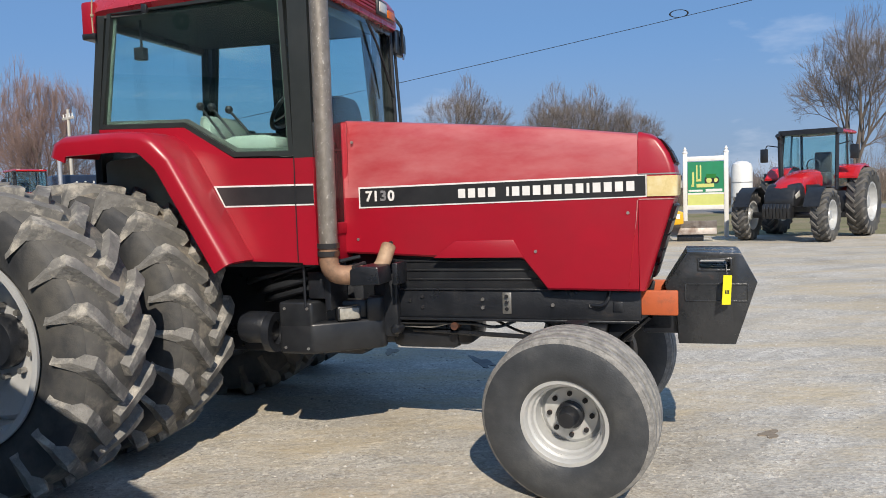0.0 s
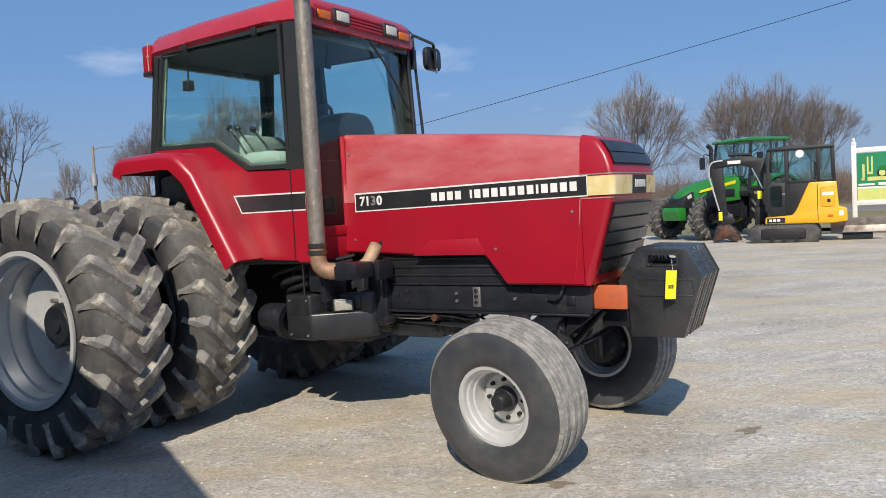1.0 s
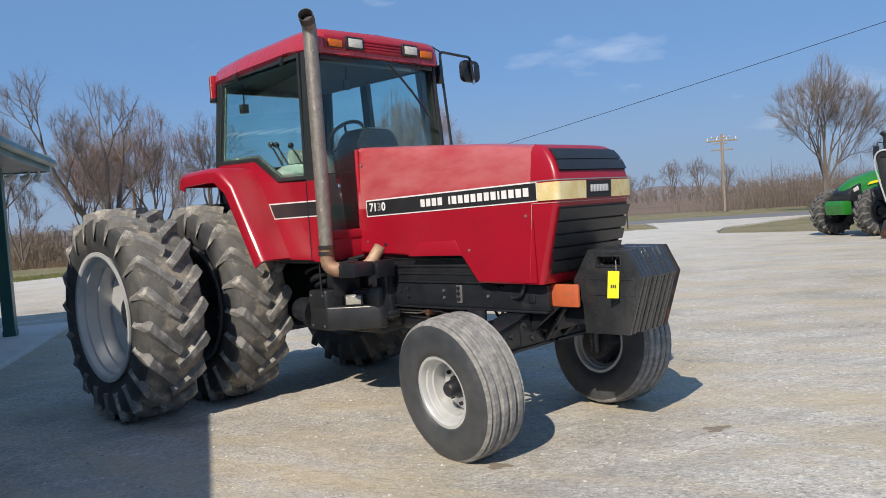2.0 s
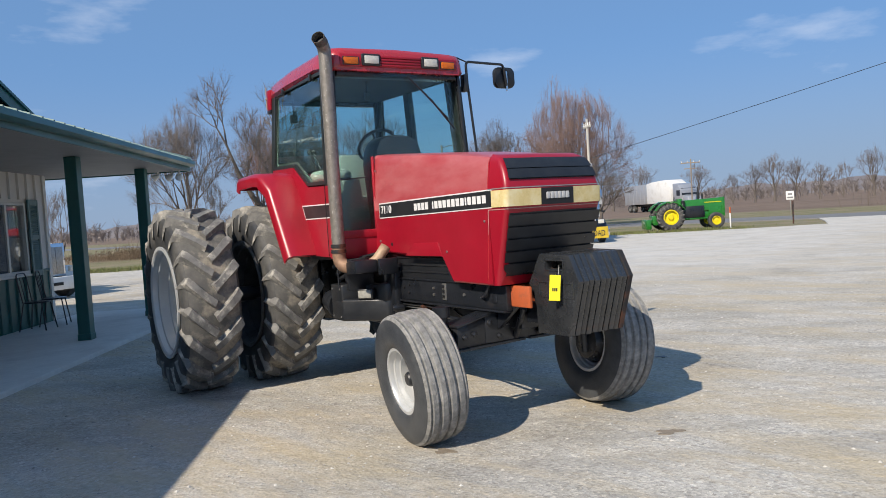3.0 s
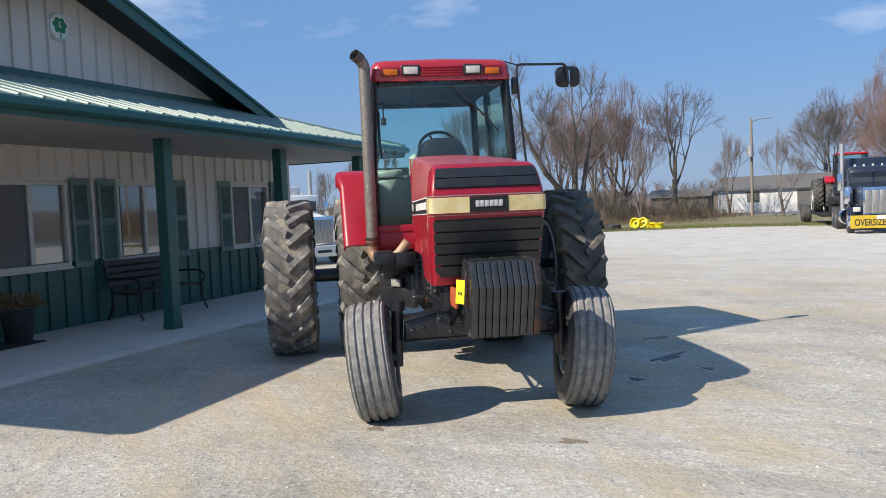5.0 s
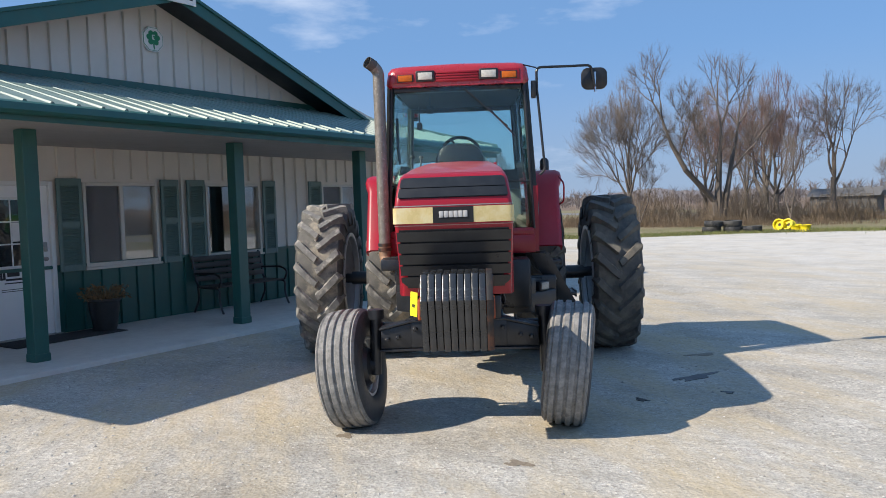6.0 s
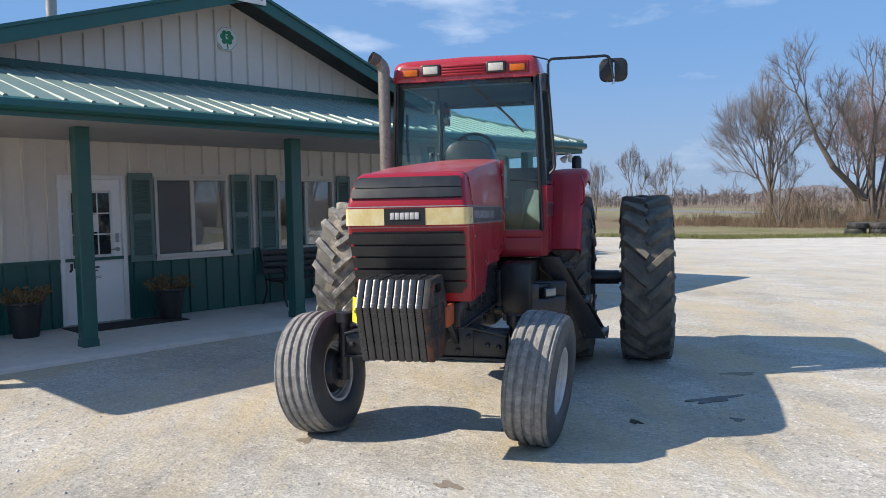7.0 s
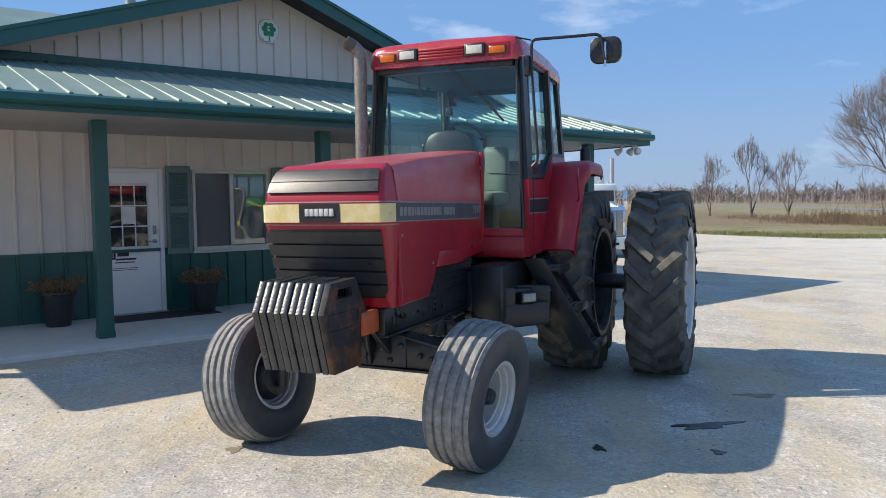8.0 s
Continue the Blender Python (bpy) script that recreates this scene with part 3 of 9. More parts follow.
def scatter_stones():
    """Loose stones on the lot round the tractor."""
    rng = np.random.default_rng(5)
    n = 46000
    r, a = 13.5 * np.sqrt(rng.random(n)), rng.random(n) * 2 * math.pi
    x, y = 3.0 + r * np.cos(a), 3.8 + r * np.sin(a)
    s = 0.0045 + 0.011 * rng.random(n) ** 4
    base = np.array([(1, 0, 0), (0, 1, 0), (-1, 0, 0), (0, -1, 0), (0, 0, 0.55), (0, 0, -0.6)], float)
    tri = np.array([(0, 1, 4), (1, 2, 4), (2, 3, 4), (3, 0, 4), (1, 0, 5), (2, 1, 5), (3, 2, 5), (0, 3, 5)])
    v = base[None] * (s[:, None, None] * (0.65 + 0.7 * rng.random((n, 6, 1))))
    t = rng.random(n) * 6.28
    c, q = np.cos(t)[:, None], np.sin(t)[:, None]
    v = np.stack([v[..., 0] * c - v[..., 1] * q + x[:, None], v[..., 0] * q + v[..., 1] * c + y[:, None], v[..., 2] + 0.10 * s[:, None] + np.array([ground_z(e, f) for e, f in zip(x, y)])[:, None]], -1)
    # none where the porch slab lies
    u = (v[:, 0, 0] + 5.13) * -0.736 + (v[:, 0, 1] - 0.646) * -0.677
    v = v[u < -2.55]
    n = len(v)
    f = (tri[None] + 6 * np.arange(n)[:, None, None]).reshape(-1, 3)
    me = bpy.data.meshes.new("loose_stones")
    me.from_pydata(v.reshape(-1, 3).tolist(), [], f.tolist())
    me.materials.append(surf("pale_stone", (0.50, 0.48, 0.44), (0.38, 0.36, 0.325), 12, (0.85, 0.98), island=0.4))
    tagged(new("loose_stones", me), "loose pale limestone chips lying on the lot", "gravel", kind="stuff")


scatter_stones()

# ---- the office building: x along its front wall, y into it ----
BUILDING = pose(-5.13, 0.646, 0, 0, 0, 132.6)
office = thing("office_building", BUILDING, "tan and dark green metal-sided office with a covered porch", "building")
X0, X1, DEEP = -5.0, 7.45, 11.0
APEX_X, APEX_Z, PITCH, PITCH_LEFT = 1.80, 5.06, 0.375, 0.318
WAINSCOT = 0.97
PORCH_EAVE_Y, PORCH_EAVE_Z, PORCH_SLOPE = -2.36, 2.84, 0.31


def main_roof(x):
    return APEX_Z - (PITCH if x > APEX_X else PITCH_LEFT) * abs(x - APEX_X)


OPENINGS = [(-0.94, 0.0, 0.05, 2.16), (0.44, 1.69, 0.93, 2.15), (2.62, 3.84, 0.93, 2.15), (5.46, 6.68, 0.95, 2.15)]


def build_front_wall():
    """The front wall, 15 cm thick, in vertical strips between its openings, tan above the green wainscot."""
    tan, green = [], []
    cuts = sorted({X0, X1, *[c for o in OPENINGS for c in o[:2]]})
    top = 3.5
    for a, c in zip(cuts, cuts[1:]):
        hole = next((o for o in OPENINGS if abs(o[0] - a) < 1e-6), None)
        spans = [(0, top)] if not hole else [(0, hole[2]), (hole[3], top)]
        for z0, z1 in spans:
            if z0 < WAINSCOT and z1 > z0 + 0.01:
                green.append(box(a, c, 0, 0.15, z0, min(z1, WAINSCOT)))
            if z1 > WAINSCOT:
                tan.append(box(a, c, 0.004, 0.15, max(z0, WAINSCOT), z1))
    tan.append(prism([(X0, top), (X1, top), (X1, max(top + 0.01, main_roof(X1) - 0.12)), (APEX_X, APEX_Z - 0.12), (-2.8, main_roof(-2.8) - 0.12), (X0, top + 0.01)], 0.004, 0.15, "y"))
    upper = [part("wall", g, TAN, office, "tan ribbed metal siding", smooth=0) for g in tan][-1]
    lower = [part("wainscot", g, GREEN_STEEL, office, "dark green metal wainscot", smooth=0) for g in green][0]
    rib_tall = rib_low = rib_gable = None
    x, k = X0 + 0.14, 0
    while x < X1 - 0.05:
        hole = next((o for o in OPENINGS if o[0] - 0.05 < x < o[1] + 0.05), None)
        z_low = WAINSCOT if not hole else WAINSCOT - 0.02
        if not hole or hole[2] > 0.5:
            top_low = WAINSCOT if not hole else hole[2] - 0.04
            part("rib", prism([(x - 0.022, 0.0), (x - 0.012, -0.030), (x + 0.012, -0.030), (x + 0.022, 0.0)], 0.06, top_low, "z"), GREEN_STEEL, lower, smooth=0)
        zz = WAINSCOT + 0.03 if not hole else hole[3] + 0.05
        part("rib", prism([(x - 0.026, 0.004), (x - 0.016, -0.034), (x + 0.016, -0.034), (x + 0.026, 0.004)], zz, 2.635, "z"), TAN, upper, smooth=0)
        zt = main_roof(x) - 0.2
        if zt > 3.7:
            part("rib", prism([(x - 0.026, 0.004), (x - 0.016, -0.034), (x + 0.016, -0.034), (x + 0.026, 0.004)], 3.5, zt, "z"), TAN, upper, smooth=0)
        x += 0.292
    part("trim", box(X0, X1, -0.024, 0.0, WAINSCOT - 0.015, WAINSCOT + 0.03, 0.004), GREEN_STEEL, office, smooth=0)
    part("trim", box(X1 - 0.07, X1 + 0.03, -0.028, 0.08, 0.06, 2.72, 0.004), TAN, office, smooth=0)
    # the other walls and a floor close the building
    rest = bmesh.new()
    box(X0, X0 + 0.15, 0.15, DEEP, 0, 3.4, bm=rest), box(X1 - 0.15, X1, 0.15, DEEP, 0, 2.9, bm=rest), box(X0, X1, DEEP, DEEP + 0.15, 0, 3.0, bm=rest)
    part("side_walls", rest, TAN, office, smooth=0)
    room = bmesh.new()
    box(X0 + 0.15, X1 - 0.15, 0.15, DEEP, 0, 0.06, bm=room), box(X0 + 0.15, X1 - 0.15, 4.2, 4.3, 0.06, 2.6, bm=room), box(X0 + 0.15, X1 - 0.15, 0.15, DEEP, 2.62, 2.68, bm=room)
    part("room_shell", room, ROOM, office, smooth=0)


def build_roofs():
    # main gable roof: two slopes with a deep rake overhang
    over = -0.57
    b = bmesh.new()
    for x_end in (X1 + 0.35, -6.3):
        a, e = Vector((APEX_X, 0, APEX_Z)), Vector((x_end, 0, main_roof(x_end)))
        pts = [(a.x, a.z), (e.x, e.z), (e.x, e.z - 0.10), (a.x, a.z - 0.10)]
        prism(pts, over, DEEP + 0.5, "y", bm=b)
    main = part("main_roof", b, GREEN_ROOF, office, "green standing-seam metal roof", smooth=0)
    for sgn, x_end in ((1, 6.6), (-1, -6.3)):
        f = bmesh.new()
        prism([(APEX_X, APEX_Z + 0.025), (x_end, main_roof(x_end) + 0.025), (x_end, main_roof(x_end) - 0.205), (APEX_X, APEX_Z - 0.205)], over - 0.03, over - 0.004, "y", bm=f)
        prism([(APEX_X, APEX_Z + 0.03), (x_end, main_roof(x_end) + 0.03), (x_end, main_roof(x_end) - 0.02), (APEX_X, APEX_Z - 0.02)], over - 0.06, over - 0.03, "y", bm=f)
        part("rake_trim", f, GREEN_STEEL, office, "dark green rake trim", smooth=0)
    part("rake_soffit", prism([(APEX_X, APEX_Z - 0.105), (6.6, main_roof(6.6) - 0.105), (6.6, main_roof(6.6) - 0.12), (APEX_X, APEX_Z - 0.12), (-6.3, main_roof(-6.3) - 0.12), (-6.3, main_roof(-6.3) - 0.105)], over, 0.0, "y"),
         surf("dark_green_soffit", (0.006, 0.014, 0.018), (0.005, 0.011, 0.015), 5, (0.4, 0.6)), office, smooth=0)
    # porch roof, hipped round the end
    xe, xs, y0 = 8.36, -5.1, PORCH_EAVE_Y
    run = -y0 + 0.15
    z0, z1 = PORCH_EAVE_Z, PORCH_EAVE_Z + PORCH_SLOPE * run
    b = bmesh.new()

    def eave(x):
        """The eave runs slightly out of line with the wall."""
        return y0 - 0.43 * (xe - x) / (xe - xs)

    def lip(x):
        return z0 - 0.035 * (xe - x) / (xe - xs)

    def rib_pose(x, share=1.0):
        d, h = 0.15 - eave(x), z1 - lip(x)
        return pose(x, eave(x), lip(x), math.degrees(math.atan2(h, d)), 0, 0) @ Matrix.Diagonal((1, share * math.hypot(d, h) / long, 1, 1))

    tilt = math.degrees(math.atan(PORCH_SLOPE))
    long = run / math.cos(radians(tilt))

    def sheet(c):
        vs = [b.verts.new(p) for p in c] + [b.verts.new((p[0], p[1], p[2] - 0.04)) for p in c]
        b.faces.new(vs[:4]), b.faces.new(vs[4:][::-1])
        for i in range(4):
            j = (i + 1) % 4
            b.faces.new((vs[i], vs[i + 4], vs[j + 4], vs[j]))

    sheet([(xs, eave(xs), lip(xs)), (xe, y0, z0), (xe - run, y0 + run, z1), (xs, y0 + run, z1)])
    sheet([(xe, y0, z0), (xe, DEEP, z0), (xe - run, DEEP, z1), (xe - run, y0 + run, z1)])
    porch = part("porch_roof", b, GREEN_ROOF, office, "green ribbed metal porch roof", smooth=0)
    rib = part("roof_rib", prism([(-0.026, 0), (-0.013, 0.022), (0.013, 0.022), (0.026, 0)], 0, long, "y"), GREEN_ROOF, porch, smooth=0)
    rib.matrix_basis = rib_pose(xs + 0.1)
    x = xs + 0.1 + 0.292
    while x < xe - run:
        again(rib, "roof_rib", porch, rib_pose(x))
        x += 0.292
    while x < xe - 0.1:
        k = (xe - x) / run
        again(rib, "roof_rib", porch, rib_pose(x, k))
        x += 0.292
    y = y0 + 0.3
    while y < 4:
        k = min(1, (y - y0) / run)
        again(rib, "roof_rib", porch, pose(xe, y, z0, 0, 0, 90) @ pose(0, 0, 0, tilt, 0, 0) @ Matrix.Diagonal((1, k, 1, 1)))
        y += 0.292
    part("hip_cap", tube([(xe, y0, z0 + 0.012), (xe - run, y0 + run, z1 + 0.012)], 0.045, 8), GREEN_ROOF, porch)
    part("ridge_flashing", box(xs, xe - run, -0.04, -0.006, z1 - 0.09, z1 + 0.05, 0.006), GREEN_STEEL, office, smooth=0)
    # gutter, fascia and soffit
    g = bmesh.new()
    prof = [(0.0, 0.0), (-0.015, 0.0), (-0.09, -0.03), (-0.105, -0.10), (-0.07, -0.135), (0.0, -0.135)]
    loft([[(x, eave(x) + p[0], lip(x) + p[1]) for p in prof] for x in (xs, xe)], g)
    loft([[(xe - p[0], y, z0 + p[1]) for p in prof] for y in (y0, DEEP)], g)
    part("gutter", g, GREEN_STEEL, office, "dark green gutter", smooth=50)
    s = bmesh.new()
    prism([(xs, eave(xs) + 0.03), (xe - 0.03, y0 + 0.03), (xe - 0.03, 0.0), (xs, 0.0)], z0 - 0.20, z0 - 0.17, "z", bm=s), box(X1, xe - 0.03, 0.0, DEEP, z0 - 0.20, z0 - 0.17, bm=s)
    part("soffit", s, SOFFIT, office, "tan porch soffit", smooth=0)
    f = bmesh.new()
    prism([(xs, eave(xs) + 0.004), (xe - 0.02, y0 + 0.004), (xe - 0.02, y0 + 0.03), (xs, eave(xs) + 0.03)], z0 - 0.22, z0 - 0.06, "z", bm=f), box(xe - 0.03, xe - 0.004, y0 + 0.03, DEEP, z0 - 0.22, z0 - 0.05, bm=f)
    part("fascia", f, GREEN_STEEL, office, smooth=0)


SCREEN = surf("grey_insect_screen", (0.26, 0.25, 0.25), (0.21, 0.20, 0.20), 60, (0.7, 0.9))
SCREEN.node_tree.nodes["Principled BSDF"].inputs["Alpha"].default_value = 0.45
BLIND = surf("pale_blind", (0.66, 0.65, 0.63), (0.58, 0.57, 0.55), 3, (0.8, 0.9), stretch=(1, 1, 12))


def build_windows():
    for k, (x0, x1, z0, z1) in enumerate(OPENINGS[1:]):
        bm = bmesh.new()
        for a in ((x0, x0 + 0.05, z0, z1), (x1 - 0.05, x1, z0, z1), (x0 + 0.05, x1 - 0.05, z0, z0 + 0.06), (x0 + 0.05, x1 - 0.05, z1 - 0.05, z1)):
            box(a[0], a[1], -0.03, 0.10, a[2], a[3], 0.006, bm=bm)
        xm = (x0 + x1) / 2
        box(xm - 0.03, xm + 0.03, -0.012, 0.08, z0 + 0.06, z1 - 0.05, 0.005, bm=bm)
        wf = part("window", bm, surf("tan_vinyl", (0.66, 0.62, 0.55), (0.60, 0.56, 0.50), 8, (0.35, 0.5)), office, "two-pane sliding window in a tan frame", smooth=0)
        for a, c in ((x0 + 0.05, xm - 0.03), (xm + 0.03, x1 - 0.05)):
            p = part("pane", box(a, c, 0.03, 0.036, z0 + 0.06, z1 - 0.05), GLASS_WIN, wf, smooth=0)
            p.visible_shadow = False
        part("sill", box(x0 - 0.02, x1 + 0.02, -0.055, 0.0, z0 - 0.035, z0, 0.006), wf.data.materials[0], wf, smooth=0)
        # insect screen over the sliding half, pale blind in the room behind the other
        if k != 1:
            part("insect_screen", box(x0 + 0.052, xm - 0.032, 0.012, 0.014, z0 + 0.062, z1 - 0.052), SCREEN, wf, "grey insect screen", smooth=0)
        part("blind", box(xm + 0.04, x1 - 0.06, 0.12, 0.125, z0 + 0.07, z1 - 0.06), BLIND, wf, "pale drawn blind", smooth=0)
    one = None
    for x0, x1 in ((0.035, 0.405), (1.725, 2.06), (2.22, 2.58), (3.87, 4.18), (5.06, 5.42), (6.72, 7.06)):
        sh = bmesh.new()
        z0, z1 = 0.90, 2.20
        for a in ((x0, x0 + 0.05, z0, z1), (x1 - 0.05, x1, z0, z1), (x0 + 0.05, x1 - 0.05, z0, z0 + 0.09), (x0 + 0.05, x1 - 0.05, z1 - 0.10, z1), (x0 + 0.05, x1 - 0.05, 1.52, 1.60)):
            box(a[0], a[1], -0.066, -0.034, a[2], a[3], 0.005, bm=sh)
        box(x0 + 0.04, x1 - 0.04, -0.043, -0.037, z0 + 0.05, z1 - 0.05, bm=sh)
        sh = part("shutter", sh, SHUTTER, office, "dark green louvred shutter", smooth=0)
        wdt = x1 - x0 - 0.10
        slat = part("slat", box(0, wdt, -0.016, 0.016, -0.003, 0.003), SHUTTER, sh, smooth=0)
        slat.matrix_basis = pose(x0 + 0.05, -0.054, z0 + 0.11, 50, 0, 0)
        z = z0 + 0.145
        while z < z1 - 0.10:
            if not 1.50 < z < 1.62:
                again(slat, "slat", sh, pose(x0 + 0.05, -0.054, z, 50, 0, 0))
            z += 0.034


def build_door():
    x0, x1, z0, z1 = OPENINGS[0]
    d = part("door", box(x0 + 0.06, x1 - 0.06, 0.02, 0.065, z0 + 0.02, z1 - 0.06, 0.004), surf("white_door", (0.86, 0.86, 0.85), (0.83, 0.83, 0.82), 4, (0.3, 0.45)), office, "white steel entrance door", smooth=0)
    f = bmesh.new()
    for a in ((x0, x0 + 0.06, z0, z1), (x1 - 0.06, x1, z0, z1), (x0 + 0.06, x1 - 0.06, z1 - 0.06, z1)):
        box(a[0], a[1], -0.03, 0.12, a[2], a[3], 0.006, bm=f)
    part("door_frame", f, WHITE, office, "white door frame", smooth=0)
    # nine-light window, 3 by 3
    gx0, gx1, gz0, gz1 = -0.76, -0.22, 1.03, 1.92
    for a in ((gx0 - 0.03, gx0, gz0 - 0.03, gz1 + 0.03), (gx1, gx1 + 0.03, gz0 - 0.03, gz1 + 0.03), (gx0, gx1, gz0 - 0.03, gz0), (gx0, gx1, gz1, gz1 + 0.03)):
        part("window_bead", box(a[0], a[1], 0.004, 0.02, a[2], a[3], 0.003), WHITE, d, smooth=0)
    for k in (1, 2):
        x, z = gx0 + (gx1 - gx0) * k / 3, gz0 + (gz1 - gz0) * k / 3
        part("glazing_bar", box(x - 0.009, x + 0.009, 0.006, 0.02, gz0, gz1), WHITE, d, smooth=0), part("glazing_bar", box(gx0, gx1, 0.007, 0.019, z - 0.009, z + 0.009), WHITE, d, smooth=0)
    dark = surf("dark_room_glass", (0.02, 0.024, 0.026), (0.03, 0.034, 0.036), 2, (0.03, 0.06), coat=1.0)
    for i in range(3):
        for j in range(3):
            a, c = gx0 + (gx1 - gx0) * i / 3 + 0.009, gz0 + (gz1 - gz0) * j / 3 + 0.009
            part("pane", box(a, a + (gx1 - gx0) / 3 - 0.018, 0.010, 0.0195, c, c + (gz1 - gz0) / 3 - 0.018), dark, d, smooth=0)
    part("notice", box(gx0 + 0.19, gx0 + 0.35, 0.002, 0.006, gz0 + 0.33, gz0 + 0.58), WHITE, d, "white paper notice", smooth=0)
    part("deadbolt", box(x1 - 0.155, x1 - 0.105, -0.005, 0.02, 1.20, 1.33, 0.006), STEEL, d, "keypad deadbolt")
    h = bmesh.new()
    lathe([(0.03, 0.02), (0.03, -0.01), (0.012, -0.012), (0.012, -0.045)], 14, "y", h, (x1 - 0.13, 0, 1.10), closed=False)
    rod((x1 - 0.13, -0.045, 1.10), (x1 - 0.25, -0.045, 1.10), 0.011, bm=h)
    part("handle", h, STEEL, d, "steel lever handle")
    # firm's mark: dark bars and a flourish in place of lettering
    ink = DECAL_BLACK
    b = bmesh.new()
    for a in ((-0.80, -0.765, 0.83, 0.93), (-0.815, -0.78, 0.81, 0.84), (-0.755, -0.725, 0.87, 0.96), (-0.715, -0.685, 0.87, 0.96), (-0.755, -0.685, 0.86, 0.885), (-0.66, -0.50, 0.90, 0.955), (-0.68, -0.40, 0.845, 0.872),
              (-0.70, -0.42, 0.805, 0.82), (-0.74, -0.38, 0.725, 0.733), (-0.74, -0.38, 0.70, 0.708)):
        box(a[0], a[1], 0.016, 0.0195, a[2], a[3], bm=b)
    part("door_mark", b, ink, d, "dark printed mark with plain bars", smooth=0)
    part("threshold", box(x0 - 0.02, x1 + 0.02, -0.08, 0.02, 0.055, 0.075, 0.006), STEEL, office, smooth=0)


def build_gable_signs():
    # octagonal green clover badge
    cx, cz, r = 1.74, 4.36, 0.205
    octo = [(cx + r * math.cos(radians(22.5 + 45 * k)), cz + r * math.sin(radians(22.5 + 45 * k))) for k in range(8)]
    badge = part("clover_badge", prism(octo, -0.045, -0.017, "y", 0.004), WHITE, office, "white octagonal badge with a green clover", smooth=0)
    rim = [(cx + (x - cx) * 0.93, cz + (z - cz) * 0.93) for x, z in octo]
    part("green_border", prism(rim, -0.048, -0.044, "y"), SIGN_GREEN, badge, smooth=0)
    part("badge_face", prism([(cx + (x - cx) * 0.89, cz + (z - cz) * 0.89) for x, z in octo], -0.051, -0.047, "y"), WHITE, badge, smooth=0)
    # three heart-shaped leaves and a stem
    b = bmesh.new()
    for k, a in enumerate((90, 202, 338)):
        for m, off in enumerate((-30, 30)):
            x, z = cx + 0.078 * math.cos(radians(a + off)), cz + 0.015 + 0.078 * math.sin(radians(a + off))
            prism([(x + 0.044 * math.cos(t), z + 0.044 * math.sin(t)) for t in [2 * math.pi * i / 14 for i in range(14)]], -0.0550 - 0.0003 * (2 * k + m), -0.050, "y", bm=b)
        x, z = cx + 0.05 * math.cos(radians(a)), cz + 0.015 + 0.05 * math.sin(radians(a))
        prism([(x + 0.042 * math.cos(t), z + 0.042 * math.sin(t)) for t in [2 * math.pi * i / 12 for i in range(12)]], -0.0570 - 0.0003 * k, -0.050, "y", bm=b)
    prism([(cx - 0.010, cz), (cx + 0.010, cz), (cx + 0.022, cz - 0.155), (cx + 0.000, cz - 0.16)], -0.0545, -0.050, "y", bm=b)
    part("clover", b, SIGN_GREEN, badge, "green three-leaf clover", smooth=0)
    for a in ((cx - 0.022, cx - 0.010, cz - 0.01, cz + 0.065), (cx - 0.010, cx + 0.022, cz + 0.053, cz + 0.065), (cx - 0.010, cx + 0.022, cz - 0.01, cz + 0.002)):
        part("clover_bar", box(a[0], a[1], -0.0605, -0.056, a[2], a[3]), WHITE, badge, smooth=0)
    plate = part("number_plate", box(APEX_X - 0.30, APEX_X + 0.30, -0.648, -0.632, APEX_Z - 0.24, APEX_Z + 0.03, 0.004), WHITE, office, "white plate with dark bars at the gable peak", smooth=0)
    b = bmesh.new()
    for k in range(6):
        box(APEX_X - 0.25 + 0.085 * k, APEX_X - 0.19 + 0.085 * k, -0.651, -0.647, APEX_Z - 0.17, APEX_Z - 0.08, bm=b)
    part("bars", b, DECAL_BLACK, plate, smooth=0)
    part("roof_vent", lathe([(0.115, 4.4), (0.115, 7.0), (0.09, 7.0), (0.09, 4.4)], 20, "z", centre=(1.8, 7.29, 0)), STEEL, office, "galvanised roof pipe")



def build_flood_lights():
    """Small pale floodlights under the porch's outer corner."""
    for x, y, turn in ((8.10, -2.22, 20), (8.22, -2.05, 70), (8.20, -1.80, 110)):
        b = lathe([(0.0, 0.0), (0.035, 0.0), (0.045, 0.03), (0.075, 0.12), (0.0, 0.125)], 14, "x", closed=False)
        bmesh.ops.rotate(b, verts=b.verts, matrix=Matrix.Rotation(radians(turn), 3, "Z") @ Matrix.Rotation(radians(30), 3, "Y"))
        bmesh.ops.translate(b, verts=b.verts, vec=(x, y, 2.57))
        rod((x, y, 2.57), (x, y, 2.645), 0.02, seg=8, bm=b)
        part("flood_light", b, WHITE, office, "small white floodlight under the eave")


build_flood_lights()
build_front_wall(), build_roofs(), build_windows(), build_door(), build_gable_signs()


def build_rear_shed():
    """Taller shed behind the office; only its pale roof shows over the rake."""
    t = thing("rear_shed", BUILDING, "tall tan shed with a pale green metal roof", "shed")
    part("wall", prism([(12.6, 0.0), (19.4, 0.0), (19.4, 5.85), (16.0, 7.6), (12.6, 5.85)], -9.0, 2.2, "x"), TAN, t, smooth=0)
    for s in (-1, 1):
        part("roof", prism([(16.0, 7.66), (16.0, 7.78), (16.0 + s * 3.8, 5.82), (16.0 + s * 3.8, 5.70)], -9.2, 2.36, "x"), GREEN_ROOF, t, smooth=0)


build_rear_shed()

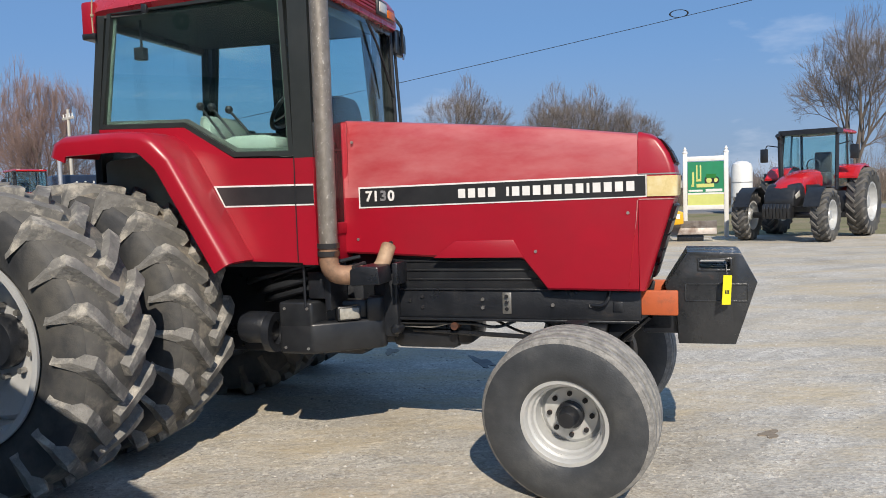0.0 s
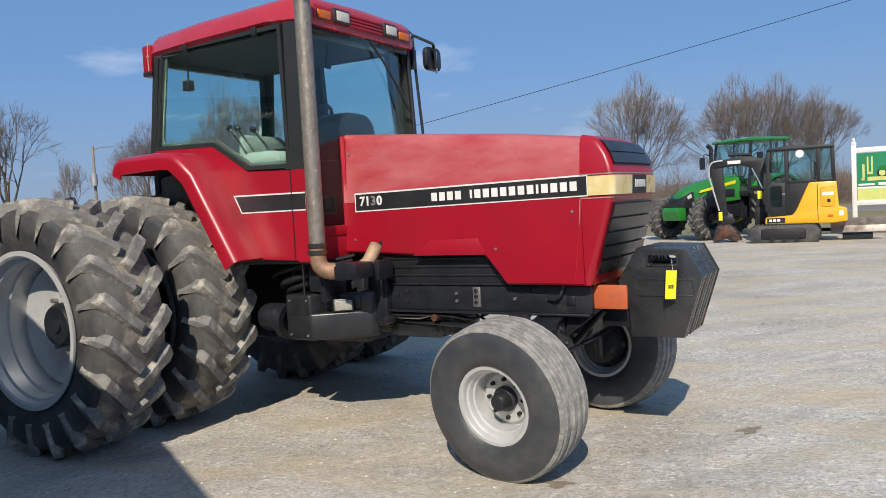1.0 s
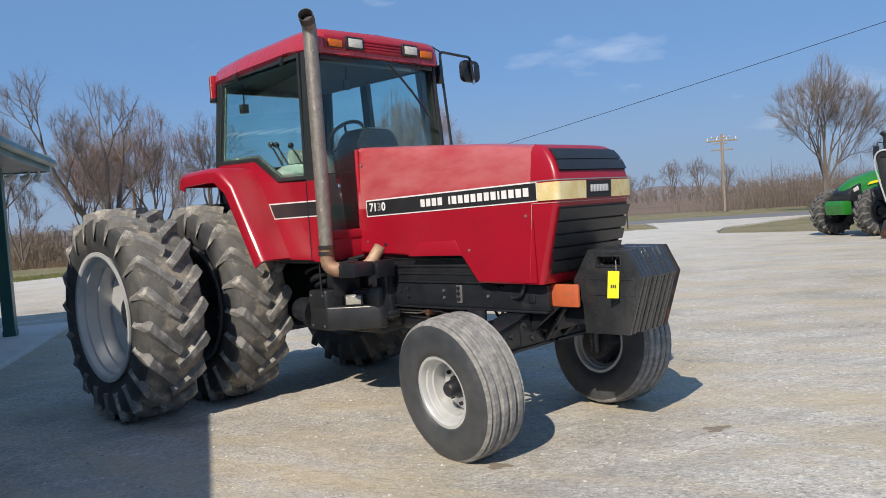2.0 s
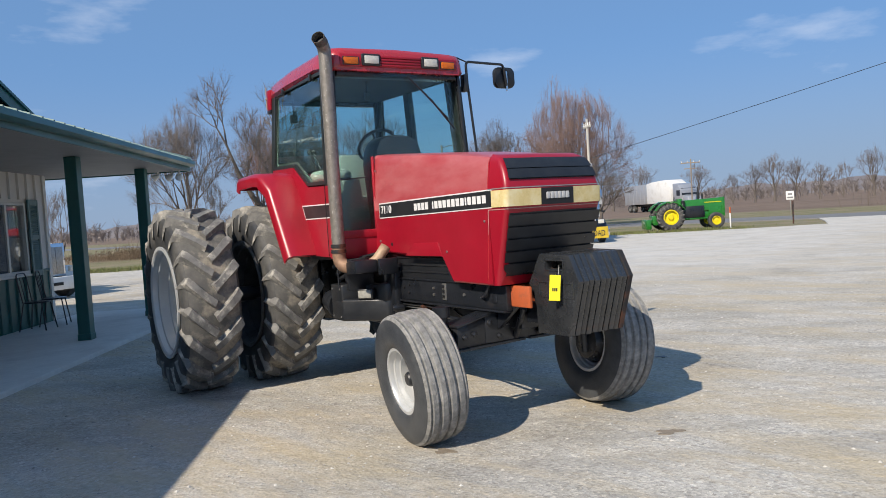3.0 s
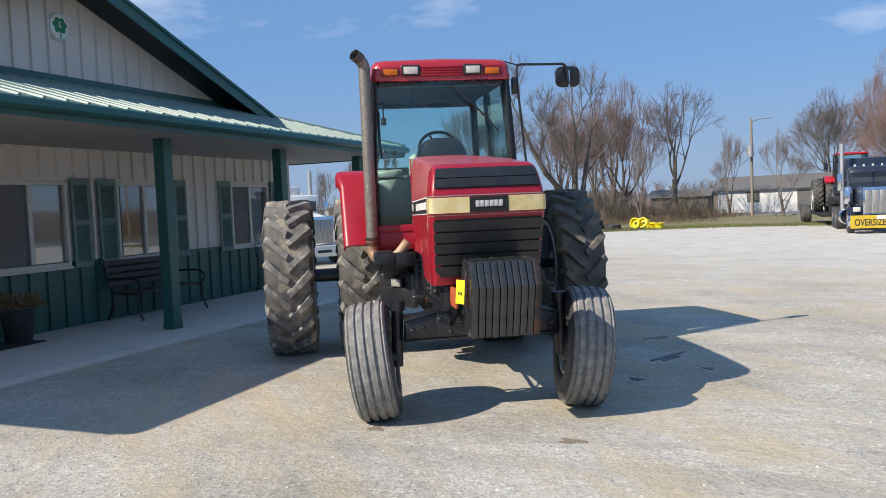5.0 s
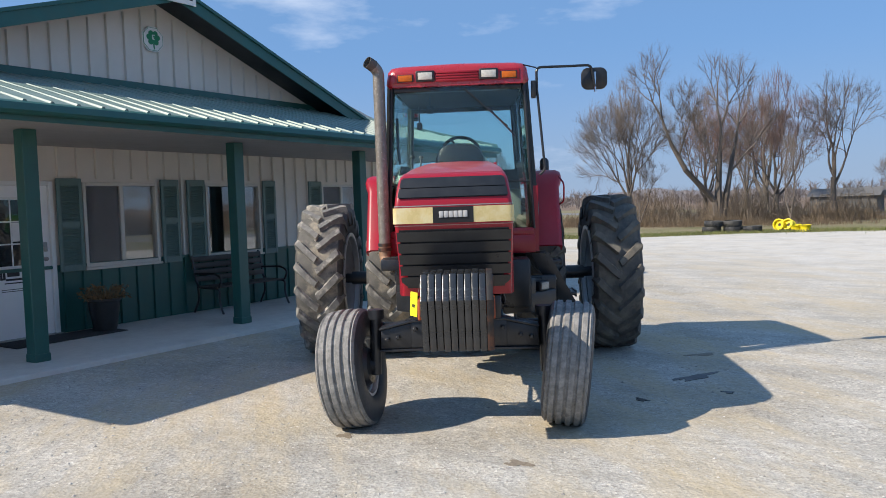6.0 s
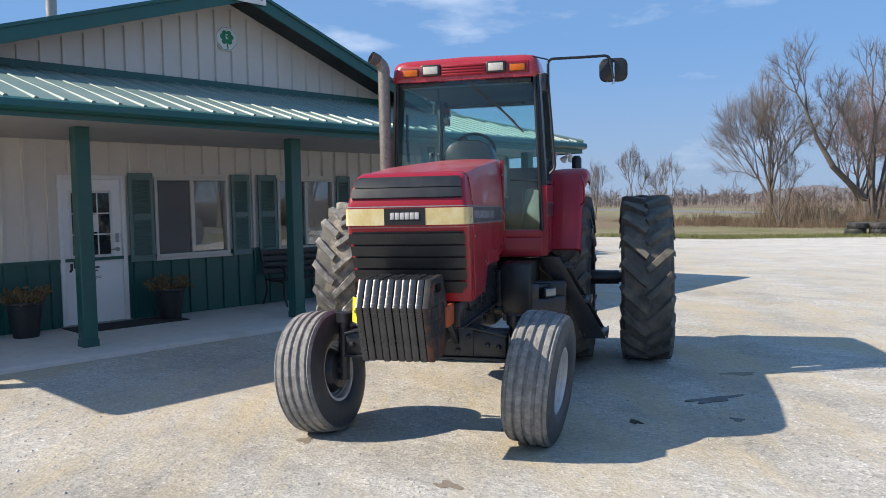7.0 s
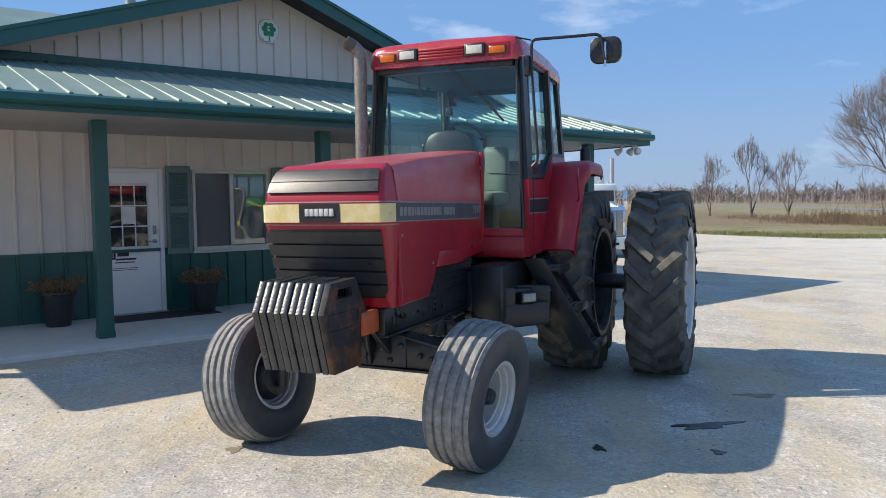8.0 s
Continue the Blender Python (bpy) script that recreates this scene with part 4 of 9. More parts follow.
slab_ob = part("pavement", box(-5.6, 8.6, -2.45, 0.0, -0.1, 0.055, 0.012), CONCRETE, None, smooth=0)
slab_ob.matrix_basis = BUILDING
tagged(slab_ob, "pale concrete porch slab along the office", "pavement", kind="structure")


def build_column():
    c = thing("porch_column", BUILDING @ pose(-1.32, -1.805, 0.055), "square dark green steel porch column", "column", "porch columns")
    part("shaft", box(-0.085, 0.085, -0.085, 0.085, 0.0, 2.58, 0.008), GREEN_STEEL, c, smooth=0)
    part("base_trim", box(-0.093, 0.093, -0.093, 0.093, 0.0, 0.09, 0.006), GREEN_STEEL, c, smooth=0)
    for x in (1.68, 4.46, 7.23, -4.3):
        copy_thing(c, BUILDING @ pose(x, -1.805, 0.055))


def build_bench():
    t = thing("garden_bench", BUILDING @ pose(2.95, -0.42, 0.055), "dark slatted garden bench with curved iron ends", "bench")
    for k in range(5):
        part("seat_slat", box(-0.75, 0.75, -0.27 + 0.1 * k, -0.19 + 0.1 * k, 0.41, 0.435, 0.006), DARK_WOOD, t)
    for k in range(4):
        part("back_slat", box(-0.75, 0.75, 0.235 + 0.025 * k, 0.255 + 0.025 * k, 0.50 + 0.105 * k, 0.585 + 0.105 * k, 0.006), DARK_WOOD, t)
    for x in (-0.72, 0.72):
        b = bmesh.new()
        tube(arc([(x, -0.36, 0.0), (x, -0.27, 0.2), (x, -0.30, 0.40), (x, 0.22, 0.41), (x, 0.34, 0.92)], 0.09), 0.018, 8, b)
        tube(arc([(x, 0.33, 0.0), (x, 0.20, 0.22), (x, 0.22, 0.41)], 0.09), 0.018, 8, b)
        tube(arc([(x, -0.28, 0.42), (x, -0.36, 0.56), (x, -0.22, 0.64), (x, 0.28, 0.63)], 0.09), 0.018, 8, b)
        part("end_frame", b, BLACK, t, "curved black iron end")


def build_planter(x, seed):
    t = thing("planter", BUILDING @ pose(x, -0.42, 0.055), "black planter full of dried brown flowers", "planter", "planters by the door")
    part("pot", lathe([(0.0, 0.0), (0.15, 0.0), (0.20, 0.30), (0.215, 0.42), (0.235, 0.43), (0.235, 0.46), (0.20, 0.46), (0.19, 0.40), (0.0, 0.40)], 24, "z", closed=False), POT, t)
    rng, b = random.Random(seed), bmesh.new()
    for k in range(150):
        a, r = rng.uniform(0, 6.28), 0.19 * math.sqrt(rng.random())
        p = Vector((r * math.cos(a), r * math.sin(a), 0.40))
        q = p + Vector((math.cos(a) * rng.uniform(0.0, 0.2), math.sin(a) * rng.uniform(0.0, 0.2), rng.uniform(0.06, 0.24)))
        tube([p, p.lerp(q, 0.6) + Vector((0, 0, 0.02)), q], [0.004, 0.005, 0.003], 3, b)
        for _ in range(2):
            c = q + Vector((rng.uniform(-0.03, 0.03), rng.uniform(-0.03, 0.03), rng.uniform(-0.03, 0.02)))
            d1, d2 = Vector((rng.uniform(-1, 1), rng.uniform(-1, 1), rng.uniform(-0.6, 1))) * 0.022, Vector((rng.uniform(-1, 1), rng.uniform(-1, 1), rng.uniform(-0.6, 1))) * 0.022
            vs = [b.verts.new(v) for v in (c - d1, c + d2, c + d1, c - d2)]
            b.faces.new(vs)
    part("dried_bouquet", b, DRY, t, "dried brown flower heads", smooth=0)


def build_wire_chairs():
    """Slim dark metal chairs against the wall."""
    for k, x in enumerate((6.12, 6.72)):
        t = thing("metal_chair", BUILDING @ pose(x, -0.36, 0.055, 0, 0, 14 * k), "slim dark metal chair against the wall", "chair", "metal chairs by the wall")
        part("seat", lathe([(0.0, 0.44), (0.19, 0.44), (0.20, 0.452), (0.19, 0.464), (0.0, 0.464)], 20, "z", closed=False), BLACK, t)
        for i in (-1, 1):
            part("leg", tube([(i * 0.20, -0.20, 0.0), (i * 0.15, -0.14, 0.44)], 0.010, 6), BLACK, t)
            part("leg", tube([(i * 0.20, 0.22, 0.0), (i * 0.15, 0.15, 0.44), (i * 0.16, 0.22, 0.86)], 0.010, 6), BLACK, t)
            part("back_bar", tube([(i * 0.05, 0.155, 0.46), (i * 0.05, 0.225, 0.86)], 0.006, 5), BLACK, t)
        part("back_hoop", tube(arc([(-0.16, 0.22, 0.84), (-0.13, 0.23, 0.93), (0.13, 0.23, 0.93), (0.16, 0.22, 0.84)], 0.06), 0.010, 6), BLACK, t)


build_column(), build_bench(), build_planter(0.42, 1), build_planter(-1.55, 2), build_wire_chairs()
mat_ob = part("doormat", box(-1.0, 0.55, -0.75, -0.12, 0.056, 0.068, 0.004), MAT, None, smooth=0)
mat_ob.matrix_basis = BUILDING
tagged(mat_ob, "dark rubber mat in front of the white door", "doormat")


# ---- wheels ----
def lug_tyre(R, width, rim, lugs=20, lug_h=0.052, lug_w=0.060):
    """A drive tyre with angled bar lugs; axle along y, centre at the origin."""
    h = width / 2
    c = R - lug_h
    prof = [(rim, -h * 0.80), (rim + 0.03, -h * 0.92), (rim + (c - rim) * 0.45, -h * 1.0), (rim + (c - rim) * 0.78, -h * 0.985), (c - 0.03, -h * 0.88), (c - 0.008, -h * 0.6), (c, 0)]
    prof = prof + [(r, -y) for r, y in prof[-2::-1]] + [(rim - 0.03, h * 0.7), (rim - 0.03, -h * 0.7)]
    b = lathe(prof, 64, "y")

    def casing(y):
        k = abs(y) / h
        return c - 0.006 * k if k < 0.6 else c - 0.008 - (k - 0.6) / 0.26 * 0.022 if k < 0.86 else c - 0.03 - (k - 0.86) * h * 2.0

    lug, rng = bmesh.new(), random.Random(7)
    for side in (-1, 1):
        for k in range(lugs):
            a0 = 2 * math.pi * (k + (0.5 if side > 0 else 0)) / lugs
            rows = []
            # from the shoulder to just past the middle; the middle leads in the rolling direction
            for i, f in enumerate((0.985, 0.90, 0.76, 0.53, 0.27, 0.0)):
                y = side * h * f
                a = a0 + 0.30 * max(0.0, 1 - f) ** 0.85
                half = lug_w / 2 * (1.15 if f > 0.7 else 1.0)
                rr = casing(abs(y)) - (0.10 if f > 0.93 else 0)
                top = (R - (0.125 if f > 0.93 else 0.016 if f > 0.86 else 0.006 * f)) - rng.uniform(0, 0.008)
                da = half / R
                skew = 0.55 * half / R
                row = []
                for r_, w_, in ((rr - 0.01, 1.45), (top, 0.9), (top, -0.9), (rr - 0.01, -1.45)):
                    ang = a + (w_ + rng.uniform(-0.14, 0.14)) * da
                    yy = y + side * w_ * half * 0.5
                    row.append((r_ * math.sin(ang), yy, r_ * math.cos(ang)))
                rows.append(row)
            loft(rows, lug)
    return b, lug


def rear_wheel(parent, x, y, z, out, name="rear_wheel", dish=-0.10, rim_mat=None, worn=False):
    """A silver disc wheel with its lugged tyre; out: which way the deep side faces."""
    R, w, rim = 0.865, 0.50, 0.50
    bm = lathe([(rim, -0.22), (rim + 0.022, -0.235), (rim + 0.022, -0.25), (rim - 0.010, -0.25), (rim - 0.022, -0.238), (rim - 0.028, -0.195), (rim - 0.046, -0.186), (rim - 0.052, -0.10), (rim - 0.066, -0.09), (rim - 0.068, -0.03),
                (rim - 0.068, 0.03), (rim - 0.066, 0.09), (rim - 0.052, 0.10), (rim - 0.046, 0.186), (rim - 0.028, 0.195), (rim - 0.022, 0.238), (rim - 0.010, 0.25), (rim + 0.022, 0.25), (rim + 0.022, 0.235), (rim, 0.22), (rim - 0.03, 0.13), (rim - 0.03, -0.13)], 56, "y")
    d = dish * out
    lathe([(rim - 0.05, d), (rim - 0.05, d + 0.012), (0.40, d + 0.012 + 0.05 * out), (0.24, d + 0.012 - 0.01 * out), (0.08, d + 0.012 - 0.01 * out), (0.08, d - 0.01 * out), (0.24, d - 0.01 * out), (0.40, d + 0.05 * out)], 48, "y", bm)
    wheel = part(name, bm, rim_mat or SILVER, parent, "silver-painted steel wheel" if not rim_mat else "inner wheel coloured dark for the shade between the duals")
    wheel.matrix_basis = pose(x, y, z)
    tb, lb = lug_tyre(R, w, rim)
    tyre = part("tyre", tb, RUBBER, wheel, "black tyre casing", smooth=50)
    part("tread", lb, WORN_MUD if worn else RUBBER_DUSTY, wheel, "worn, muddy angled tread lugs" if worn else "worn, dusty angled tread lugs", smooth=25)
    part("tread_base", lathe([(R - 0.079, -0.215), (R - 0.055, -0.155), (R - 0.0495, 0.0), (R - 0.055, 0.155), (R - 0.079, 0.215), (R - 0.097, 0.0)], 64, "y"), WORN_MUD if worn else TREAD_DUST, wheel, "dusty tan rubber between the lugs", smooth=60)
    hub = lathe([(0.0, d - 0.10), (0.055, d - 0.10), (0.055, d + 0.10), (0.0, d + 0.10)], 20, "y", closed=False)
    lathe([(0.0, d - 0.09), (0.13, d - 0.09), (0.15, d - 0.06), (0.15, d + 0.06), (0.13, d + 0.09), (0.0, d + 0.09)], 24, "y", hub, closed=False)
    part("hub", hub, CAST, wheel, "black hub and axle end")
    nut = part("wheel_nut", lathe([(0.0, -0.022), (0.017, -0.022), (0.017, 0.022), (0.0, 0.022)], 6, "y", closed=False), STEEL, wheel, smooth=0)
    for k in range(10):
        a = 2 * math.pi * k / 10
        m = pose(0.195 * math.sin(a), d + 0.01 * out, 0.195 * math.cos(a))
        if k:
            again(nut, "wheel_nut", wheel, m)
        else:
            nut.matrix_basis = m
    return wheel


def front_wheel(parent, m, out):
    R, w, rim = 0.460, 0.30, 0.22
    h = w / 2
    wheel_b = lathe([(rim, -0.115), (rim + 0.018, -0.13), (rim + 0.018, -0.14), (rim - 0.010, -0.14), (rim - 0.018, -0.128), (rim - 0.020, -0.105), (rim - 0.032, -0.098), (rim - 0.035, -0.072), (rim - 0.050, -0.064), (rim - 0.052, -0.03),
                     (rim - 0.052, 0.03), (rim - 0.050, 0.064), (rim - 0.035, 0.072), (rim - 0.032, 0.098), (rim - 0.020, 0.105), (rim - 0.018, 0.128), (rim - 0.010, 0.14), (rim + 0.018, 0.14), (rim + 0.018, 0.13), (rim, 0.115), (rim - 0.03, 0.05), (rim - 0.03, -0.05)], 44, "y")
    d = -0.03 * out
    lathe([(rim - 0.045, d), (rim - 0.045, d - 0.01 * out), (0.165, d - 0.012 * out), (0.14, d + 0.012 * out), (0.05, d + 0.012 * out), (0.05, d + 0.024 * out), (0.14, d + 0.024 * out), (0.165, d - 0.002 * out)], 40, "y", wheel_b)
    lathe([(rim - 0.034, 0.092 * out), (rim - 0.024, 0.098 * out), (rim - 0.030, 0.075 * out), (rim - 0.040, 0.070 * out)], 40, "y", wheel_b)
    wheel = part("front_wheel", wheel_b, SILVER, parent, "silver-painted front wheel")
    wheel.matrix_basis = m
    s, c = rim, R
    wall = [(s, -h * 0.86), (s + 0.02, -h * 1.02), (s + 0.06, -h * 1.10), (s + 0.10, -h * 1.12), (c - 0.09, -h * 1.10), (c - 0.055, -h * 1.05), (c - 0.038, -h * 1.0), (c - 0.045, -h * 0.8)]
    part("tyre", lathe(wall + [(r, -y) for r, y in wall[::-1]], 64, "y", closed=True), RUBBER_WALL, wheel, "black front tyre wall", smooth=40)
    prof = [(c - 0.043, -h * 0.995), (c - 0.032, -h * 0.97), (c - 0.018, -h * 0.88)]
    for y in (-0.63, -0.21, 0.21, 0.63):
        top = c - 0.003 - 0.014 * abs(y)
        prof += [(top - 0.015, (y - 0.152) * h), (top - 0.006, (y - 0.142) * h), (top, (y - 0.105) * h), (top, (y + 0.105) * h), (top - 0.006, (y + 0.142) * h), (top - 0.015, (y + 0.152) * h), (top - 0.016, (y + 0.20) * h)]
    prof = prof[:-1] + [(c - 0.018, h * 0.88), (c - 0.032, h * 0.97), (c - 0.043, h * 0.995)]
    part("tread", lathe(prof, 64, "y", closed=True), RUBBER_FRONT, wheel, "pale worn ribbed tread", smooth=28)
    hub = lathe([(0.0, d + 0.125 * out), (0.040, d + 0.125 * out), (0.050, d + 0.11 * out), (0.055, d + 0.06 * out), (0.072, d + 0.05 * out), (0.072, d - 0.11 * out), (0.0, d - 0.11 * out)], 22, "y", closed=False)
    part("hub", hub, CAST, wheel, "greasy black hub cap")
    part("hub_carrier", lathe([(0.0, d - 0.03 * out), (0.155, d - 0.03 * out), (0.165, d - 0.05 * out), (0.13, d - 0.12 * out), (0.0, d - 0.13 * out)], 24, "y", closed=False), CAST, wheel, "black hub carrier")
    nut = part("wheel_nut", lathe([(0.0, -0.018), (0.013, -0.018), (0.013, 0.018), (0.0, 0.018)], 6, "y", closed=False), RUST, wheel, smooth=0)
    for k in range(8):
        a = 2 * math.pi * k / 8
        q = pose(0.112 * math.sin(a), d + 0.024 * out, 0.112 * math.cos(a))
        if k:
            again(nut, "wheel_nut", wheel, q)
        else:
            nut.matrix_basis = q
    return wheel


TREAD_DUST = surf("dusty_tread_base", (0.085, 0.083, 0.078), (0.145, 0.138, 0.125), 9, (0.8, 0.95), bump=0.35, bscale=80, dirt=(0.34, 0.30, 0.235), dirt_scale=4.5, dirt_at=(0.48, 0.68))
RUBBER_WALL = surf("front_tyre_wall", (0.040, 0.044, 0.050), (0.058, 0.063, 0.070), 14, (0.35, 0.6), bump=0.2, bscale=90, dirt=(0.105, 0.108, 0.108), dirt_scale=5.0, dirt_at=(0.50, 0.85))
RUBBER_FRONT = surf("front_tyre_rubber", (0.25, 0.246, 0.236), (0.155, 0.153, 0.147), 34, (0.7, 0.92), bump=0.6, bscale=60, dirt=(0.35, 0.34, 0.32), dirt_scale=14.0, dirt_at=(0.46, 0.70))

CHALK = surf("chipped_paint_edge", (0.50, 0.30, 0.29), (0.34, 0.13, 0.13), 40, (0.5, 0.7))
WORN_MUD = surf("mud_worn_tread", (0.12, 0.113, 0.10), (0.075, 0.072, 0.066), 8, (0.75, 0.95), bump=0.5, bscale=50, dirt=(0.20, 0.18, 0.145), dirt_scale=5.0, dirt_at=(0.45, 0.68))
# inner wheels: shade between the duals, put into the colour
WHEEL_SHADE = surf("shaded_inner_wheel", (0.10, 0.10, 0.102), (0.06, 0.06, 0.062), 8, (0.4, 0.6), metal=0.2, dirt=(0.035, 0.034, 0.033), dirt_scale=4)
BLOCK_PALE = surf("pale_grey_decal", (0.52, 0.52, 0.52), (0.44, 0.44, 0.44), 20, (0.4, 0.6))
SOOT = surf("exhaust_soot", (0.075, 0.070, 0.064), (0.13, 0.118, 0.105), 18, (0.7, 0.9), bump=0.2)
SEAL = surf("dark_green_grey_seal", (0.075, 0.10, 0.088), (0.05, 0.068, 0.06), 12, (0.55, 0.75), bump=0.1)
FRAME_BLACK = surf("black_cab_frame", (0.018, 0.022, 0.022), (0.026, 0.03, 0.03), 8, (0.3, 0.5), bump=0.05, bscale=60)

# ---- the red tractor: x ahead, y to its left ----
TRACTOR = pose(0.437, 4.90, 0, 0, 0, -17.2)
tractor = thing("farm_tractor", TRACTOR, "weathered red two-wheel-drive farm tractor with dual rear wheels", "tractor")
AXLE_X, AXLE_Z = -2.50, 0.845


def lin(x, pts):
    for (a, p), (b, q) in zip(pts, pts[1:]):
        if x <= b:
            return p + (q - p) * max(0.0, (x - a) / (b - a))
    return pts[-1][1]


def hood_w(x):
    return lin(x, [(-1.0, 0.335), (0.0, 0.385), (0.8, 0.412)])


def hood_top(x):
    return lin(x, [(-1.0, 2.045), (-0.3, 1.985), (0.3, 1.93), (0.8, 1.865)])


def build_hood():
    stations = [-0.985, -0.95, -0.7, -0.42, -0.28, -0.05, 0.11, 0.15, 0.20, 0.285, 0.32, 0.5, 0.65, 0.795]
    low = [(-0.985, 1.215), (-0.42, 1.19), (0.11, 1.19), (0.15, 1.17), (0.285, 1.0), (0.795, 0.995)]

    def section(x, inset=0.0, bottom=None):
        w, t = hood_w(x) - inset, hood_top(x) - inset
        zb = lin(x, low) if bottom is None else bottom
        if bottom is None:
            right = [(-w, 1.56), (-w, 1.62), (-w + 0.016, t - 0.11), (-w + 0.028, t - 0.035), (-w + 0.040, t - 0.012), (-w + 0.062, t - 0.002), (-w * 0.4, t + 0.006), (0, t + 0.008)]
        else:
            right = [(-w + 0.020, zb), (-w + 0.010, zb), (-w, zb + 0.012), (-w, 1.30), (-w, 1.50), (-w, 1.5595), (-w * 0.4, 1.5595), (0, 1.5595)]
        return [(x, y, z) for y, z in right + [(-y, z) for y, z in right[-2::-1]]]

    b = loft([section(x) for x in stations], cap=False, ring=False)
    for row in (section(stations[0]), section(stations[-1])):
        b.faces.new([b.verts.new(p) for p in row])
    hood = part("hood", b, RED_FADED, tractor, "red hood with sun-bleached chalky flanks", smooth=24)
    b = loft([section(x, 0.0, lin(x, low)) for x in stations], cap=False, ring=False)
    for row in (section(stations[0], 0.0, lin(stations[0], low)), section(stations[-1], 0.0, lin(stations[-1], low))):
        b.faces.new([b.verts.new(p) for p in row])
    part("hood_skirt", b, RED, tractor, "glossy red lower hood skirt", smooth=30)
    for s in (-1, 1):
        # worn pale seam where hood and nose meet, following the flank down
        part("nose_seam", tube([(0.797, s * (hood_w(0.797) - 0.026), 1.83), (0.797, s * (hood_w(0.797) + 0.001), 1.64)], 0.003, 5), RED_ROOF, hood)
        part("nose_seam", tube([(0.792, s * (hood_w(0.78) + 0.002), 1.498), (0.786, s * (hood_w(0.76) + 0.002), 1.40), (0.778, s * (hood_w(0.75) + 0.002), 1.34)], [0.003, 0.002, 0.001], 5), CHALK if s < 0 else RED_ROOF, hood)
        part("nose_seam", tube([(0.778, s * (hood_w(0.75) + 0.0015), 1.34), (0.74, s * (hood_w(0.74) + 0.0015), 1.02)], 0.002, 5), RED_ROOF, hood)
    # recessed panel in the notch of the skirt
    for s in (-1, 1):
        part("skirt_patch", prism([(-0.40, 1.185), (-0.26, 1.285), (0.09, 1.29), (0.145, 1.185)], s * (hood_w(0) - 0.006), s * (hood_w(0) + 0.009), "y", 0.004), RED, hood, smooth=30)
        # rear edge trim with rivets
        part("edge_trim", box(-0.995, -0.955, s * (hood_w(-1) - 0.01) - 0.008, s * (hood_w(-1) - 0.01) + 0.014 * s + 0.008, 1.22, 2.03, 0.006), RED, hood)
        part("bolt_hole", lathe([(0.0, -0.004), (0.014, -0.004), (0.014, 0.004), (0.0, 0.004)], 12, "y", centre=(-0.68, s * (hood_w(-0.68) + 0.001), 1.275), closed=False), DECAL_BLACK, hood)
        for x, z in ((0.22, 1.22), (0.74, 1.43), (-0.90, 1.30), (-0.92, 1.9)):
            part("fastener", lathe([(0.0, -0.005), (0.009, -0.005), (0.009, 0.005), (0.0, 0.005)], 10, "y", centre=(x, s * (hood_w(x) + 0.001), z), closed=False), STEEL, hood)
    return hood


def nose_x(z):
    return lin(z, [(0.995, 0.828), (1.05, 0.85), (1.47, 0.978), (1.51, 0.992), (1.63, 0.998), (1.69, 0.985), (1.75, 0.962), (1.82, 0.918), (1.86, 0.868), (1.872, 0.81)])


def nose_w(z):
    return lin(z, [(0.995, 0.395), (1.5, 0.414), (1.64, 0.412), (1.76, 0.394), (1.84, 0.378), (1.872, 0.352)])


def nose_line(z, off=0.0):
    """The nose's outline at height z, from its right rear edge round to the left."""
    xf, w, r = nose_x(z) + off, nose_w(z) + off, 0.036
    half = [(0.797, -w), (0.845, -w), (xf - r, -w)]
    if xf - r < 0.85:
        half = [(0.797, -w), (0.80, -w), (0.803, -w)]
        r = xf - 0.803
    for k in range(1, 6):
        a = math.pi / 2 * k / 6
        half.append((xf - r + r * math.sin(a), -w + r - r * math.cos(a)))
    for f in (1.0, 0.84, 0.62, 0.36, 0.16):
        y = -(w - r) * f
        half.append((xf + 0.016 * (1 - f * f), y))
    half.append((xf + 0.016, 0))
    return [(x, y, z) for x, y in half] + [(x, -y, z) for x, y in half[-2::-1]]


def nose_plate(z0, z1, i0, i1, o0, o1, n=3):
    """A curved plate on the nose between two heights and two places of its outline."""
    b = bmesh.new()
    rows = []
    for k in range(n + 1):
        z = z0 + (z1 - z0) * k / n
        rows.append(([Vector(p) for p in nose_line(z, o1)[i0:i1]], [Vector(p) for p in nose_line(z, o0)[i0:i1]]))
    C = i1 - i0
    out = [[b.verts.new(p) for p in r[0]] for r in rows]
    inn = [[b.verts.new(p) for p in r[1]] for r in rows]
    for k in range(n):
        for j in range(C - 1):
            b.faces.new((out[k][j], out[k][j + 1], out[k + 1][j + 1], out[k + 1][j]))
            b.faces.new((inn[k][j], inn[k + 1][j], inn[k + 1][j + 1], inn[k][j + 1]))
    for j in range(C - 1):
        b.faces.new((out[0][j], inn[0][j], inn[0][j + 1], out[0][j + 1])), b.faces.new((out[n][j], out[n][j + 1], inn[n][j + 1], inn[n][j]))
    for k in range(n):
        b.faces.new((out[k][0], out[k + 1][0], inn[k + 1][0], inn[k][0])), b.faces.new((out[k][-1], inn[k][-1], inn[k + 1][-1], out[k + 1][-1]))
    return b


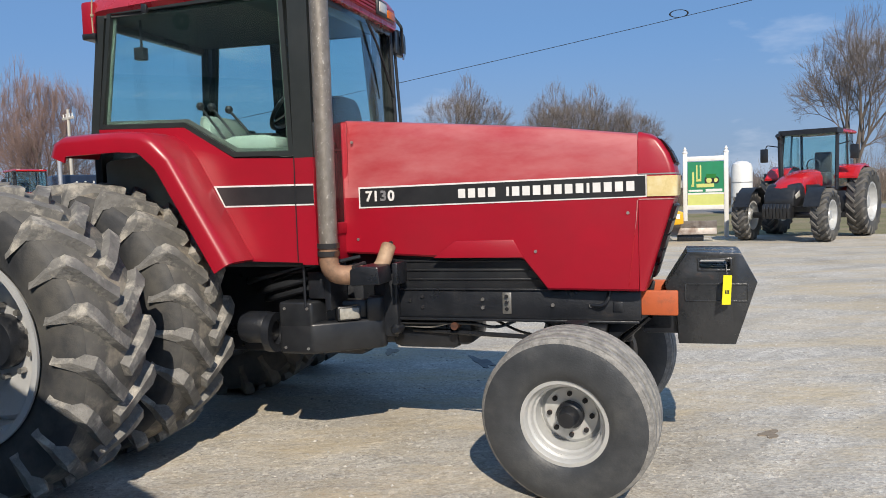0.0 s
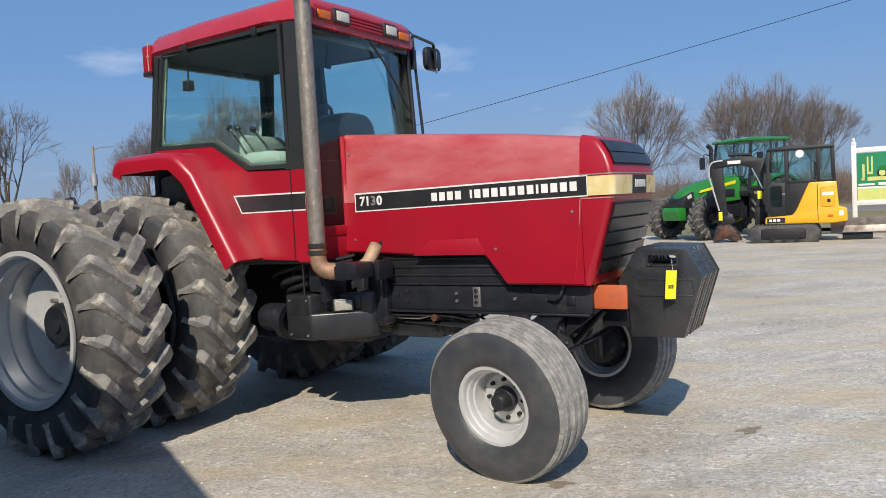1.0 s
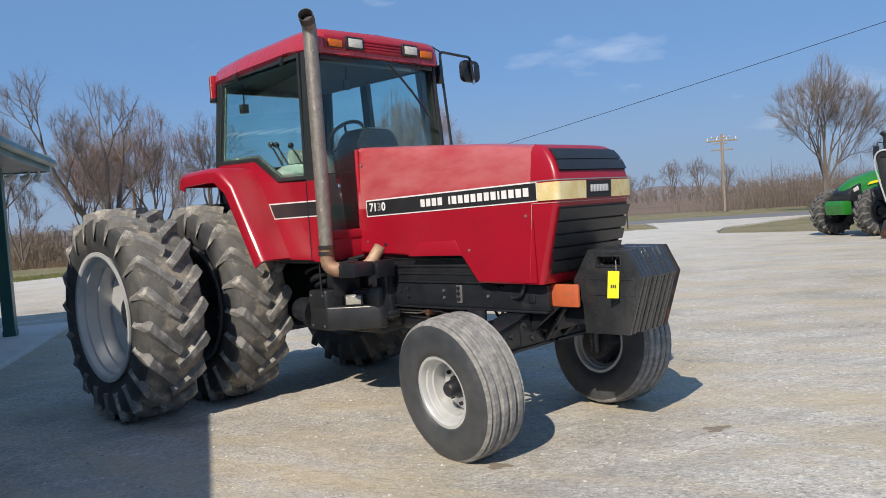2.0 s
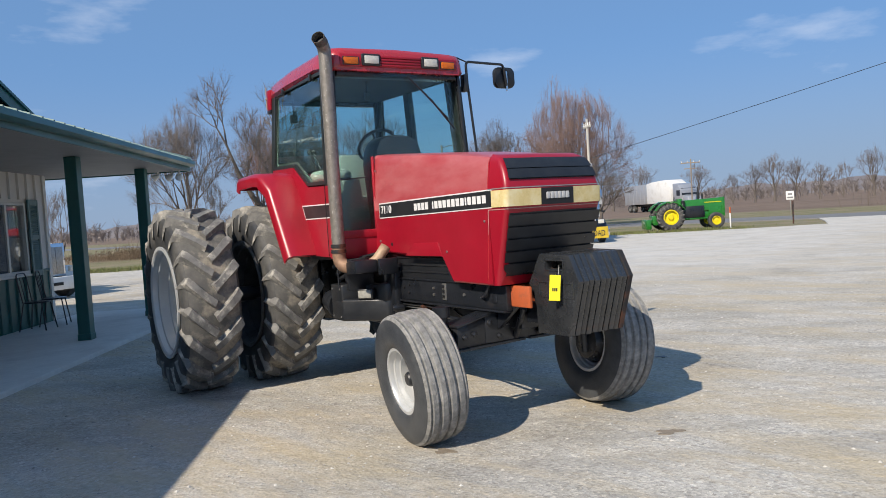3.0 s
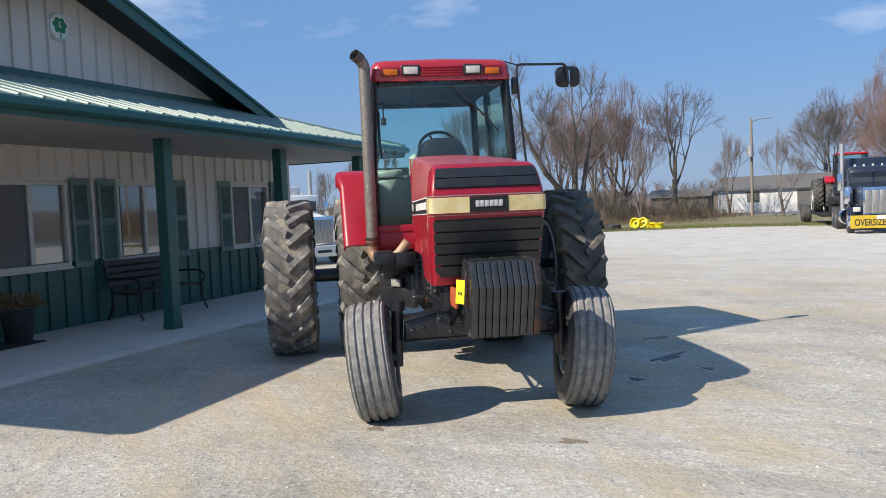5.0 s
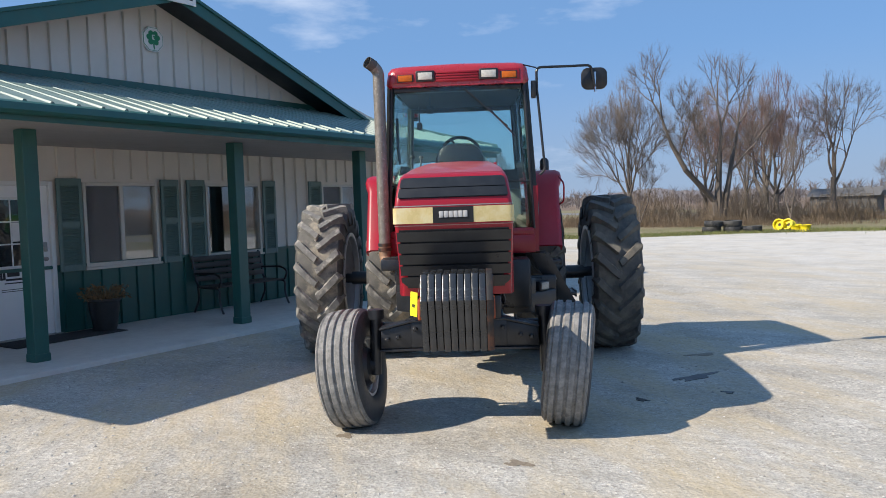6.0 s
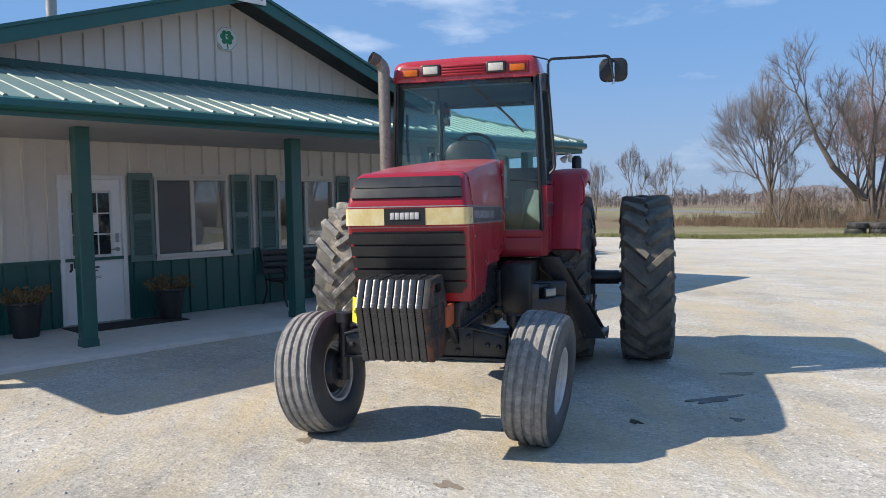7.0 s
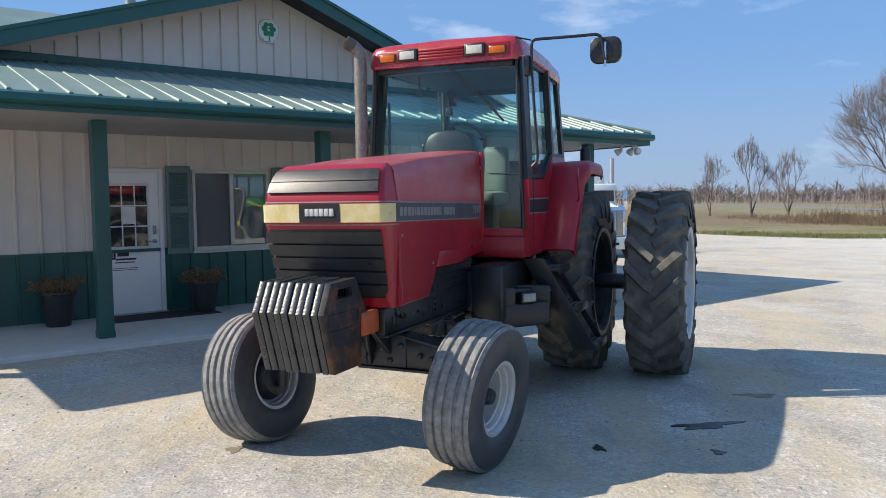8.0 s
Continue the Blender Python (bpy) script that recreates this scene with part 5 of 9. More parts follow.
def build_nose():
    zs = [0.995, 1.02, 1.05, 1.2, 1.35, 1.47, 1.51, 1.57, 1.63, 1.69, 1.72, 1.75, 1.785, 1.82, 1.845, 1.86, 1.872]
    nose = part("nose", loft([nose_line(z) for z in zs]), RED, tractor, "red nose cone", smooth=28)
    n = len(nose_line(1.5))
    a, e = 8, n - 8          # flat front, between the rounded corners
    # lower grille: five black louvres standing in a dark frame
    part("grille_backing", nose_plate(1.055, 1.475, a, e, -0.004, 0.006, 6), BLACK, nose, "black grille frame", smooth=30)
    for k in range(5):
        z = 1.068 + 0.081 * k
        part("louvre", nose_plate(z, z + 0.068, a, e, 0.004, 0.017 + 0.006, 2), BLACK, nose, smooth=20)
    part("vent_backing", nose_plate(1.692, 1.838, a, e, -0.004, 0.006, 4), BLACK, nose, "black upper vent", smooth=30)
    for z0, z1 in ((1.70, 1.762), (1.768, 1.83)):
        part("louvre", nose_plate(z0, z1, a, e, 0.004, 0.016, 2), BLACK, nose, smooth=20)
    # headlights wrap round the corners, badge between them
    m = (n - 1) // 2
    part("headlight", nose_plate(1.518, 1.628, 1, m - 1, -0.004, 0.010, 2), LENS_YELLOWED, nose, "yellowed wrap-round headlight", smooth=40)
    part("headlight", nose_plate(1.518, 1.628, m + 2, n - 1, -0.004, 0.010, 2), LENS_YELLOWED, nose, "yellowed wrap-round headlight", smooth=40)
    badge = part("badge", nose_plate(1.518, 1.628, m - 2, m + 3, -0.004, 0.012, 2), DARK_GREY, nose, "dark grey badge plate", smooth=40)
    # raised pale blocks stand where the model name is
    lt = bmesh.new()
    for k in range(6):
        y = -0.097 + 0.0335 * k
        box(nose_x(1.57) + 0.018, nose_x(1.57) + 0.033, y, y + 0.029, 1.555, 1.600, 0.003, bm=lt)
    part("badge_blocks", lt, BLOCK_PALE, badge, "raised pale metal blocks")
    part("pinstripe", nose_plate(1.500, 1.506, 0, n, 0.0, 0.003, 1), CHALK, nose)
    part("pinstripe", nose_plate(1.636, 1.643, 0, n, 0.0, 0.003, 1), DECAL_GREY, nose)


def stripe(side, x0, x1, z00, z01, z10, z11, material, off, parent, name, wid=hood_w):
    """A thin band on a flank from x0 to x1; heights at both ends."""
    rows = []
    for k in range(9):
        t = k / 8
        x = x0 + (x1 - x0) * t
        y = side * (wid(x) + off)
        rows.append([(x, y, z00 + (z10 - z00) * t), (x, y, z01 + (z11 - z01) * t)])
    return part(name, slab(rows, (0, side * 0.004, 0)), material, parent, smooth=0)


def build_decals():
    for s in (-1, 1):
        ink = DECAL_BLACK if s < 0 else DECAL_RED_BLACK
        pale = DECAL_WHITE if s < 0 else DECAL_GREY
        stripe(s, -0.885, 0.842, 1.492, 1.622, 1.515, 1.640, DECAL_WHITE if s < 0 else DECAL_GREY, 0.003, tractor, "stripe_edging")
        st = stripe(s, -0.875, 0.836, 1.502, 1.612, 1.523, 1.631, ink, 0.0055, tractor, "hood_stripe")
        st["label"] = "black side stripe with pale edging"
        # plain blocks stand for the maker's lettering; x grows to the right on the right flank
        # four blocks, a gap, thirteen blocks, two of them narrow
        widths = [0.050] * 4 + [0.0] + [0.018] + [0.050] * 7 + [0.018] + [0.050] * 4
        total = sum((w or 0.036) + 0.021 for w in widths)
        x = -0.235
        sc = 1.03 / total
        for wide in widths:
            w = (wide or 0.036) * sc
            if wide:
                y = s * (hood_w(x) + 0.0075)
                zc = 1.557 + 0.0125 * (x + 0.885)
                y0, y1 = min(y - 0.002 * s, y + 0.001 * s), max(y - 0.002 * s, y + 0.001 * s)
                part("maker_block", box(x, x + w, y0, y1, zc - 0.027, zc + 0.027), DECAL_WHITE if s < 0 else pale, st, smooth=0)
            x += w + 0.021 * sc
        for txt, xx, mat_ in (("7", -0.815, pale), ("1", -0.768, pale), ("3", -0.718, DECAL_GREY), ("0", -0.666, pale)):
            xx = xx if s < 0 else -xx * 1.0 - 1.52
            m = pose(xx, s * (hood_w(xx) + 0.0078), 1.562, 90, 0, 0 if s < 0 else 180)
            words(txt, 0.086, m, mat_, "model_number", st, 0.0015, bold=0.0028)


def build_chassis():
    for s in (-1, 1):
        panel = bmesh.new()
        box(-0.76, 0.30, s * 0.30 - 0.012, s * 0.30 + 0.012, 0.99, 1.22, 0.006, bm=panel)
        for z in (1.045, 1.10, 1.155):
            box(-0.75, 0.26, min(s * 0.308, s * 0.322), max(s * 0.308, s * 0.322), z, z + 0.012, 0.004, bm=panel)
        part("side_panel", panel, BLACK, tractor, "black ribbed engine side panel")
        rail = part("frame_rail", box(-0.82, 0.80, s * 0.285 - 0.03, s * 0.285 + 0.03, 0.815, 0.985, 0.008), CAST, tractor, "black chassis rail")
        for x, z in ((-0.58, 0.92), (-0.50, 0.945), (-0.50, 0.88), (-0.12, 0.93), (-0.12, 0.88), (0.30, 0.90), (-0.66, 0.88), (0.52, 0.9)):
            # left bolts and plate take darker materials, for the shade on that side
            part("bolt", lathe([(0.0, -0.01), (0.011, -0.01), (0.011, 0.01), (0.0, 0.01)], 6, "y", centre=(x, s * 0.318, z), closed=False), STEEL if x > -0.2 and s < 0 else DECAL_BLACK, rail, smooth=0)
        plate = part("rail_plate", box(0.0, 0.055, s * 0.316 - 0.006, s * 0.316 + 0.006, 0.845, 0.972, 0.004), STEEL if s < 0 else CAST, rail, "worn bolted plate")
        for z in (0.875, 0.915, 0.952):
            part("plate_bolt", lathe([(0.0, -0.012), (0.012, -0.012), (0.012, 0.012), (0.0, 0.012)], 6, "y", centre=(0.028, s * 0.326, z), closed=False), DECAL_BLACK, plate, smooth=0)
        flange = bmesh.new()
        box(-0.80, 0.79, min(s * 0.255, s * 0.335), max(s * 0.255, s * 0.335), 0.800, 0.815, 0.004, bm=flange)
        box(-0.80, 0.30, min(s * 0.255, s * 0.328), max(s * 0.255, s * 0.328), 0.985, 0.996, 0.003, bm=flange)
        part("rail_flange", flange, CAST, rail)
        part("hook", tube(arc([(0.52, s * 0.325, 0.905), (0.585, s * 0.345, 0.90), (0.62, s * 0.345, 0.935), (0.63, s * 0.335, 0.985)], 0.03), 0.011, 8), CAST, rail, "bent black hook")
        part("hook_plate", box(0.645, 0.70, min(s * 0.312, s * 0.324), max(s * 0.312, s * 0.324), 0.865, 0.925, 0.004), CAST, rail)
        part("rail_end", box(-0.80, -0.645, s * 0.335 - 0.035, s * 0.335 + 0.035, 0.70, 1.09, 0.012), CAST, tractor, "black mounting plate at the rail's end")
    part("engine", box(-1.0, 0.72, -0.25, 0.25, 0.80, 1.28, 0.03), CAST, tractor, "greasy black engine block")
    part("sump", box(-0.95, -0.22, -0.20, 0.20, 0.62, 0.82, 0.05), CAST, tractor)
    part("gearbox", box(-2.75, -0.9, -0.27, 0.27, 0.55, 1.15, 0.06), CAST, tractor, "black gearbox casing")
    part("differential", box(-2.8, -2.2, -0.36, 0.36, 0.50, 1.30, 0.08), CAST, tractor)
    ax = bmesh.new()
    rod((AXLE_X, -1.45, AXLE_Z), (AXLE_X, 1.45, AXLE_Z), 0.055, seg=16, bm=ax)
    for s in (-1, 1):
        lathe([(0.0, s * 0.25), (0.19, s * 0.25), (0.14, s * 0.56), (0.0, s * 0.56)], 24, "y", ax, (AXLE_X, 0, AXLE_Z), closed=False)
        lathe([(0.0, s * 0.95), (0.075, s * 0.95), (0.075, s * 1.32), (0.0, s * 1.32)], 20, "y", ax, (AXLE_X, 0, AXLE_Z), closed=False)
    part("rear_axle", ax, CAST, tractor, "black rear axle with dual spacers")
    # lines and clutter behind the tool box
    for k, (x, z, r) in enumerate(((-1.30, 1.02, 0.024), (-1.25, 0.97, 0.02), (-1.38, 1.08, 0.016), (-1.2, 1.1, 0.012))):
        part("hose", tube(arc([(x - 0.3, -0.35, z - 0.05), (x - 0.1, -0.55, z), (x + 0.1, -0.58, z + 0.05), (x + 0.34, -0.42, z + 0.10)], 0.1), r, 8), BLACK, tractor)
    part("valve_block", box(-1.13, -1.0, -0.60, -0.44, 0.96, 1.13, 0.015), CAST, tractor)
    part("bracket", box(-1.0, -0.96, -0.64, -0.40, 0.9, 1.17, 0.006), CAST, tractor)
    part("drop_link", rod((-1.12, -0.66, 1.18), (-1.12, -0.66, 0.92), 0.008), CAST, tractor)
    part("lift_cylinder", lathe([(0.0, 0.0), (0.09, 0.0), (0.10, 0.03), (0.10, 0.17), (0.085, 0.2), (0.0, 0.2)], 24, "x", centre=(-1.62, -0.52, 0.77), closed=False), CAST, tractor)
    part("lift_collar", lathe([(0.075, 0.0), (0.125, 0.0), (0.125, 0.05), (0.075, 0.05)], 24, "x", centre=(-1.44, -0.52, 0.74)), CAST, tractor)
    part("belly_tank", box(-0.75, -0.3, -0.22, 0.22, 0.60, 0.80, 0.05), CAST, tractor)
    for s in (-1, 1):
        part("fuel_line", tube(arc([(-0.78, s * 0.30, 0.775), (-0.2, s * 0.30, 0.782), (-0.05, s * 0.27, 0.75), (0.06, s * 0.24, 0.79)], 0.05), 0.010, 7), BLACK, tractor)
        part("brake_line", tube(arc([(-0.78, s * 0.27, 0.755), (-0.45, s * 0.28, 0.748), (-0.28, s * 0.25, 0.79)], 0.05), 0.007, 6), STEEL, tractor)
        part("rail_boss", lathe([(0.0, s * 0.30), (0.032, s * 0.30), (0.032, s * 0.375), (0.018, s * 0.40), (0.0, s * 0.40)], 14, "y", centre=(-0.66, 0, 0.745), closed=False), CAST, tractor)
        part("rail_boss", lathe([(0.0, s * 0.24), (0.024, s * 0.24), (0.024, s * 0.33), (0.0, s * 0.33)], 12, "y", centre=(-0.30, 0, 0.765), closed=False), RUST, tractor)
    part("drag_link", rod((-0.6, -0.22, 0.72), (0.30, -0.30, 0.70), 0.014), CAST, tractor)
    part("hanging_hose", tube(arc([(-0.1, -0.20, 0.80), (0.08, -0.22, 0.72), (0.2, -0.22, 0.70), (0.26, -0.2, 0.62), (0.2, -0.2, 0.66)], 0.06), 0.009, 6), BLACK, tractor)


# outlines seen from above: inner rear corner, outer rear, start and end of the cut, inner front
RIGHT_BOX = [(-1.30, 0.34), (-1.30, 0.66), (-1.08, 0.66), (-0.74, 0.40), (-0.72, 0.34)]
LEFT_BOX = [(-1.09, 0.36), (-1.09, 0.88), (-1.03, 0.88), (-0.70, 0.62), (-0.68, 0.36)]


def build_tool_box(s, plan, lamp_at, high):
    """Moulded black battery box whose front outer corner is cut off, with a work lamp set in the cut."""
    side = [(x, s * y) for x, y in plan]
    x0, x1, y0 = plan[0][0], plan[-1][0], plan[0][1]
    (ax, ay), (cx, cy) = plan[2], plan[3]
    b = bmesh.new()
    prism(side, 0.635, 0.822, "z", 0.018, bm=b)
    # rear block, inner front horn and the wall behind the lamp
    prism([(x0, s * y0), (x0, s * plan[1][1]), (ax, s * ay), (ax + 0.06, s * (y0 + 0.06)), (ax + 0.06, s * y0)], 0.79, high, "z", 0.016, bm=b)
    prism([(cx - 0.09, s * y0), (cx - 0.075, s * (cy + 0.055)), (cx, s * cy), (x1, s * y0)], 0.79, high + 0.005, "z", 0.014, bm=b)
    prism([(ax, s * y0), (ax + 0.03, s * (ay - 0.13)), (cx - 0.05, s * (cy - 0.01)), (cx - 0.04, s * y0)], 0.79, high - 0.015, "z", 0.01, bm=b)
    tb = part("step_box", b, BLACK, tractor, "moulded black battery box", smooth=45)
    turn = math.degrees(math.atan2(s * (cy - ay), cx - ax))
    face = pose(lamp_at[0], s * lamp_at[1], 0.866, 0, 0, turn)
    lamp = part("work_lamp", box(-0.075, 0.075, -0.035, 0.035, -0.046, 0.046, 0.016), BLACK, tb, "square work lamp")
    lamp.matrix_basis = face
    part("lens", box(-0.060, 0.060, min(s * 0.033, s * 0.040), max(s * 0.033, s * 0.040), -0.033, 0.033, 0.006), LAMP_DULL, lamp, "dull clear lens")
    for x, z in ((x0 + 0.04, high - 0.04), (x0 + 0.04, 0.675), (ax - 0.03, 0.67), (ax - 0.03, high - 0.04)):
        part("screw", lathe([(0.0, -0.004), (0.009, -0.004), (0.009, 0.004), (0.0, 0.004)], 8, "y", centre=(x, s * (plan[1][1] + 0.001), z), closed=False), STEEL, tb, smooth=0)


def slotted_plate(out, slot, y0, y1, bevel):
    """A plate in the x-z plane with a slot right through it."""
    bm = bmesh.new()
    edges = []
    for loop in (out, slot):
        vs = [bm.verts.new((x, y0, z)) for x, z in loop]
        edges += [bm.edges.new((vs[i], vs[(i + 1) % len(vs)])) for i in range(len(vs))]
    bmesh.ops.triangle_fill(bm, use_beauty=True, edges=edges)
    geo = bmesh.ops.extrude_face_region(bm, geom=bm.faces[:])
    bmesh.ops.translate(bm, vec=(0, y1 - y0, 0), verts=[v for v in geo["geom"] if isinstance(v, bmesh.types.BMVert)])
    bmesh.ops.recalc_face_normals(bm, faces=bm.faces)
    bmesh.ops.dissolve_limit(bm, angle_limit=0.01, verts=bm.verts, edges=bm.edges)
    rim = [e for e in bm.edges if len(e.link_faces) == 2 and e.calc_face_angle(0) > 1.2 and abs(e.verts[0].co.y - e.verts[1].co.y) < 1e-5]
    bmesh.ops.bevel(bm, geom=rim, offset=bevel, segments=2, affect="EDGES", profile=0.5)
    return bm


def build_weights():
    out = [(1.05, 1.198), (1.335, 1.19), (1.42, 1.025), (1.306, 0.675), (1.0, 0.673), (0.99, 0.86), (0.928, 1.0)]
    slot = [(1.115, 1.108), (1.125, 1.098), (1.265, 1.098), (1.275, 1.108), (1.275, 1.142), (1.265, 1.152), (1.125, 1.152), (1.115, 1.142)]
    n, t = 10, 0.0435
    first = None
    for k in range(n):
        y = -0.215 + 0.0475 * k
        if k in (0, n - 1):
            b = slotted_plate(out, slot, y, y + t, 0.007)
            w = part("suitcase_weight", b, WEIGHT if k == 0 else RUST, tractor, "black iron suitcase weight" if k == 0 else "rusty iron suitcase weight", smooth=40)
            yy = y - 0.0012 if k == 0 else y + t + 0.0012
            for a in ((1.105, 1.285, 1.152, 1.162), (1.105, 1.285, 1.088, 1.098), (1.103, 1.113, 1.09, 1.16), (1.277, 1.287, 1.09, 1.16)):
                part("slot_rim", box(a[0], a[1], yy - 0.004, yy + 0.004, a[2], a[3], 0.002), w.data.materials[0], w)
            for a in ((1.04, 1.37, 1.01, 1.018), (1.04, 1.37, 0.915, 0.923), (1.035, 1.043, 0.92, 1.014), (1.365, 1.373, 0.92, 1.014)):
                part("cast_border", box(a[0], a[1], yy - 0.004, yy + 0.004, a[2], a[3], 0.002), w.data.materials[0], w)
        elif first is None:
            first = part("suitcase_weight", slotted_plate(out, slot, -t / 2, t / 2, 0.007), WEIGHT, tractor, "black iron suitcase weight", smooth=40)
            first.matrix_basis = pose(0, y + t / 2, 0)
        else:
            again(first, "suitcase_weight", tractor, pose(0.004 * math.sin(k * 2.1), y + t / 2, 0.003 * math.sin(k * 3.7)), "black iron suitcase weight")
    b = bmesh.new()
    box(0.76, 1.0, -0.272, -0.245, 0.84, 0.985, 0.01, bm=b), box(0.76, 0.79, -0.26, 0.26, 0.845, 0.98, 0.008, bm=b), box(0.76, 1.0, 0.245, 0.272, 0.84, 0.985, 0.01, bm=b)
    part("weight_bracket", b, ORANGE, tractor, "orange-primed front weight bracket")
    part("hitch_bar", box(0.80, 1.1, -0.16, 0.16, 0.72, 0.86, 0.015), CAST, tractor)
    tag = part("price_tag", box(-0.075, 0.075, -0.0015, 0.0015, -0.19, 0.0, 0.001), TAG, tractor, "yellow stock tag with short dark bars", smooth=0)
    tag.matrix_basis = pose(1.262, -0.266, 1.07, 0, 5, 47) @ Matrix.Diagonal((0.46, 1, 0.86, 1))
    b = bmesh.new()
    for k in range(3):
        box(-0.035 + 0.026 * k, -0.017 + 0.026 * k, -0.0024, -0.0016, -0.12, -0.095, bm=b)
    part("tag_bars", b, DECAL_BLACK, tag, smooth=0)
    part("tag_wire", rod((1.26, -0.237, 1.07), (1.255, -0.225, 1.13), 0.002, seg=5), STEEL, tractor)


def build_front_axle():
    b = prism([(-0.36, 0.575), (-0.36, 0.775), (-0.28, 0.797), (-0.06, 0.815), (0.06, 0.815), (0.28, 0.797), (0.36, 0.775), (0.36, 0.575)], 0.44, 0.60, "x", 0.010)
    beam = part("axle_beam", b, CAST, tractor, "scuffed black front axle beam")
    for s in (-1, 1):
        # telescoping end with its bolt holes, clamped under the beam's sloping shoulder
        part("axle_extension", prism([(s * 0.30, 0.575), (s * 0.30, 0.778), (s * 0.59, 0.715), (s * 0.595, 0.565)], 0.455, 0.592, "x", 0.008), CAST, beam)
        part("beam_flange", prism([(s * 0.27, 0.790), (s * 0.27, 0.806), (s * 0.60, 0.730), (s * 0.60, 0.714)], 0.44, 0.612, "x", 0.003), CAST, beam)
        part("beam_flange", prism([(s * 0.02, 0.560), (s * 0.02, 0.577), (s * 0.60, 0.567), (s * 0.60, 0.550)], 0.44, 0.612, "x", 0.003), CAST, beam)
        for y, z in ((0.54, 0.645), (0.46, 0.66), (0.25, 0.62), (0.33, 0.72)):
            part("beam_bolt", lathe([(0.0, 0.59), (0.019, 0.59), (0.019, 0.617), (0.010, 0.622), (0.0, 0.622)], 6, "x", centre=(0, s * y, z), closed=False), CAST if y != 0.25 else DECAL_BLACK, beam, smooth=0)
        part("scratch", box(0.5995, 0.6015, s * 0.19 - 0.006, s * 0.19 + 0.05, 0.688, 0.692), STEEL, beam, smooth=0)
        scuff = part("scratch", box(0.5995, 0.6012, -0.03, 0.03, -0.0018, 0.0018), STEEL, beam, smooth=0)
        scuff.matrix_basis = pose(0, s * 0.20, 0.70, 38, 0, 0)
        part("steering_hose", tube(arc([(0.20, s * 0.16, 0.80), (0.30, s * 0.22, 0.73), (0.38, s * 0.26, 0.80), (0.42, s * 0.20, 0.86)], 0.05), 0.010, 7), BLACK, tractor)
    part("axle_pivot", box(0.47, 0.74, -0.15, 0.15, 0.66, 0.90, 0.02), CAST, tractor)
    for s in (-1, 1):
        part("front_support", prism([(0.60, 0.66), (0.84, 0.84), (0.86, 0.98), (0.78, 0.98), (0.62, 0.80)], s * 0.22, s * 0.26, "y", 0.006), CAST, tractor)
    for s, yc in ((-1, -0.835), (1, 0.835)):
        k = bmesh.new()
        rod((0.48, s * 0.64, 0.82), (0.48, s * 0.655, 0.36), 0.045, seg=14, bm=k)
        lathe([(0.0, 0.0), (0.062, 0.0), (0.062, 0.07), (0.0, 0.07)], 16, "z", k, (0.48, s * 0.64, 0.79), closed=False)
        rod((0.48, s * 0.65, 0.43), (0.48, s * 0.84, 0.43), 0.055, 0.045, 14, k)
        box(0.30, 0.50, s * 0.64 - 0.03, s * 0.64 + 0.03, 0.70, 0.745, 0.01, bm=k)
        part("spindle", k, CAST, tractor, "black steering spindle")
        fw = front_wheel(tractor, pose(0.465 if s < 0 else 0.505, yc if s < 0 else 0.815, 0.410 if s < 0 else 0.424, 0, 0, -7.0) @ pose(0, 0, 0, -6.2 * s, 0, 0), s)
        if s > 0:
            fw.scale = (1.033, 1.033, 1.033)
    for s in (-1, 1):
        part("pivot_strut", rod((0.60, s * 0.10, 0.60), (0.84, s * 0.20, 0.83), 0.022, seg=10), CAST, tractor)
    part("tie_rod", rod((0.32, -0.64, 0.72), (0.32, 0.64, 0.72), 0.019), CAST, tractor)
    part("steering_cylinder", rod((0.33, -0.30, 0.63), (0.33, 0.25, 0.63), 0.036), CAST, tractor)


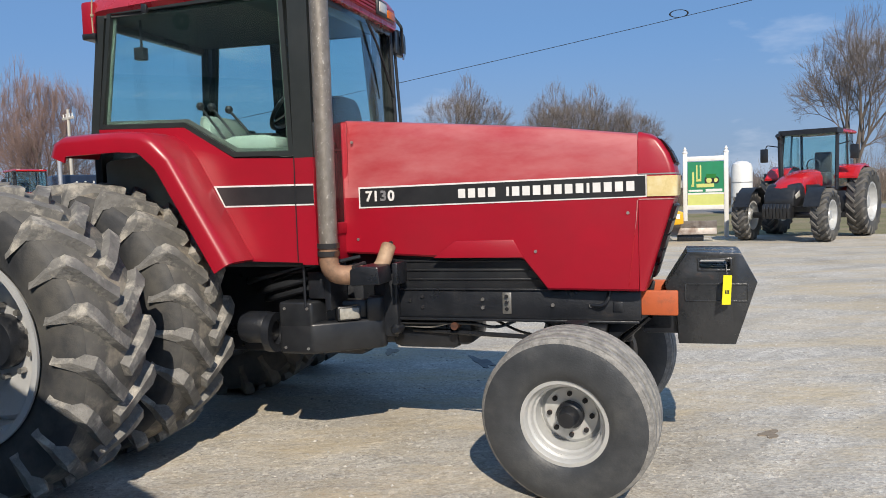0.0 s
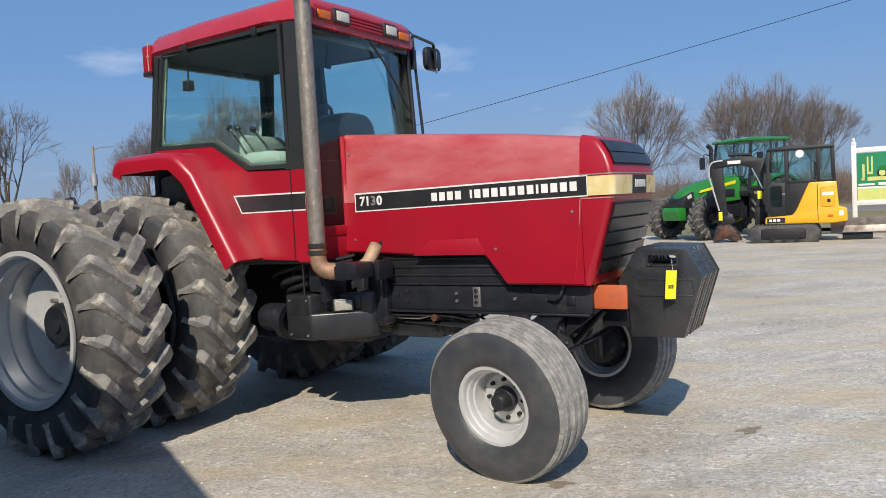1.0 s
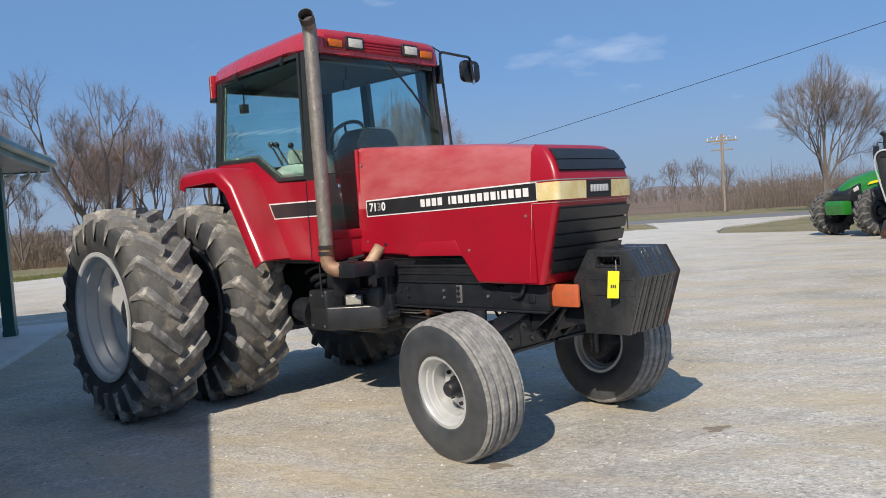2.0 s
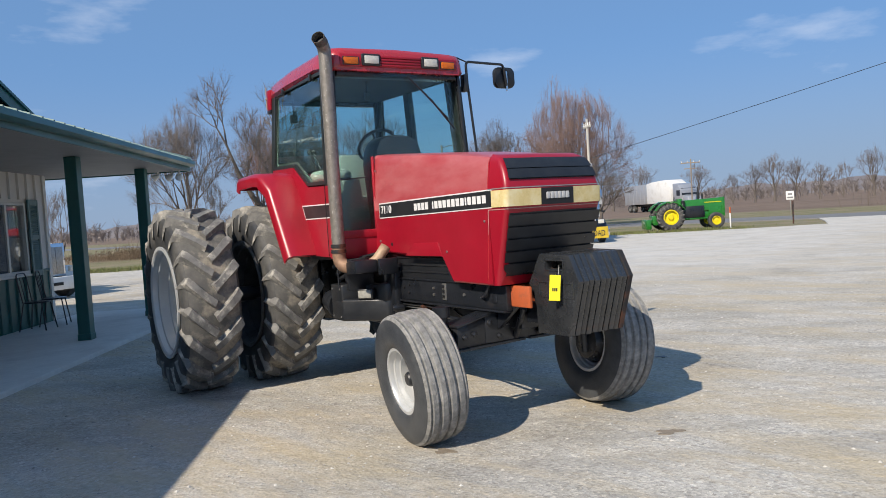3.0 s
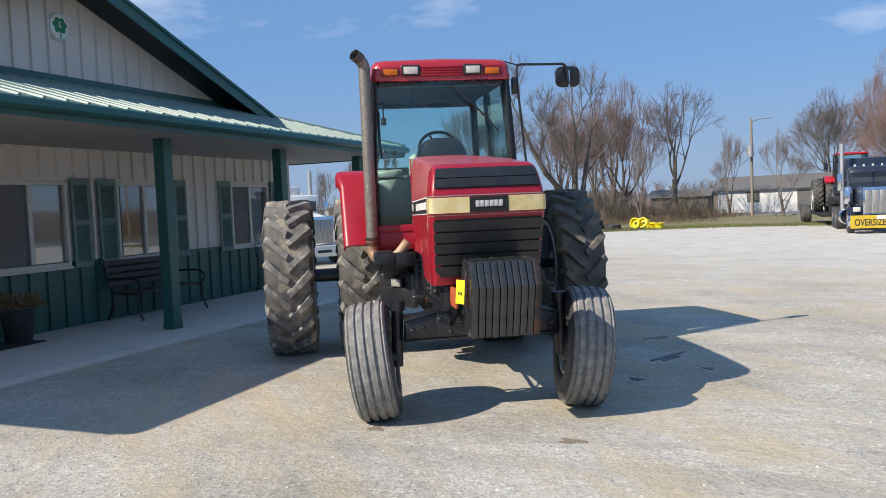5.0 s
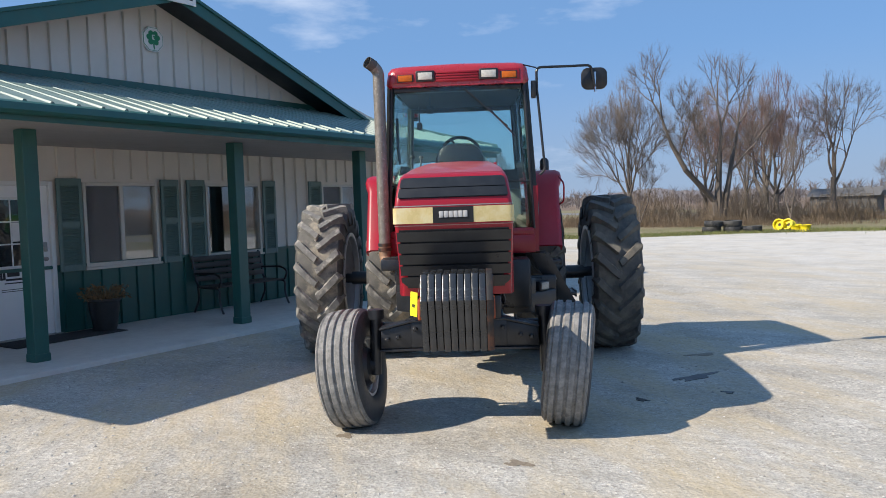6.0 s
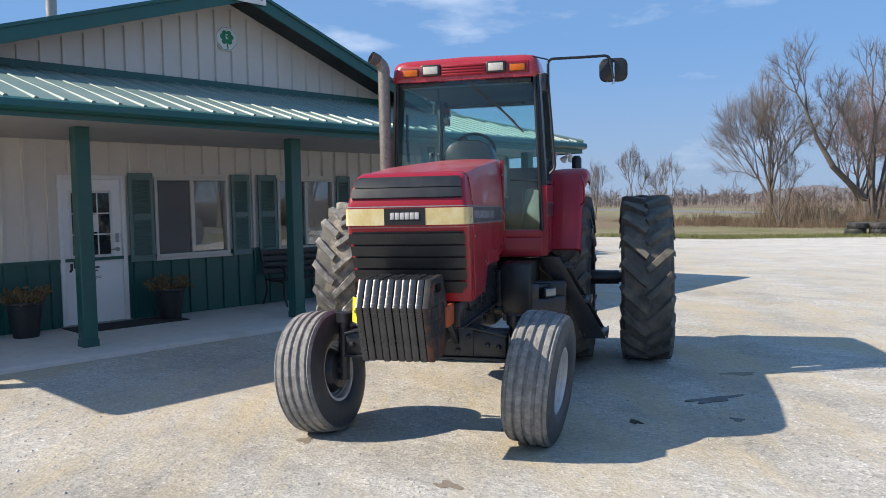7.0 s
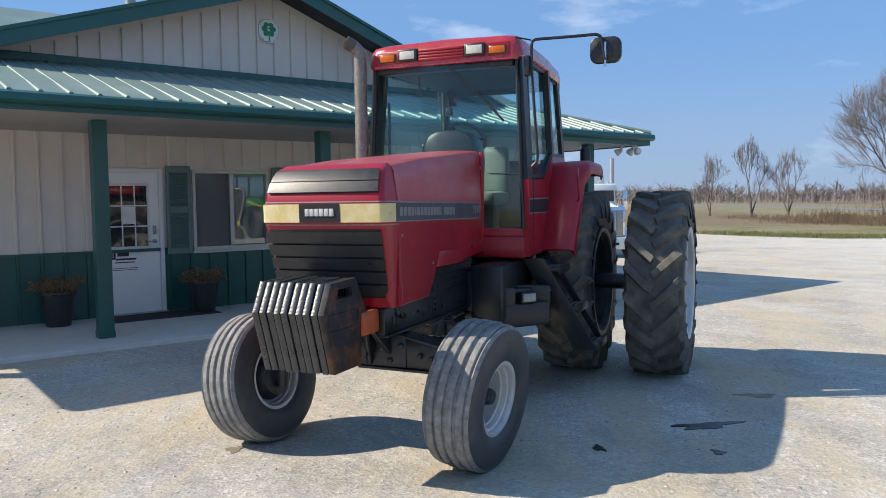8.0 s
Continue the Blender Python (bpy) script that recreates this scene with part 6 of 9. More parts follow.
def build_exhaust():
    x, y = -0.92, -0.73
    pts = arc([(x, y, 1.24), (x, y, 2.905), (x + 0.042, y - 0.046, 2.958)], 0.08, 8)
    b = tube(pts, [0.054] * len(pts), 20)
    part("exhaust_pipe", b, EXHAUST, tractor, "weathered grey exhaust stack")
    aim = look((x + 0.042, y - 0.046, 2.958), (x + 0.337, y - 0.371, 3.158))
    # black disc painted as the unlit hollow of the pipe
    part("stack_mouth", lathe([(0.0, -0.003), (0.0505, -0.003), (0.0505, -0.001), (0.0, -0.001)], 20, "z", closed=False), DECAL_BLACK, tractor).matrix_basis = aim
    part("stack_tip", lathe([(0.0555, 0.012), (0.0555, -0.066), (0.053, -0.069), (0.0505, -0.066), (0.0505, 0.0)], 24, "z", closed=False), SOOT, tractor, "sooty exhaust tip").matrix_basis = aim
    e = arc([(x, y, 1.30), (x, y, 1.118), (x + 0.17, y + 0.09, 1.112)], 0.12, 8)
    part("exhaust_elbow", tube(e, 0.056, 18), EXHAUST_RUST, tractor, "rusty exhaust elbow")
    stub = arc([(x + 0.145, y + 0.075, 1.112), (x + 0.235, y + 0.20, 1.125), (x + 0.25, y + 0.31, 1.262)], 0.07, 6)
    part("exhaust_stub", tube(stub, 0.045, 16), surf("heat_tanned_pipe", (0.46, 0.33, 0.22), (0.34, 0.21, 0.13), 9, (0.5, 0.75), metal=0.2, bump=0.2, dirt=(0.22, 0.13, 0.085), dirt_scale=8), tractor, "heat-tanned exhaust stub")
    part("clamp_bolt", rod((x + 0.15, y + 0.0, 1.165), (x + 0.15, y + 0.16, 1.175), 0.012, seg=6), RUST, tractor)
    part("clamp", lathe([(0.055, -0.014), (0.064, -0.014), (0.064, 0.014), (0.055, 0.014)], 20, "z", centre=(x, y, 1.29)), RUST, tractor)
    part("clamp", lathe([(0.055, -0.014), (0.064, -0.014), (0.064, 0.014), (0.055, 0.014)], 20, "z", centre=(x, y, 1.245)), RUST, tractor)
    part("heat_shield", prism([(x + 0.125, 1.055), (x + 0.125, 1.15), (x + 0.19, 1.172), (x + 0.30, 1.165), (x + 0.31, 1.065)], y - 0.005, y + 0.20, "y", 0.010), CAST, tractor, "black exhaust shield", smooth=30)
    part("shield_bracket", box(x + 0.31, x + 0.345, y + 0.19, y + 0.36, 1.04, 1.17, 0.008), CAST, tractor)
    part("guard_strip", box(x - 0.105, x - 0.07, y + 0.03, y + 0.07, 1.26, 2.0, 0.006), BLACK, tractor)


def cab_w(x, z):
    """Half-width of the cab's sides: narrower to the rear and to the top."""
    return lin(x, [(-2.6, 0.645), (-1.9, 0.70), (-1.0, 0.715)]) - 0.055 * max(0.0, (z - 1.8)) / 1.0


def pane_w(x, z):
    """Half-width of the side glass, which lies in one plane."""
    return 0.7129 + 0.0446 * (x + 1.125) - 0.055 * (z - 1.8)


def side_plate(s, pts, thick, material, name, parent, off=0.0, label="", smooth=0, width=cab_w):
    """A flat plate in the cab's side, drawn in x and z."""
    b = bmesh.new()
    outer = [b.verts.new((x, s * (width(x, z) + off), z)) for x, z in pts]
    inner = [b.verts.new((x, s * (width(x, z) + off - thick), z)) for x, z in pts]
    b.faces.new(outer), b.faces.new(inner[::-1])
    for i in range(len(pts)):
        j = (i + 1) % len(pts)
        b.faces.new((outer[i], inner[i], inner[j], outer[j]))
    b.normal_update()
    bmesh.ops.triangulate(b, faces=[f for f in b.faces if len(f.verts) > 4], ngon_method="EAR_CLIP")
    return part(name, b, material, parent, label, smooth=smooth)


def strip_frame(s, pts, w, thick, material, name, parent, off, label=""):
    """A band of width w along the inside of a closed outline."""
    c = Vector((sum(p[0] for p in pts) / len(pts), sum(p[1] for p in pts) / len(pts)))
    n = len(pts)
    inner = []
    for i in range(n):
        a, p, q = Vector(pts[i - 1]), Vector(pts[i]), Vector(pts[(i + 1) % n])
        d1, d2 = (p - a).normalized(), (q - p).normalized()
        n1, n2 = Vector((-d1.y, d1.x)), Vector((-d2.y, d2.x))
        if n1.dot(c - p) < 0 and n2.dot(c - p) < 0:
            n1, n2 = -n1, -n2
        m = (n1 + n2)
        m = m / max(0.3, m.length_squared / 2)
        inner.append(tuple(p + m * w))
    b = bmesh.new()
    loops = []
    for line, o in ((pts, off), (inner, off), (inner, off - thick), (pts, off - thick)):
        loops.append([b.verts.new((x, s * (cab_w(x, z) + o), z)) for x, z in line])
    for a, e in zip(loops, loops[1:] + loops[:1]):
        for i in range(n):
            j = (i + 1) % n
            b.faces.new((a[i], a[j], e[j], e[i]))
    return part(name, b, material, parent, label, smooth=0)


def build_cab():
    G = []
    # red lower sides and fenders
    for s in (-1, 1):
        body = [(-1.0, 1.19), (-1.0, 1.80), (-1.14, 1.80), (-1.52, 1.815), (-1.865, 2.017), (-2.53, 2.042), (-2.5, 1.90), (-1.88, 1.90), (-1.43, 1.2)]
        bd = side_plate(s, body, 0.03, RED, "cab_side", tractor, 0.012, "red lower cab side")
        st = [(-1.665, 1.655), (-1.0, 1.648), (-1.0, 1.525), (-1.595, 1.525)]
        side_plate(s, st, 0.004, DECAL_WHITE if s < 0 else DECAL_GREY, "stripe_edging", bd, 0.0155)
        side_plate(s, [(-1.645, 1.645), (-1.0, 1.638), (-1.0, 1.535), (-1.588, 1.535)], 0.004, DECAL_BLACK, "cab_stripe", bd, 0.018)
        side_plate(s, [(-1.119, 1.20), (-1.119, 1.80), (-1.113, 1.80), (-1.113, 1.20)], 0.003, DECAL_BLACK, "door_gap", bd, 0.0195)
        fend = [(-2.57, 1.86), (-2.54, 1.935), (-2.48, 1.965), (-2.10, 1.975), (-1.93, 1.962), (-1.85, 1.915), (-1.77, 1.815), (-1.42, 1.21)]
        rows = []
        for i, (x, z) in enumerate(fend):
            a, e = Vector(fend[max(i - 1, 0)]), Vector(fend[min(i + 1, len(fend) - 1)])
            d = (e - a).normalized()
            nx, nz = -d.y, d.x
            if nz < 0:
                nx, nz = -nx, -nz
            yo = 1.035 if i < 6 else 1.0 if i == 6 else 0.99
            prof = [(0.64, 0.0), (0.80, 0.012), (yo - 0.05, 0.012), (yo - 0.012, -0.004), (yo, -0.035), (yo - 0.004, -0.11), (yo - 0.016, -0.11), (yo - 0.02, -0.045), (yo - 0.06, -0.015), (0.64, -0.02)]
            rows.append([(x + nx * q, s * y, z + nz * q) for y, q in prof])
        part("fender", loft(rows), RED, tractor, "red rear fender", smooth=50)
    # glass and dark frames
    win = [(-2.535, 2.045), (-1.875, 2.02), (-1.53, 1.825), (-1.125, 1.815), (-1.185, 2.79), (-2.45, 2.795)]
    for s in (-1, 1):
        fr = strip_frame(s, win, 0.030, 0.05, FRAME_BLACK, "window_frame", tractor, 0.004, "black side-window frame")
        pane = side_plate(s, win, 0.006, GLASS_CAB, "pane", fr, -0.014, "teal-tinted cab glass", 0, pane_w)
        pane.visible_shadow = False
        strip_frame(s, win, 0.052, 0.012, SEAL, "glass_seal", fr, -0.030, "dark grey-green window seal")
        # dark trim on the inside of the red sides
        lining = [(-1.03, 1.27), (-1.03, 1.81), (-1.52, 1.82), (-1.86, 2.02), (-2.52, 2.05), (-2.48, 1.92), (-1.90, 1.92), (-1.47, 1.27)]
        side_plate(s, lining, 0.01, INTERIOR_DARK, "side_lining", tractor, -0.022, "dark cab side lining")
        if s > 0:
            for x in (-1.93,):
                side_plate(s, [(x - 0.045, 2.0), (x + 0.045, 2.0), (x + 0.04, 2.8), (x - 0.04, 2.8)], 0.06, FRAME_BLACK, "door_pillar", fr, 0.008)
        else:
            for x in (-2.15, -1.42):
                part("window_hinge", box(x - 0.02, x + 0.02, s * cab_w(x, 2.77) - 0.015, s * cab_w(x, 2.77) + 0.012, 2.74, 2.80, 0.004), BLACK, fr)
    for s in (-1, 1):
        # front pillars, rear pillars
        for x0, x1, name in ((-1.125, -1.0, "front_pillar"), (-2.60, -2.54, "rear_pillar")):
            zb = 1.79 if x0 > -2 else 2.0
            rows = []
            for z in (zb, 2.82):
                w0 = cab_w(-1.05 if x0 > -2 else -2.55, z)
                sh = -0.03 * (z - 1.8) if x0 > -2 else 0.08 * (z - 2.0)
                rows.append([(x0 + sh, s * (w0 + 0.004), z), (x1 + sh, s * (w0 + 0.004), z), (x1 + sh, s * (w0 - 0.055), z), (x0 + sh, s * (w0 - 0.055), z)])
            part(name, loft(rows), FRAME_BLACK, tractor, "black cab pillar", smooth=0)
        # lower front pillar beside the hood
        rows = [[(-1.09, s * 0.725, z), (-0.995, s * 0.725, z), (-0.995, s * 0.665, z), (-1.09, s * 0.665, z)] for z in (1.18, 1.80)]
        part("cowl_post", loft(rows), RED, tractor, smooth=0)
    # windscreen: one tall bowed sheet that reaches down beside the hood
    g = []
    for z in (1.40, 1.9, 2.4, 2.76):
        row = []
        for k in range(13):
            y = -0.66 + 0.11 * k
            y *= (cab_w(-1.0, z) - 0.03) / 0.66
            row.append((-1.035 - 0.02 * max(0, z - 1.8) + 0.075 * (1 - (y / 0.66) ** 2), y, z))
        g.append(row)
    ws = part("windscreen", slab(g, (0.006, 0, 0)), GLASS_CAB, tractor, "tall tinted windscreen", smooth=60)
    ws.visible_shadow = False
    for z0, z1, y0, y1 in ((1.34, 1.41, -0.68, 0.68),):
        part("screen_frame", box(-1.03, -0.975, y0, y1, z0, z1, 0.01), RED, tractor)
    part("lower_cowl", box(-1.06, -0.985, -0.69, 0.69, 1.17, 1.36, 0.015), RED, tractor, "red cowl under the windscreen")
    for s in (-1, 1):
        b = tube([(-0.985, s * (cab_w(-1, 1.4) - 0.035), 1.40), (-1.008, s * (cab_w(-1, 2.76) - 0.035), 2.76)], 0.016, 8)
        part("screen_seal", b, BLACK, tractor)
    part("screen_divider", tube([(-0.99, -0.66, 1.84), (-0.975, -0.40, 1.855)], 0.006, 6), BLACK, tractor)
    part("screen_divider", tube([(-0.99, 0.66, 1.84), (-0.975, 0.40, 1.855)], 0.006, 6), BLACK, tractor)
    # rear window and lower rear wall
    rear = part("rear_pane", box(-2.565, -2.559, -0.58, 0.58, 2.03, 2.78), GLASS_CAB, tractor, "tinted rear glass", smooth=0)
    rear.visible_shadow = False
    part("rear_wall", box(-2.60, -2.54, -0.63, 0.63, 1.1, 2.03, 0.01), BLACK, tractor, "black rear cab wall", smooth=0)
    part("rear_header", box(-2.58, -2.52, -0.60, 0.60, 2.70, 2.82, 0.01), BLACK, tractor)
    build_roof(), build_interior(), build_mirror(), build_steps()


def build_roof():
    prof = []
    rows = []
    for x, w, z0, z1 in ((-2.60, 0.55, 2.76, 2.86), (-2.585, 0.60, 2.745, 2.90), (-2.50, 0.625, 2.76, 2.925), (-2.0, 0.655, 2.775, 2.95), (-1.3, 0.675, 2.785, 2.965), (-1.06, 0.675, 2.765, 2.965), (-0.985, 0.665, 2.752, 2.945), (-0.955, 0.63, 2.758, 2.905)):
        h = z1 - z0
        rows.append([(x, -w + 0.03, z0), (x, -w, z0 + 0.03), (x, -w + 0.02, z1 - 0.05), (x, -w + 0.055, z1 - 0.012), (x, -w + 0.14, z1), (x, 0, z1 + 0.012), (x, w - 0.14, z1), (x, w - 0.055, z1 - 0.012), (x, w - 0.02, z1 - 0.05), (x, w, z0 + 0.03), (x, w - 0.03, z0)])
    roof = part("cab_roof", loft(rows), RED_ROOF, tractor, "red moulded cab roof", smooth=45)
    # brow with its lamps
    x = -0.957
    part("brow_recess", box(x - 0.02, x + 0.010, -0.585, 0.585, 2.792, 2.895, 0.008), RED, roof)
    for k in range(4):
        part("brow_rib", box(x + 0.004, x + 0.020, -0.20, 0.20, 2.800 + 0.024 * k, 2.816 + 0.024 * k, 0.004), RED, roof)
    for s in (-1, 1):
        part("marker_bezel", box(x - 0.006, x + 0.014, min(s * 0.405, s * 0.562), max(s * 0.405, s * 0.562), 2.800, 2.874, 0.006), BLACK, roof)
        part("marker_lamp", box(x + 0.002, x + 0.024, min(s * 0.418, s * 0.552), max(s * 0.418, s * 0.552), 2.808, 2.866, 0.006), AMBER, roof, "amber marker lamp")
        lm = part("roof_lamp", box(x - 0.01, x + 0.030, min(s * 0.207, s * 0.385), max(s * 0.207, s * 0.385), 2.798, 2.902, 0.012), BLACK, roof, "square white roof lamp")
        part("lens", box(x + 0.028, x + 0.036, min(s * 0.228, s * 0.364), max(s * 0.228, s * 0.364), 2.816, 2.884, 0.006), LAMP, roof, "clear lamp lens")
    part("rear_lamp_box", box(-2.64, -2.54, -0.625, -0.50, 2.64, 2.86, 0.02), RED, roof, "red lamp box on the roof's corner")
    part("rear_lamp_foot", box(-2.64, -2.54, -0.625, -0.50, 2.62, 2.66, 0.008), BLACK, roof)
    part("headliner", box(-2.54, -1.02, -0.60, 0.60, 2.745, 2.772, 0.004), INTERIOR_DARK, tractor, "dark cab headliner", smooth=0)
    part("brow_lining", box(-1.10, -0.99, -0.60, 0.60, 2.715, 2.76, 0.01), BLACK, tractor)
    part("wiper", tube([(-0.955, 0.06, 2.73), (-0.945, 0.20, 2.60), (-0.95, 0.46, 2.36)], [0.010, 0.009, 0.007], 6), BLACK, tractor, "black windscreen wiper")
    part("wiper_blade", rod((-0.953, 0.28, 2.54), (-0.957, 0.53, 2.27), 0.009, seg=6), BLACK, tractor)


def build_interior():
    fl = bmesh.new()
    box(-2.54, -1.04, -0.64, 0.64, 1.16, 1.26, 0.01, bm=fl)
    part("cab_floor", fl, INTERIOR_DARK, tractor, smooth=0)
    c = bmesh.new()
    prism([(-2.5, 1.26), (-2.5, 1.84), (-2.1, 1.88), (-1.66, 1.88), (-1.28, 1.86), (-1.22, 1.60), (-1.22, 1.26)], -0.66, -0.30, "y", 0.03, bm=c)
    part("side_console", c, INTERIOR, tractor, "grey-green side console")
    pod = part("control_pod", prism([(-1.70, 1.87), (-1.66, 1.93), (-1.58, 1.955), (-1.36, 1.955), (-1.29, 1.93), (-1.27, 1.87)], -0.63, -0.38, "y", 0.02), INTERIOR, tractor, "grey-green raised control pod")
    for k in range(3):
        part("pod_switch", box(-1.56 + 0.09 * k, -1.51 + 0.09 * k, -0.58, -0.50, 1.95, 1.966, 0.004), BLACK, pod)
    c = bmesh.new()
    prism([(-2.5, 1.26), (-2.5, 1.80), (-2.1, 1.80), (-1.95, 1.26)], 0.36, 0.62, "y", 0.03, bm=c)
    part("side_console", c, INTERIOR, tractor, "grey-green side console")
    s = bmesh.new()
    box(-2.06, -1.56, -0.25, 0.25, 1.58, 1.72, 0.05, bm=s), box(-1.98, -1.8, -0.16, 0.16, 1.26, 1.6, 0.02, bm=s)
    part("seat", s, INTERIOR, tractor, "grey-green seat cushion")
    part("seat_back", prism([(-2.10, 1.68), (-1.94, 1.68), (-1.98, 2.12), (-2.08, 2.16)], -0.24, 0.24, "y", 0.05), INTERIOR, tractor, "grey-green seat back")
    part("armrest", box(-2.15, -1.72, -0.34, -0.26, 1.84, 1.91, 0.02), INTERIOR_DARK, tractor)
    d = bmesh.new()
    prism([(-0.20, 1.26), (-0.25, 1.98), (-0.235, 2.10), (-0.19, 2.19), (-0.11, 2.23), (0.11, 2.23), (0.19, 2.19), (0.235, 2.10), (0.25, 1.98), (0.20, 1.26)], -1.36, -1.07, "x", 0.05, bm=d)
    part("dash", d, BLACK, tractor, "black instrument cowl")
    part("pedal_wall", box(-1.10, -1.055, -0.60, 0.60, 1.26, 1.40, 0.01), INTERIOR, tractor)
    w = bmesh.new()
    lathe([(0.168, -0.014), (0.182, -0.014), (0.196, 0.0), (0.182, 0.014), (0.168, 0.014)], 36, "z", w)
    for k in range(3):
        a = radians(90 + 120 * k)
        rod((0, 0, -0.02), (0.18 * math.cos(a), 0.18 * math.sin(a), 0), 0.012, seg=8, bm=w)
    lathe([(0.0, -0.04), (0.05, -0.04), (0.045, 0.01), (0.0, 0.01)], 20, "z", w, closed=False)
    sw = part("steering_wheel", w, BLACK, tractor, "black three-spoke steering wheel")
    sw.matrix_basis = pose(-1.50, 0.0, 2.18, 0, -48, 0)
    part("steering_column", rod((-1.24, 0, 2.0), (-1.49, 0, 2.17), 0.03), BLACK, tractor)
    for k, (x, y, h) in enumerate(((-1.86, -0.52, 2.16), (-1.78, -0.52, 2.15), (-1.72, -0.42, 2.14))):
        lv = part("control_lever", tube([(x + 0.20, y, 1.90), (x + 0.11, y, 2.02), (x, y, h)], [0.010, 0.009, 0.008], 8), BLACK, tractor, "black hydraulic lever")
        part("knob", lathe([(0.0, -0.026), (0.02, -0.018), (0.026, 0.004), (0.016, 0.024), (0.0, 0.027)], 12, "z", centre=(x, y, h), closed=False), BLACK, lv)
    part("bottle", lathe([(0.0, 0.0), (0.018, 0.0), (0.018, 0.06), (0.009, 0.08), (0.0, 0.08)], 12, "z", centre=(-1.82, -0.42, 1.865), closed=False), TAG, tractor, "yellow bottle on the console")
    part("rear_lamp", box(-2.35, -2.28, -0.50, -0.44, 2.49, 2.57, 0.008), BLACK, tractor)
    part("rear_lamp_stem", rod((-2.31, -0.47, 2.57), (-2.31, -0.47, 2.75), 0.008), BLACK, tractor)
    part("inside_mirror", box(-1.12, -1.10, -0.30, -0.24, 2.52, 2.60, 0.008), BLACK, tractor)
    part("mirror_stem", rod((-1.11, -0.27, 2.60), (-1.11, -0.27, 2.70), 0.006), BLACK, tractor)
    part("grab_rail", tube(arc([(-1.16, -0.58, 2.05), (-1.20, -0.60, 2.2), (-1.20, -0.60, 2.5)], 0.05), 0.014, 8), BLACK, tractor)


def build_mirror():
    arm = arc([(-1.03, 0.70, 2.66), (-1.02, 0.745, 2.68), (-1.03, 0.745, 2.905), (-1.10, 1.08, 2.915), (-1.145, 1.27, 2.925), (-1.15, 1.305, 2.72)], 0.05)
    part("mirror_arm", tube(arm, 0.0125, 10), BLACK, tractor, "black tubular mirror arm")
    part("mirror_bracket", box(-1.06, -0.99, 0.69, 0.735, 2.62, 2.78, 0.008), BLACK, tractor)
    part("mirror_stay", tube([(-1.0, 0.62, 2.93), (-1.02, 0.745, 2.90)], 0.007, 6), BLACK, tractor)
    h = bmesh.new()
    round_box = []
    for cy, cz, a0 in ((1.365, 2.845, 0), (1.24, 2.845, 90), (1.24, 2.76, 180), (1.365, 2.76, 270)):
        round_box += [(cy + 0.06 * math.cos(radians(a0 + 18 * i)), cz + 0.06 * math.sin(radians(a0 + 18 * i))) for i in range(6)]
    prism(round_box, -1.215, -1.165, "x", 0.012, bm=h)
    part("mirror_clamp", rod((-1.15, 1.305, 2.86), (-1.15, 1.305, 2.67), 0.011), CHROME, tractor, "bright mirror clamp rod")
    mh = part("mirror_head", h, BLACK, tractor, "black mirror housing")
    part("mirror_glass", box(-1.219, -1.213, 1.215, 1.39, 2.735, 2.87, 0.002), MIRROR, mh, smooth=0)
    part("grab_bar", tube(arc([(-1.02, 0.745, 2.70), (-1.0, 0.80, 1.95), (-1.0, 0.75, 1.90)], 0.04), 0.012, 8), BLACK, tractor, "black grab rail")
    part("light_cord", tube(arc([(-2.505, -0.668, 2.87), (-2.510, -0.672, 2.80), (-2.516, -0.668, 2.74), (-2.512, -0.670, 2.645)], 0.02), 0.0045, 6), ROPE, tractor, "frayed tan cord knotted at the roof's corner")
    part("cord_knot", lathe([(0.0, -0.014), (0.010, -0.008), (0.012, 0.004), (0.0, 0.014)], 8, "z", centre=(-2.514, -0.669, 2.755), closed=False), ROPE, tractor)


